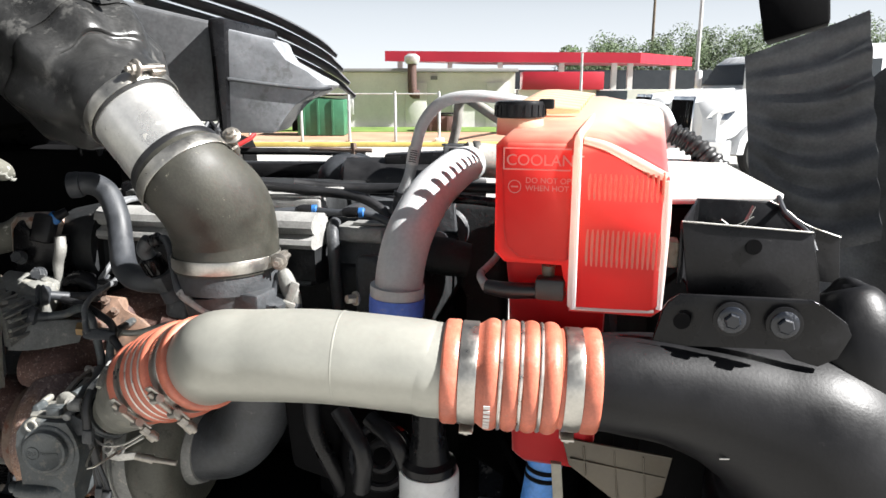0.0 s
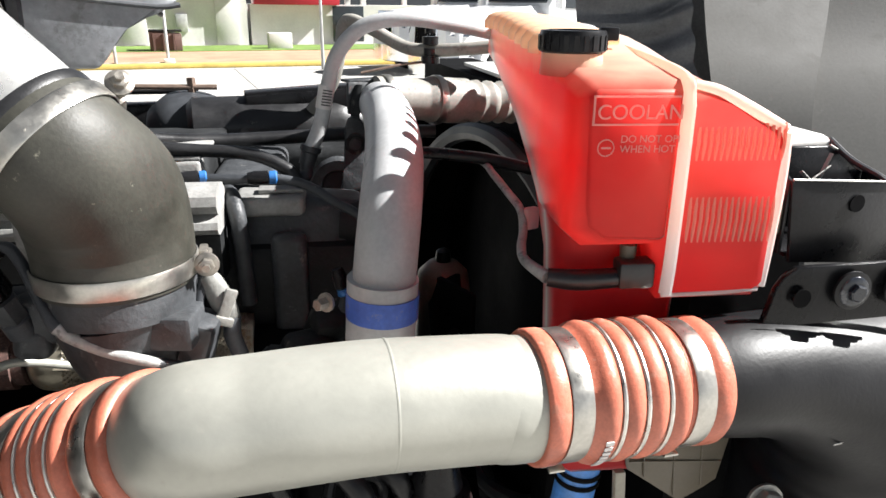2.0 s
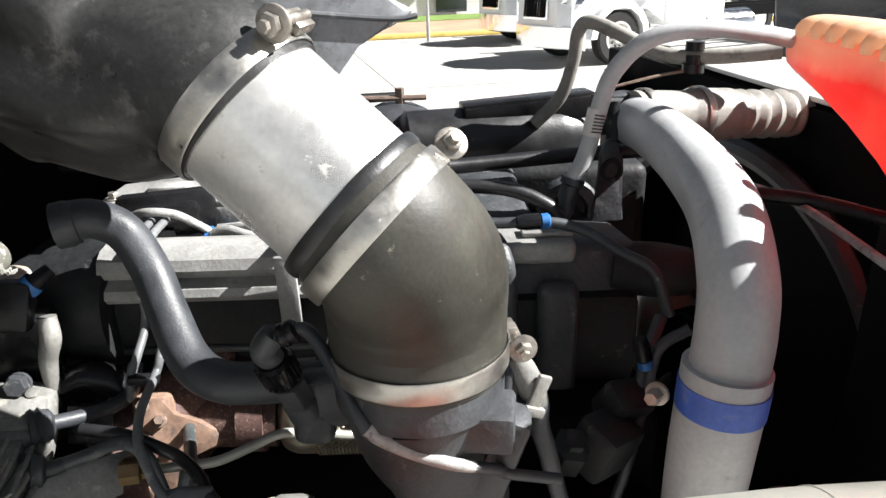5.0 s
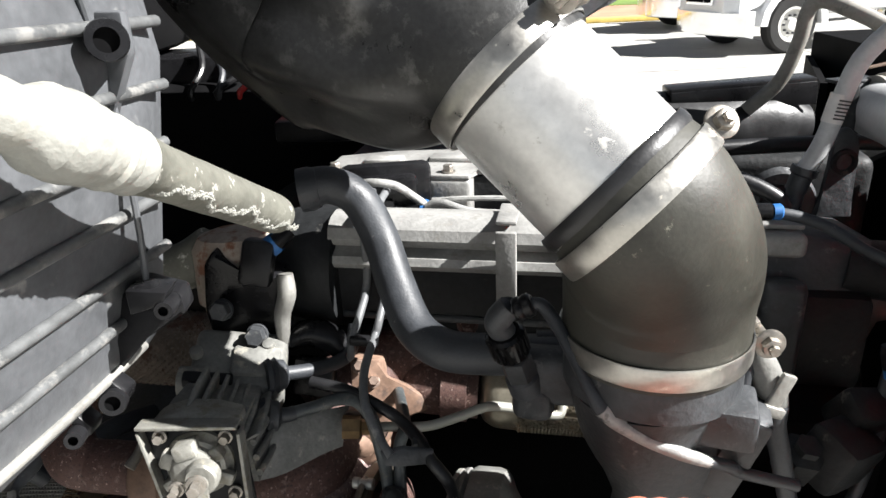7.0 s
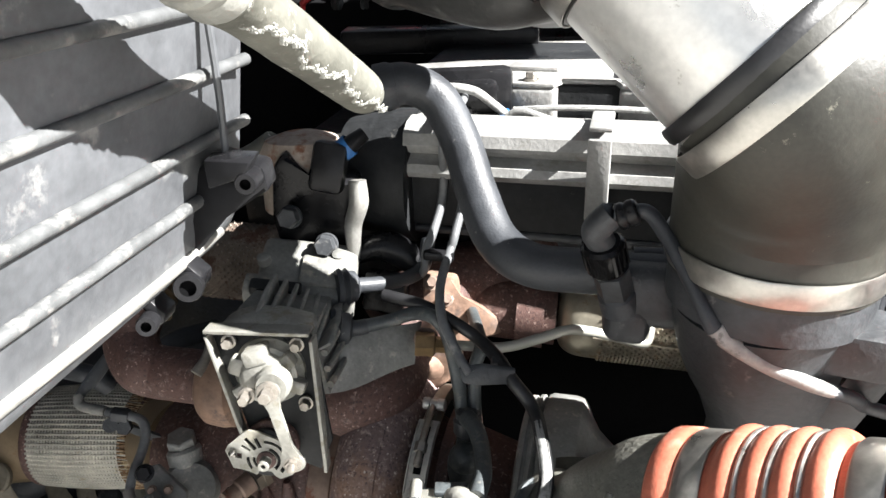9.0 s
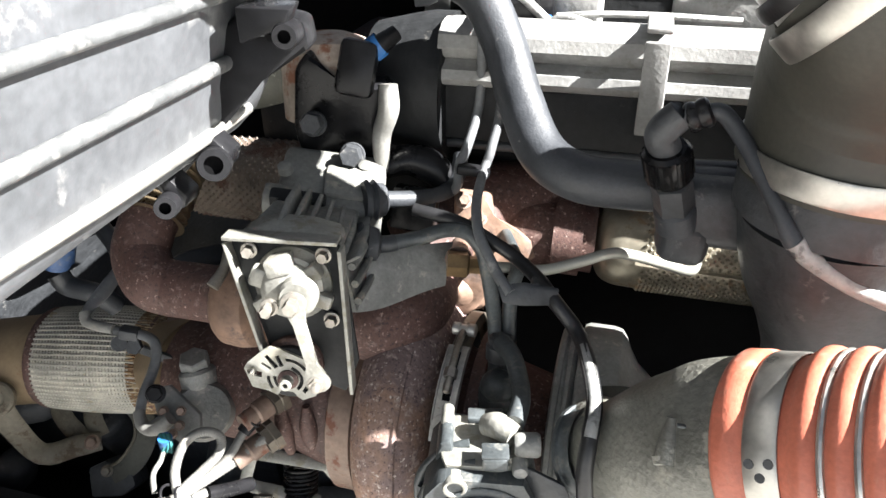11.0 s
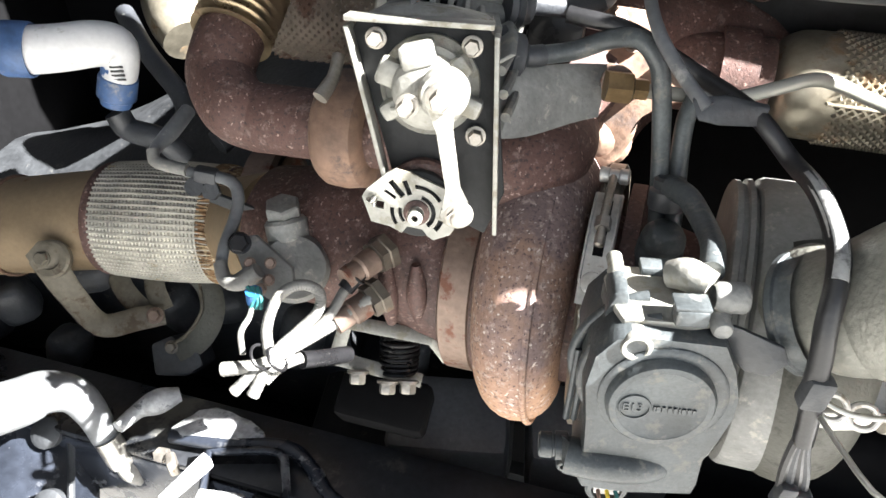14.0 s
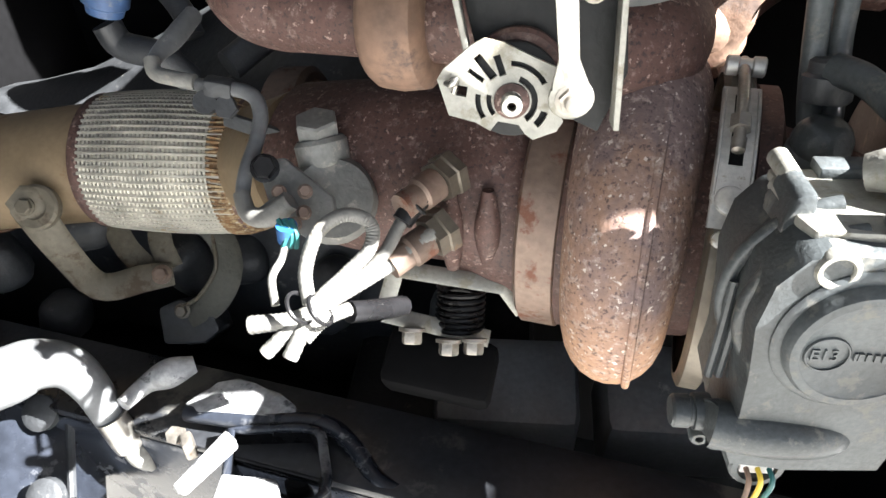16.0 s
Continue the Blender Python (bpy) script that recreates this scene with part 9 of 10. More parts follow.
# black sensor bracket block left of the rail
sq = thing("pump_block", "black cast pump block with a rusty cap and plug", "pump", (-0.77, 1.25, 1.42))
bm = B()
prism(bm, [(-0.753, 1.200, 1.558), (-0.739, 1.200, 1.575), (-0.709, 1.200, 1.539), (-0.668, 1.200, 1.544), (-0.666, 1.200, 1.513), (-0.678, 1.200, 1.455), (-0.755, 1.200, 1.469), (-0.760, 1.200, 1.502)], (0, 0.05, 0), 0.005)
blk = part("body", bm, M["plastic"], sq)
bm = B()
sweep(bm, [(-0.666, 1.192, 1.547), (-0.666, 1.188, 1.524), (-0.674, 1.190, 1.499), (-0.676, 1.190, 1.463)], [0.009, 0.010, 0.009, 0.007], 12, 5)
part("rim", bm, M["cast_alu"], blk)
bm = B()
lathe(bm, (-0.732, 1.250, 1.539), (0, 0.1, 1), [(-0.04, 0.046), (0.02, 0.046), (0.034, 0.038), (0.04, 0.02)], 26)
part("cap", bm, M["dome_dust"], sq, "dusty rust-streaked domed cap")
bm = B()
box(bm, (-0.693, 1.195, 1.561), (0.034, 0.03, 0.05), (-15, 12, 0), 0.006)
sweep(bm, [(-0.688, 1.195, 1.570), (-0.674, 1.200, 1.579), (-0.658, 1.210, 1.589)], [0.011, 0.0095, 0.007], 14, 3)
pl = part("plug", bm, M["plastic"], sq)
bm = B()
lathe(bm, (-0.676, 1.200, 1.578), (0.7, 0.1, 0.5), [(-0.004, 0.0115), (0.006, 0.0115)], 16, caps=False)
part("tape_band", bm, M["blue_tape"], pl)
for q in ((-0.737, 1.190, 1.510), (-0.701, 1.180, 1.483)):
    bm = B()
    bolt(bm, q, (0, -0.9, 0.3), 0.011, 0.014, 1.1)
    part("bolt", bm, M["cast"], blk)
bm = B()
sweep(bm, [(-0.847, 1.260, 1.523), (-0.792, 1.260, 1.534), (-0.757, 1.260, 1.554)], 0.028, 20, 3)
part("rear_pipe", bm, M["white_hose"], sq, "pale dusty pipe")

# ---- air cleaner box and insulated hose, near the camera ----
box_ = thing("air_cleaner", "grey ribbed plastic air cleaner housing with lugs", "air cleaner", (-0.9, 0.6, 1.64))
bm = B()
def ab(y, k):
    dx = 0.18 * (y - 0.88)
    return [(x + dx, y, z) for x, z in ((-0.772 - k, 1.579 + k), (-0.766 - k, 1.579 + k), (-0.7225 - k, 1.604), (-0.7135 - k, 1.620), (-0.682 - k, 1.80), (-0.70 - k, 1.95), (-0.80, 2.06 - k), (-1.2, 2.06 - k), (-1.2, 1.579 + k))]
loft(bm, [ab(0.30, 0.03), ab(0.33, 0.0), ab(0.93, 0.0), ab(0.965, 0.006), ab(0.985, 0.03)])
bmesh.ops.bevel(bm, geom=[e for e in bm.edges if e.is_manifold and e.calc_face_angle(0) > 0.4], offset=0.008, segments=3, affect="EDGES", profile=0.5)
shell = part("shell", bm, M["box_plastic"], box_)
for z in (1.650, 1.682, 1.718, 1.752, 1.788, 1.825):
    bm = B()
    xr = -0.682 - 0.0300 * max(0, 1.80 - z) / 0.18
    sweep(bm, [(xr - 0.0968, 0.34, z + 0.012), (xr + 0.0139, 0.955, z - 0.004)], 0.0036, 10, 1)
    part("rib", bm, M["box_rib"], shell)
# Rim is paler than the shell.
bm = B()
sweep(bm, [(-0.8140, 0.33, 1.640), (-0.7385, 0.743, 1.6210), (-0.7180, 0.86, 1.6160), (-0.7070, 0.93, 1.6150)], 0.0036, 10, 3)
part("rim", bm, M["cast_alu"], shell, "pale bottom rim")
bm = B()
sweep(bm, [(-0.684, 0.90, 1.66), (-0.682, 0.905, 1.72), (-0.681, 0.90, 1.80), (-0.684, 0.88, 1.90)], 0.0022, 8, 4)
part("edge_rib", bm, M["box_plastic"], shell)
for i, (c, w) in enumerate((((-0.668, 0.885, 1.664), (0.05, -1, 0.1)), ((-0.668, 0.882, 1.817), (0.35, -0.9, 0.1)), ((-0.711, 0.883, 1.603), (0.25, -0.9, 0.2)), ((-0.734, 0.872, 1.585), (0.2, -0.9, 0.2)))):
    bm = B()
    r = (0.0042, 0.009, 0.0066, 0.0042)[i]
    lathe(bm, V(c) + V(w).normalized() * 0.006, -V(w), [(0, r * 0.7), (0.0, r + 0.0012), (0.0015, r + 0.0018), (0.018, r + 0.0018), (0.020, r)], 22, caps=False)
    part("lug", bm, M["plastic"], box_)
    # Lug holes are dark discs carrying the shade.
    bm = B()
    lathe(bm, V(c) + V(w).normalized() * 0.001, w, [(0, r), (0.001, r)], 18)
    part("lug_hole", bm, M["dark"], box_)
bm = B()
prism(bm, [(-0.690, 0.905, 1.672), (-0.662, 0.895, 1.668), (-0.660, 0.893, 1.655), (-0.690, 0.90, 1.64), (-0.705, 0.90, 1.62), (-0.725, 0.90, 1.60), (-0.75, 0.90, 1.575), (-0.765, 0.90, 1.60), (-0.72, 0.905, 1.655)], (0, 0.02, 0), 0.003)
prism(bm, [(-0.690, 0.885, 1.676), (-0.664, 0.88, 1.676), (-0.668, 0.88, 1.668), (-0.690, 0.885, 1.660)], (0, 0.02, 0), 0.001)
part("lug_bracket", bm, M["plastic"], box_)
bm = B()
prism(bm, [(-0.684, 0.905, 1.83), (-0.664, 0.895, 1.83), (-0.664, 0.895, 1.808), (-0.684, 0.90, 1.77)], (0, 0.012, 0), 0.002)
part("lug_web", bm, M["box_plastic"], box_)
for c, w in (((-0.720, 0.975, 1.807), (0.3, -0.93, 0.1)),):
    bm = B()
    lathe(bm, V(c), -V(w), [(0, 0.007), (0.0, 0.0100), (0.002, 0.0108), (0.04, 0.012), (0.041, 0.009)], 24, caps=False)
    part("lug", bm, M["plastic"], box_)
    # Dark disc again for the shade in this lug.
    bm = B()
    lathe(bm, V(c) - V(w).normalized() * 0.004, V(w), [(0, 0.0072), (0.001, 0.0072)], 18)
    part("lug_hole", bm, M["dark"], box_)
for poly in (((-0.741, 0.878, 1.596), (-0.735, 0.878, 1.598), (-0.726, 0.878, 1.587), (-0.729, 0.878, 1.580), (-0.734, 0.878, 1.579)), ((-0.717, 0.884, 1.614), (-0.712, 0.884, 1.617), (-0.703, 0.884, 1.607), (-0.706, 0.884, 1.598), (-0.710, 0.884, 1.602))):
    bm = B()
    prism(bm, poly, (0.002, 0.014, 0), 0.002)
    part("lug_arm", bm, M["plastic"], box_)
ih = thing("insulated_hose", "chalky white insulated hose with a stepped sleeve", "hose", (-0.62, 0.99, 1.66))
I0, I1 = V((-0.6165, 1.0, 1.677)), V((-0.661, 0.764, 1.803))
idn = (I1 - I0).normalized()
bm = B()
rnd = random.Random(11)
pts = [I0 + idn * (0.012 * i) + V((-0.05, 0.0, 0.9)) * max(0.0, 0.012 * i - 0.27) ** 2 * 4 for i in range(32)]
rad = [0.006, 0.0125] + [0.0142 + 0.0002 * rnd.uniform(-1, 1) for i in range(13)] + [0.0146, 0.0160, 0.0166, 0.0172, 0.0176, 0.0192, 0.0186] + [0.0128 + 0.0005 * rnd.uniform(-1, 1) for i in range(10)]
sweep(bm, pts[:17], rad[:17], 32, 3)
part("hose_body", bm, M["white_hose"], ih)
bm = B()
ring_pts = []
for i in range(15 * 4 + 2, 20 * 4):
    f = i / 4
    k = int(f)
    ring_pts.append((lerp(pts[k], pts[k + 1], f - k), rad[k] + (rad[k + 1] - rad[k]) * (f - k) + 0.0006 * math.sin(f * 5.1) + 0.0005 * math.sin(f * 11.7 + 1)))
sweep(bm, [p for p, r in ring_pts], [r for p, r in ring_pts], 32, 1)
part("wrinkled_sleeve", bm, M["sleeve_white"], ih, "bright wrinkled tape sleeve")
bm = B()
sweep(bm, pts[19:22], [0.0182, 0.0196, 0.0176], 32, 5)
part("collar", bm, M["sleeve_white"], ih, "rolled sleeve collar")
bm = B()
sweep(bm, pts[21:], rad[21:], 28, 3)
part("inner_pipe", bm, M["sleeve_white"], ih)
rnd = random.Random(31)
bm = B()
down = (V((0.35, -0.25, -1)) - idn * V((0.35, -0.25, -1)).dot(idn)).normalized()
cross = idn.cross(down)
for k in range(2400):
    f = 0.004 + 0.186 * (k / 2400)
    a_line = 0.30 + 0.22 * math.sin(f * 95) + 0.13 * math.sin(f * 230 + 1.3) + 0.08 * math.sin(f * 610)
    a = a_line + abs(rnd.gauss(0, 0.09))
    nrm = down * math.cos(a) + cross * math.sin(a)
    q = I0 + idn * f + nrm * 0.0139
    s_ = rnd.uniform(0.0005, 0.0013)
    tg = idn.cross(nrm)
    vs = [bm.verts.new(q + nrm * s_ * rnd.uniform(0.6, 1.2))] + [bm.verts.new(q + s_ * rnd.uniform(0.7, 1.5) * (math.cos(b) * idn * 1.3 + math.sin(b) * tg)) for b in (0, 1.26, 2.51, 3.77, 5.03)]
    for j in range(5):
        bm.faces.new((vs[0], vs[1 + j], vs[1 + (j + 1) % 5]))
tagged(part("flaking_foam", bm, M["sleeve_white"], ih, "crumbling white foam along the underside"), kind="stuff")

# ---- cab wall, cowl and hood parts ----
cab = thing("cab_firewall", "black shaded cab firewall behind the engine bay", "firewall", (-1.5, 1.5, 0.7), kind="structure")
# Firewall panels: shade is in their near-black colour.
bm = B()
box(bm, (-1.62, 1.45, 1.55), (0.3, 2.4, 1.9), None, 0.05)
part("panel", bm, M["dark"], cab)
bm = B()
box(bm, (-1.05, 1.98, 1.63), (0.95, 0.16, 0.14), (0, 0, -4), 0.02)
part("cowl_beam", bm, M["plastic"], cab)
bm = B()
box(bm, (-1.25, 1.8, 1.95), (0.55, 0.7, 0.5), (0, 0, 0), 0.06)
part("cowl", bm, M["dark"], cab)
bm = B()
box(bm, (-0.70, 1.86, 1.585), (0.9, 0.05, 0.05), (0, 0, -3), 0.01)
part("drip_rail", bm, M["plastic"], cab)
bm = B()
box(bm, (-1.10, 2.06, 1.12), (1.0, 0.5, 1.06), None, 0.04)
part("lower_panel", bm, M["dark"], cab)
hw = thing("cowl_wires", "red, white and black wires hanging under the cowl", "cable", (-0.8, 1.88, 1.62))
rnd = random.Random(3)
for i in range(14):
    bm = B()
    x = -0.92 + i * 0.030
    sweep(bm, [(x, 1.84, 1.60), (x + rnd.uniform(-0.03, 0.03), 1.82, 1.64), (x + rnd.uniform(-0.04, 0.04), 1.85, 1.68), (x + rnd.uniform(-0.04, 0.04), 1.9, 1.72)], 0.006, 8, 4)
    part("wire", bm, M[("rubber_black", "hose", "rubber_black", "red_wire", "hose")[i % 5]], hw)
bm = B()
sweep(bm, [(-0.85, 1.80, 1.70), (-0.70, 1.78, 1.66), (-0.55, 1.78, 1.645), (-0.35, 1.80, 1.64), (-0.2, 1.82, 1.635)], 0.009, 10, 5)
part("loom", bm, M["rubber_black"], hw)
ib = thing("intake_box", "grey black plastic intake box with a clamped seam", "intake box", (-0.391, 1.470, 1.708))
bm = B()
prism(bm, [(-0.438, 1.470, 1.916), (-0.337, 1.470, 1.894), (-0.326, 1.470, 1.848), (-0.275, 1.470, 1.830), (-0.226, 1.470, 1.805), (-0.259, 1.470, 1.785), (-0.312, 1.470, 1.769), (-0.332, 1.470, 1.731), (-0.348, 1.470, 1.707), (-0.448, 1.470, 1.707)], (0.0, 0.14, 0), 0.008)
part("outer_half", bm, M["lit_shell"], ib)
bm = B()
prism(bm, [(-0.473, 1.490, 1.928), (-0.754, 1.490, 1.993), (-0.786, 1.490, 1.730), (-0.472, 1.490, 1.730)], (0.03, 0.26, 0), 0.01)
part("inner_half", bm, M["liner"], ib)
bm = B()
prism(bm, [(-0.472, 1.455, 1.936), (-0.432, 1.455, 1.936), (-0.441, 1.455, 1.708), (-0.462, 1.455, 1.708)], (0.03, 0.34, 0), 0.012)
part("seam", bm, M["plastic"], ib, "black clamped seam")
bm = B()
sweep(bm, [(-0.437, 1.466, 1.816), (-0.350, 1.466, 1.805), (-0.258, 1.466, 1.796), (-0.226, 1.466, 1.799)], 0.004, 8, 3)
part("moulding_line", bm, M["box_plastic"], ib)
fins = thing("hood_louvre", "black curved louvred intake panel of the cab side", "louvre", (-0.471, 2.000, 1.928))
for k in range(4):
    bm = B()
    o = V((0.012 * k, 0.03 * k, -0.036 * k))
    sweep(bm, [V((-0.862, 1.950, 2.109)) + o, V((-0.602, 1.950, 2.032)) + o, V((-0.456, 1.950, 1.982)) + o, V((-0.338, 1.950, 1.922)) + o, V((-0.285, 1.950, 1.881)) + o], [0.03, 0.03, 0.028, 0.024, 0.012], 12, 5, flat=0.35, ref=(0, 0.3, 1))
    part("slat", bm, M["box_plastic"] if k in (0, 2) else M["liner"], fins)
liner = thing("fender_liner", "black corrugated fender liner of the raised hood", "fender liner", (1.120, 2.076, 1.234))
LP = [(0.969, 2.332, 1.897), (1.093, 2.292, 1.946), (1.189, 2.249, 1.985), (1.280, 2.207, 2.026)]
LB = [(1.005, 2.287, 1.483), (1.103, 2.205, 1.349), (1.217, 2.144, 1.307), (1.314, 2.052, 1.354)]
bm = B()
rows_ = []
for i in range(49):
    f = i / 48
    row = []
    for j in range(13):
        g = j / 12
        top = catmull(LP, 4)[j]
        bot = catmull(LB, 4)[j]
        p = V(top) + (V(bot) - V(top)) * f
        wv = 0.016 * math.sin(f * 2 * math.pi * 6.5 + 0.5 * g) * min(1, g * 4, f * 6)
        row.append(p + V((-0.3, -0.8, 0.3)) * wv)
    rows_.append(row)
gv = [[bm.verts.new(p) for p in r] for r in rows_]
gb = [[bm.verts.new(p + V((0.012, 0.02, 0))) for p in r] for r in rows_]
for a in range(48):
    for b in range(12):
        bm.faces.new((gv[a][b], gv[a][b + 1], gv[a + 1][b + 1], gv[a + 1][b]))
        bm.faces.new((gb[a][b], gb[a + 1][b], gb[a + 1][b + 1], gb[a][b + 1]))
for a in range(48):
    bm.faces.new((gv[a][0], gv[a + 1][0], gb[a + 1][0], gb[a][0]))
    bm.faces.new((gv[a][12], gb[a][12], gb[a + 1][12], gv[a + 1][12]))
for b in range(12):
    bm.faces.new((gv[0][b], gb[0][b], gb[0][b + 1], gv[0][b + 1]))
    bm.faces.new((gv[48][b], gv[48][b + 1], gb[48][b + 1], gb[48][b]))
part("sheet", bm, M["liner"], liner)
bm = B()
prism(bm, [(1.066, 2.557, 2.205), (1.099, 2.498, 1.950), (1.300, 2.461, 2.012), (1.300, 2.503, 2.196)], (0.1, 0.2, 0), 0.01)
part("arch", bm, M["dark"], liner)
bm = B()
prism(bm, [(1.242, 2.523, 1.613), (1.726, 2.609, 1.986), (1.622, 2.154, 0.682), (1.205, 2.188, 0.830)], (0.1, 0.1, 0), 0.01)
part("inner_fender", bm, M["liner"], liner)
hood = thing("raised_hood", "grey underside of the truck hood tilted open", "hood", (1.645, 2.009, 1.095), kind="structure")
H = [(1.618, 2.620, 2.343), (1.548, 2.396, 1.796), (1.508, 2.255, 1.515), (1.465, 2.054, 1.061), (1.363, 1.814, 0.599)]
H2 = [(2.194, 2.495, 2.345), (1.980, 2.258, 1.790), (1.813, 2.104, 1.516), (1.650, 1.895, 1.088), (1.496, 1.679, 0.648)]
H3 = [(3.219, 1.813, 2.263), (3.013, 1.595, 1.771), (2.837, 1.456, 1.532), (2.645, 1.276, 1.162), (2.453, 1.095, 0.787)]
for nm, a, b, m, off in (("inner_panel", H, H2, "hood_inner", 0.0), ("side_panel", H2, H3, "hood_inner", 0.03)):
    bm = B()
    aa, bb = catmull(a, 5), catmull(b, 5)
    loft(bm, [[V(p) + V((off, off, 0)), V(q) + V((off, off, 0)), V(q) + V((off + 0.05, off + 0.06, 0)), V(p) + V((off + 0.05, off + 0.06, 0))] for p, q in zip(aa, bb)])
    part(nm, bm, M[m], hood)

# ---- frame rail and what lies on it ----
fr = thing("frame_rail", "glossy black chassis frame rail with scraped dust", "chassis rail", (-0.4, 1.1, 0.74))
bm = B()
box(bm, (-0.3, 1.115, 1.010), (3.6, 0.085, 0.010), (0, 0, 0), 0.003)
part("top_flange", bm, M["rail_dusty"], fr)
bm = B()
box(bm, (-0.3, 1.0775, 0.876), (3.6, 0.010, 0.257), (0, 0, 0), 0.003)
part("web", bm, M["rail_black"], fr)
bm = B()
box(bm, (-0.3, 1.115, 0.742), (3.6, 0.085, 0.010), (0, 0, 0), 0.003)
part("bottom_flange", bm, M["rail_black"], fr)
for k in range(9):
    bm = B()
    bolt(bm, (-1.5 + k * 0.27, 1.0725, 0.93 - 0.11 * (k % 2)), (0, -1, 0), 0.011, 0.012, 1.4)
    part("bolt", bm, M["rail_black"], fr)
fr2 = thing("frame_rail", "black chassis frame rail on the far side", "chassis rail", (-0.4, 1.9, 0.74))
bm = B()
box(bm, (-0.3, 1.95, 0.875), (3.6, 0.085, 0.28), None, 0.01)
part("channel", bm, M["rail_black"], fr2)
for rl in (fr, fr2):
    PIV = Matrix.Translation((-0.9, 1.115, 0))
    rl.matrix_world = PIV @ Matrix.Rotation(radians(-12.0), 4, "Z") @ PIV.inverted() @ Matrix.Translation((0, -0.045, 0)) @ rl.matrix_world
cm = thing("crossmember", "grey shaded crossmember between the frame rails", "chassis rail", (-0.95, 1.4, 0.8))
bm = B()
box(bm, (-0.80, 1.5, 0.86), (0.20, 0.85, 0.18), None, 0.02)
part("beam", bm, M["cast_dark"], cm)
bm = B()
box(bm, (-0.56, 1.16, 0.955), (0.16, 0.10, 0.10), (12, 0, 0), 0.015)
box(bm, (-0.73, 1.17, 0.95), (0.14, 0.10, 0.09), (12, 0, 0), 0.015)
part("gusset", bm, M["plastic_dusty"], cm)
tr = thing("transmission_housing", "dark bell housing deep in the shade", "transmission", (-1.1, 1.5, 0.55))
bm = B()
sweep(bm, [(-0.86, 1.55, 0.98), (-1.0, 1.55, 0.97), (-1.3, 1.55, 0.93), (-1.6, 1.55, 0.90)], [0.30, 0.29, 0.20, 0.18], 28, 3)
part("bell", bm, M["cast"], tr)
# Added sheet keeps light off the ground out of the bay; not a known part.
bm = B()
box(bm, (-0.35, 1.55, 0.40), (3.2, 1.5, 0.02), (0, 0, -12))
part("bounce_block", bm, M["plastic"], tr, "black sheet added under the bay to block ground light")
bm = B()
box(bm, (-1.12, 1.45, 0.52), (0.95, 0.75, 0.50), (0, 0, -12), 0.05)
part("case", bm, M["cast_dark"], tr)
rnd = random.Random(8)
for i in range(9):
    bm = B()
    box(bm, (-1.35 + i * 0.07 + rnd.uniform(-0.02, 0.02), 1.24 + rnd.uniform(-0.02, 0.03), 1.03 + rnd.uniform(-0.05, 0.08)), (0.05, 0.05, rnd.uniform(0.04, 0.09)), (rnd.uniform(-20, 20), rnd.uniform(-20, 20), rnd.uniform(-40, 40)), 0.018, 4)
    part("boss", bm, M["cast"], tr)
sg = thing("steering_gear", "black box bracket with a raised edge on the rail", "bracket", (-0.937, 1.034, 0.980))
bm = B()
c0 = [V(q) for q in ((-0.962, 1.049, 1.034), (-0.895, 1.056, 1.034), (-0.878, 1.034, 1.034), (-0.873, 0.990, 1.034), (-0.945, 0.985, 1.034))]
sweep(bm, c0, 0.0042, 10, 5, closed=True)
part("rim", bm, M["rail_black"], sg)
for i in range(5):
    a, b = c0[i], c0[(i + 1) % 5]
    bm = B()
    prism(bm, [a, b, b - V((0, 0, 0.06)), a - V((0, 0, 0.06))], V((0, 0, 1)).cross(b - a).normalized() * 0.003)
    part("box_wall", bm, M["plastic"], sg)
bm = B()
prism(bm, [q - V((0, 0, 0.058)) for q in c0], (0, 0, -0.004))
part("box_floor", bm, M["dark"], sg)
bm = B()
lathe(bm, (-0.902, 1.030, 0.980), (0, 0, 1), [(0, 0.014), (0.018, 0.0135), (0.022, 0.010)], 20)
part("plug", bm, M["plastic"], sg)
bm = B()
sweep(bm, [(-1.009, 1.069, 1.030), (-0.951, 1.064, 1.030), (-0.887, 1.065, 1.030), (-0.858, 1.051, 1.020), (-0.828, 1.022, 1.010), (-0.782, 1.021, 1.000)], 0.008, 10, 6)
part("bent_rod", bm, M["rail_black"], sg)
# These pale pieces stand for a patch of sun.
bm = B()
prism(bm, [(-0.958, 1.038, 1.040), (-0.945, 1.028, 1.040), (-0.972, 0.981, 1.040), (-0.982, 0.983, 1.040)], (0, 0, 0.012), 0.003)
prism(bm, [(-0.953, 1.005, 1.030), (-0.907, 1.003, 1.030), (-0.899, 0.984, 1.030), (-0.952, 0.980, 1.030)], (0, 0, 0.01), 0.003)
part("sun_patch_link", bm, M["sunlit_scrape"], sg, "pale link standing in for a sun patch")
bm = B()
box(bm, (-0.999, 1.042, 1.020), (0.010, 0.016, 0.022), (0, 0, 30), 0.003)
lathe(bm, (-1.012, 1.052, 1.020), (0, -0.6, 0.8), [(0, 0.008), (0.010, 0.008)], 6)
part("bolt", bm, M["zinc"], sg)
# Scraped plate, its tone raised as if the sun reached it.
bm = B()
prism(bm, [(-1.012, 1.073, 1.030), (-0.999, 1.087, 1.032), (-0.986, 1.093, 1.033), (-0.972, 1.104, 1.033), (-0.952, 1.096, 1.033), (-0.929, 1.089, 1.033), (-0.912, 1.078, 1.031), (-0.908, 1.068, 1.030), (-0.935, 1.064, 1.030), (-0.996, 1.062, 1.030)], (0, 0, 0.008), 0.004)
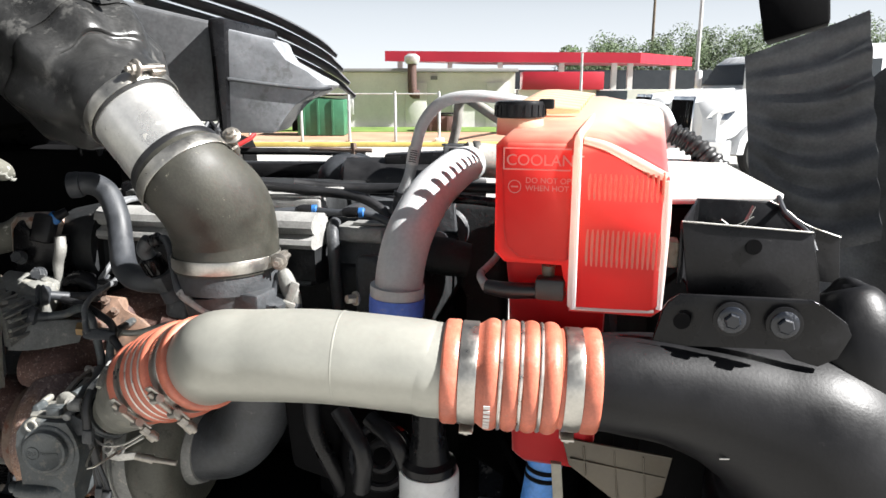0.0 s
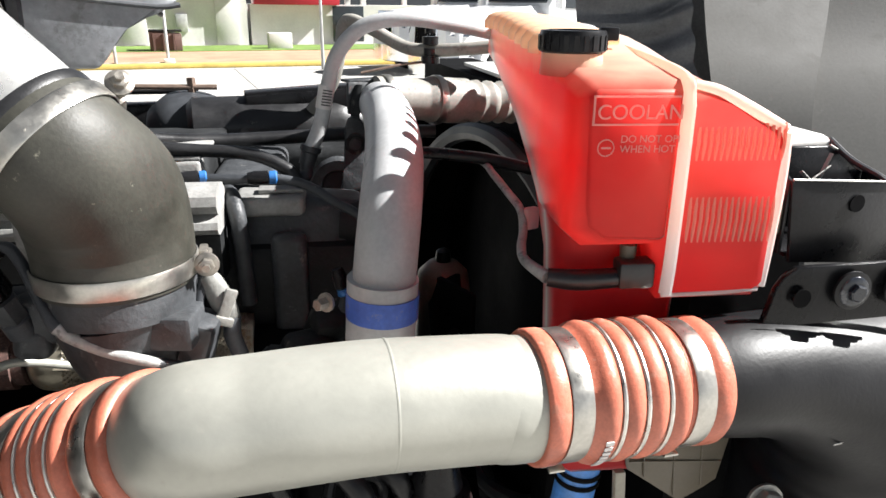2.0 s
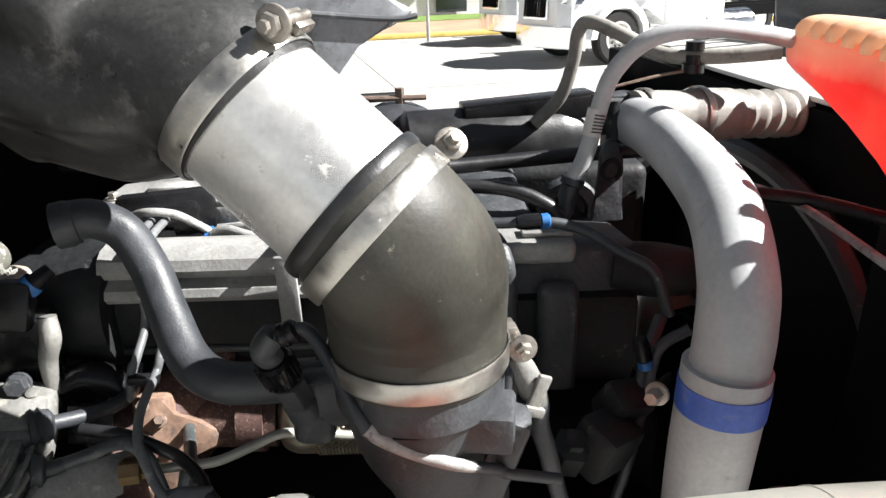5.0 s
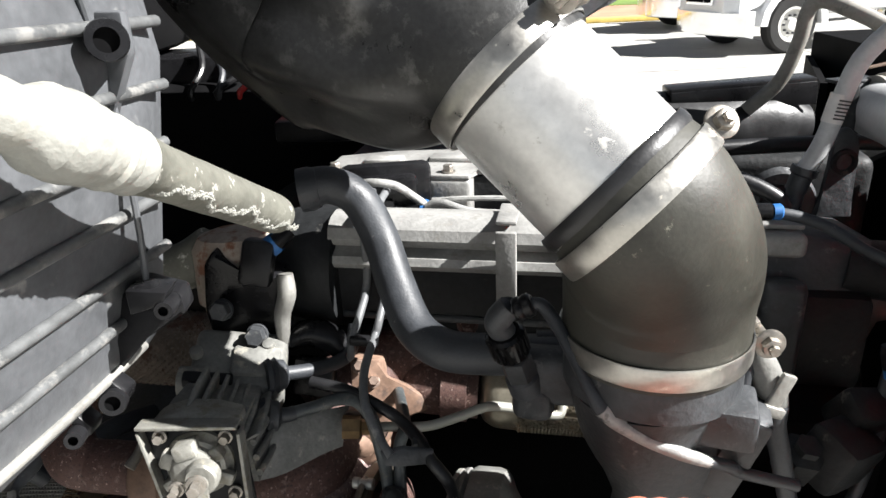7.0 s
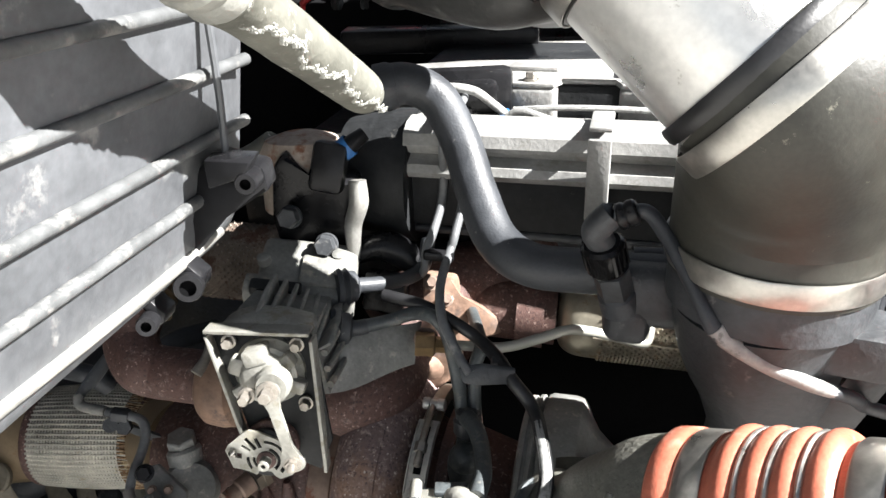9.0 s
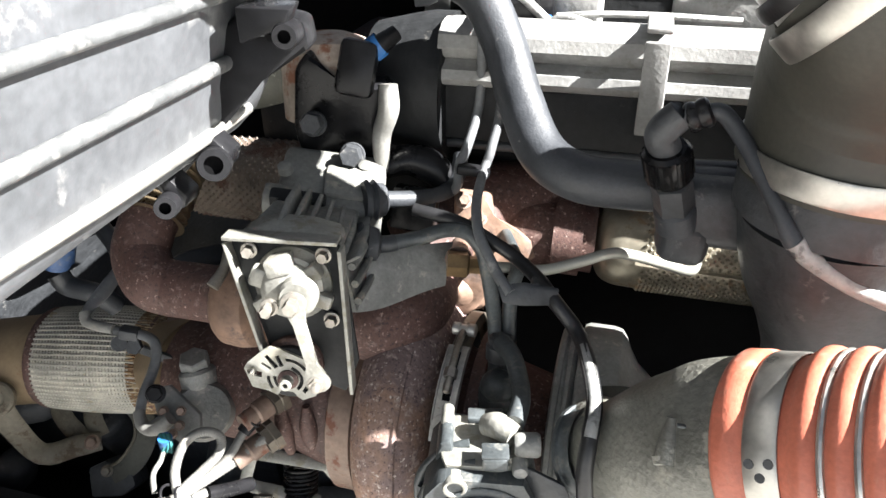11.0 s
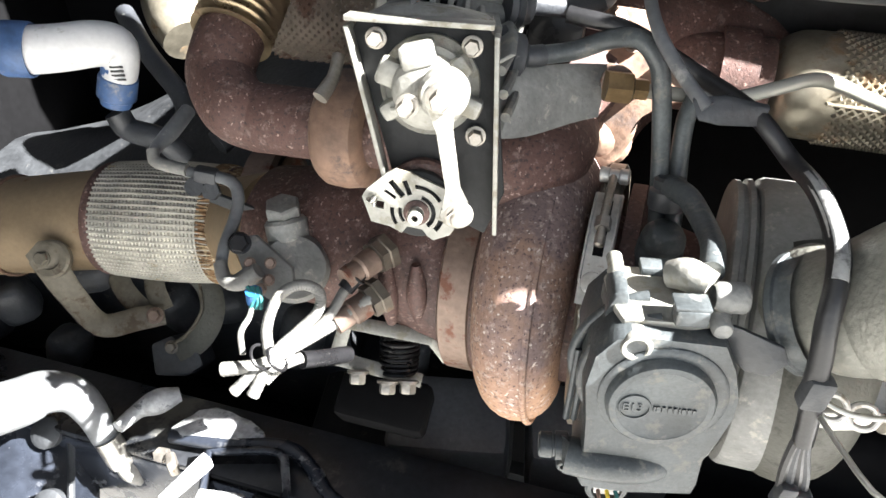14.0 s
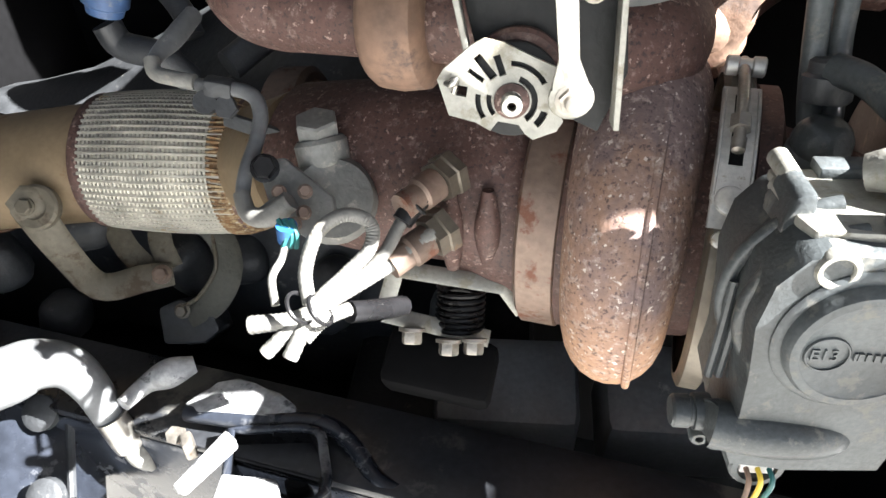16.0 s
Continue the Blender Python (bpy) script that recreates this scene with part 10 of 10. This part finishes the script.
solo("scraped_plate", bm, M["sunlit_scrape"], "scraped grey metal plate lying on the rail, lightened for sun", "plate")
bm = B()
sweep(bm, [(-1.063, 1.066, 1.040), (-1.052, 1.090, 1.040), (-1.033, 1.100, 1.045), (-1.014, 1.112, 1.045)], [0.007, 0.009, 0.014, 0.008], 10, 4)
solo("grease_fitting", bm, M["sunlit_scrape"], "grey line end on the rail, toned for sun", "fitting")
ph = thing("hydraulic_hose", "dusty grey hydraulic hose bending off the rail", "hose", (-1.071, 1.055, 1.012))
bm = B()
sweep(bm, [(-1.201, 1.019, 1.083), (-1.148, 1.051, 1.084), (-1.127, 1.067, 1.085), (-1.105, 1.075, 1.075), (-1.089, 1.071, 1.052), (-1.079, 1.063, 1.024), (-1.074, 1.061, 1.004)], [0.026, 0.025, 0.022, 0.019, 0.016, 0.013, 0.012], 20, 6)
part("hose_body", bm, M["plastic_dusty"], ph)
bm = B()
sweep(bm, [(-1.077, 1.062, 1.027), (-1.069, 1.058, 1.002), (-1.066, 1.056, 0.993)], [0.0135, 0.0135, 0.012], 16, 3)
part("ferrule", bm, M["steel"], ph)
bm = B()
sweep(bm, [(-1.067, 1.057, 0.994), (-1.061, 1.055, 0.978), (-1.054, 1.056, 0.962)], [0.009, 0.009, 0.003], 12, 3)
part("tip", bm, M["white_wire"], ph)
bx = thing("valve_box", "black chassis valve box with an upright seam", "valve", (-1.165, 1.042, 0.944))
bm = B()
prism(bm, [(-1.226, 1.089, 1.013), (-1.154, 1.112, 1.000), (-1.107, 0.981, 0.922), (-1.177, 0.964, 0.944)], (0, 0.05, -0.03), 0.004)
part("case", bm, M["rail_black"], bx)
bm = B()
sweep(bm, [(-1.147, 1.106, 1.007), (-1.116, 1.022, 0.960)], 0.004, 8, 1)
part("seam", bm, M["cast"], bx)
for q in ((-1.160, 1.082, 1.002), (-1.130, 1.016, 0.971)):
    bm = B()
    lathe(bm, q, (0, -0.7, 0.7), [(0, 0.017), (0.008, 0.017), (0.012, 0.010)], 18)
    part("bolt", bm, M["cast"], bx)
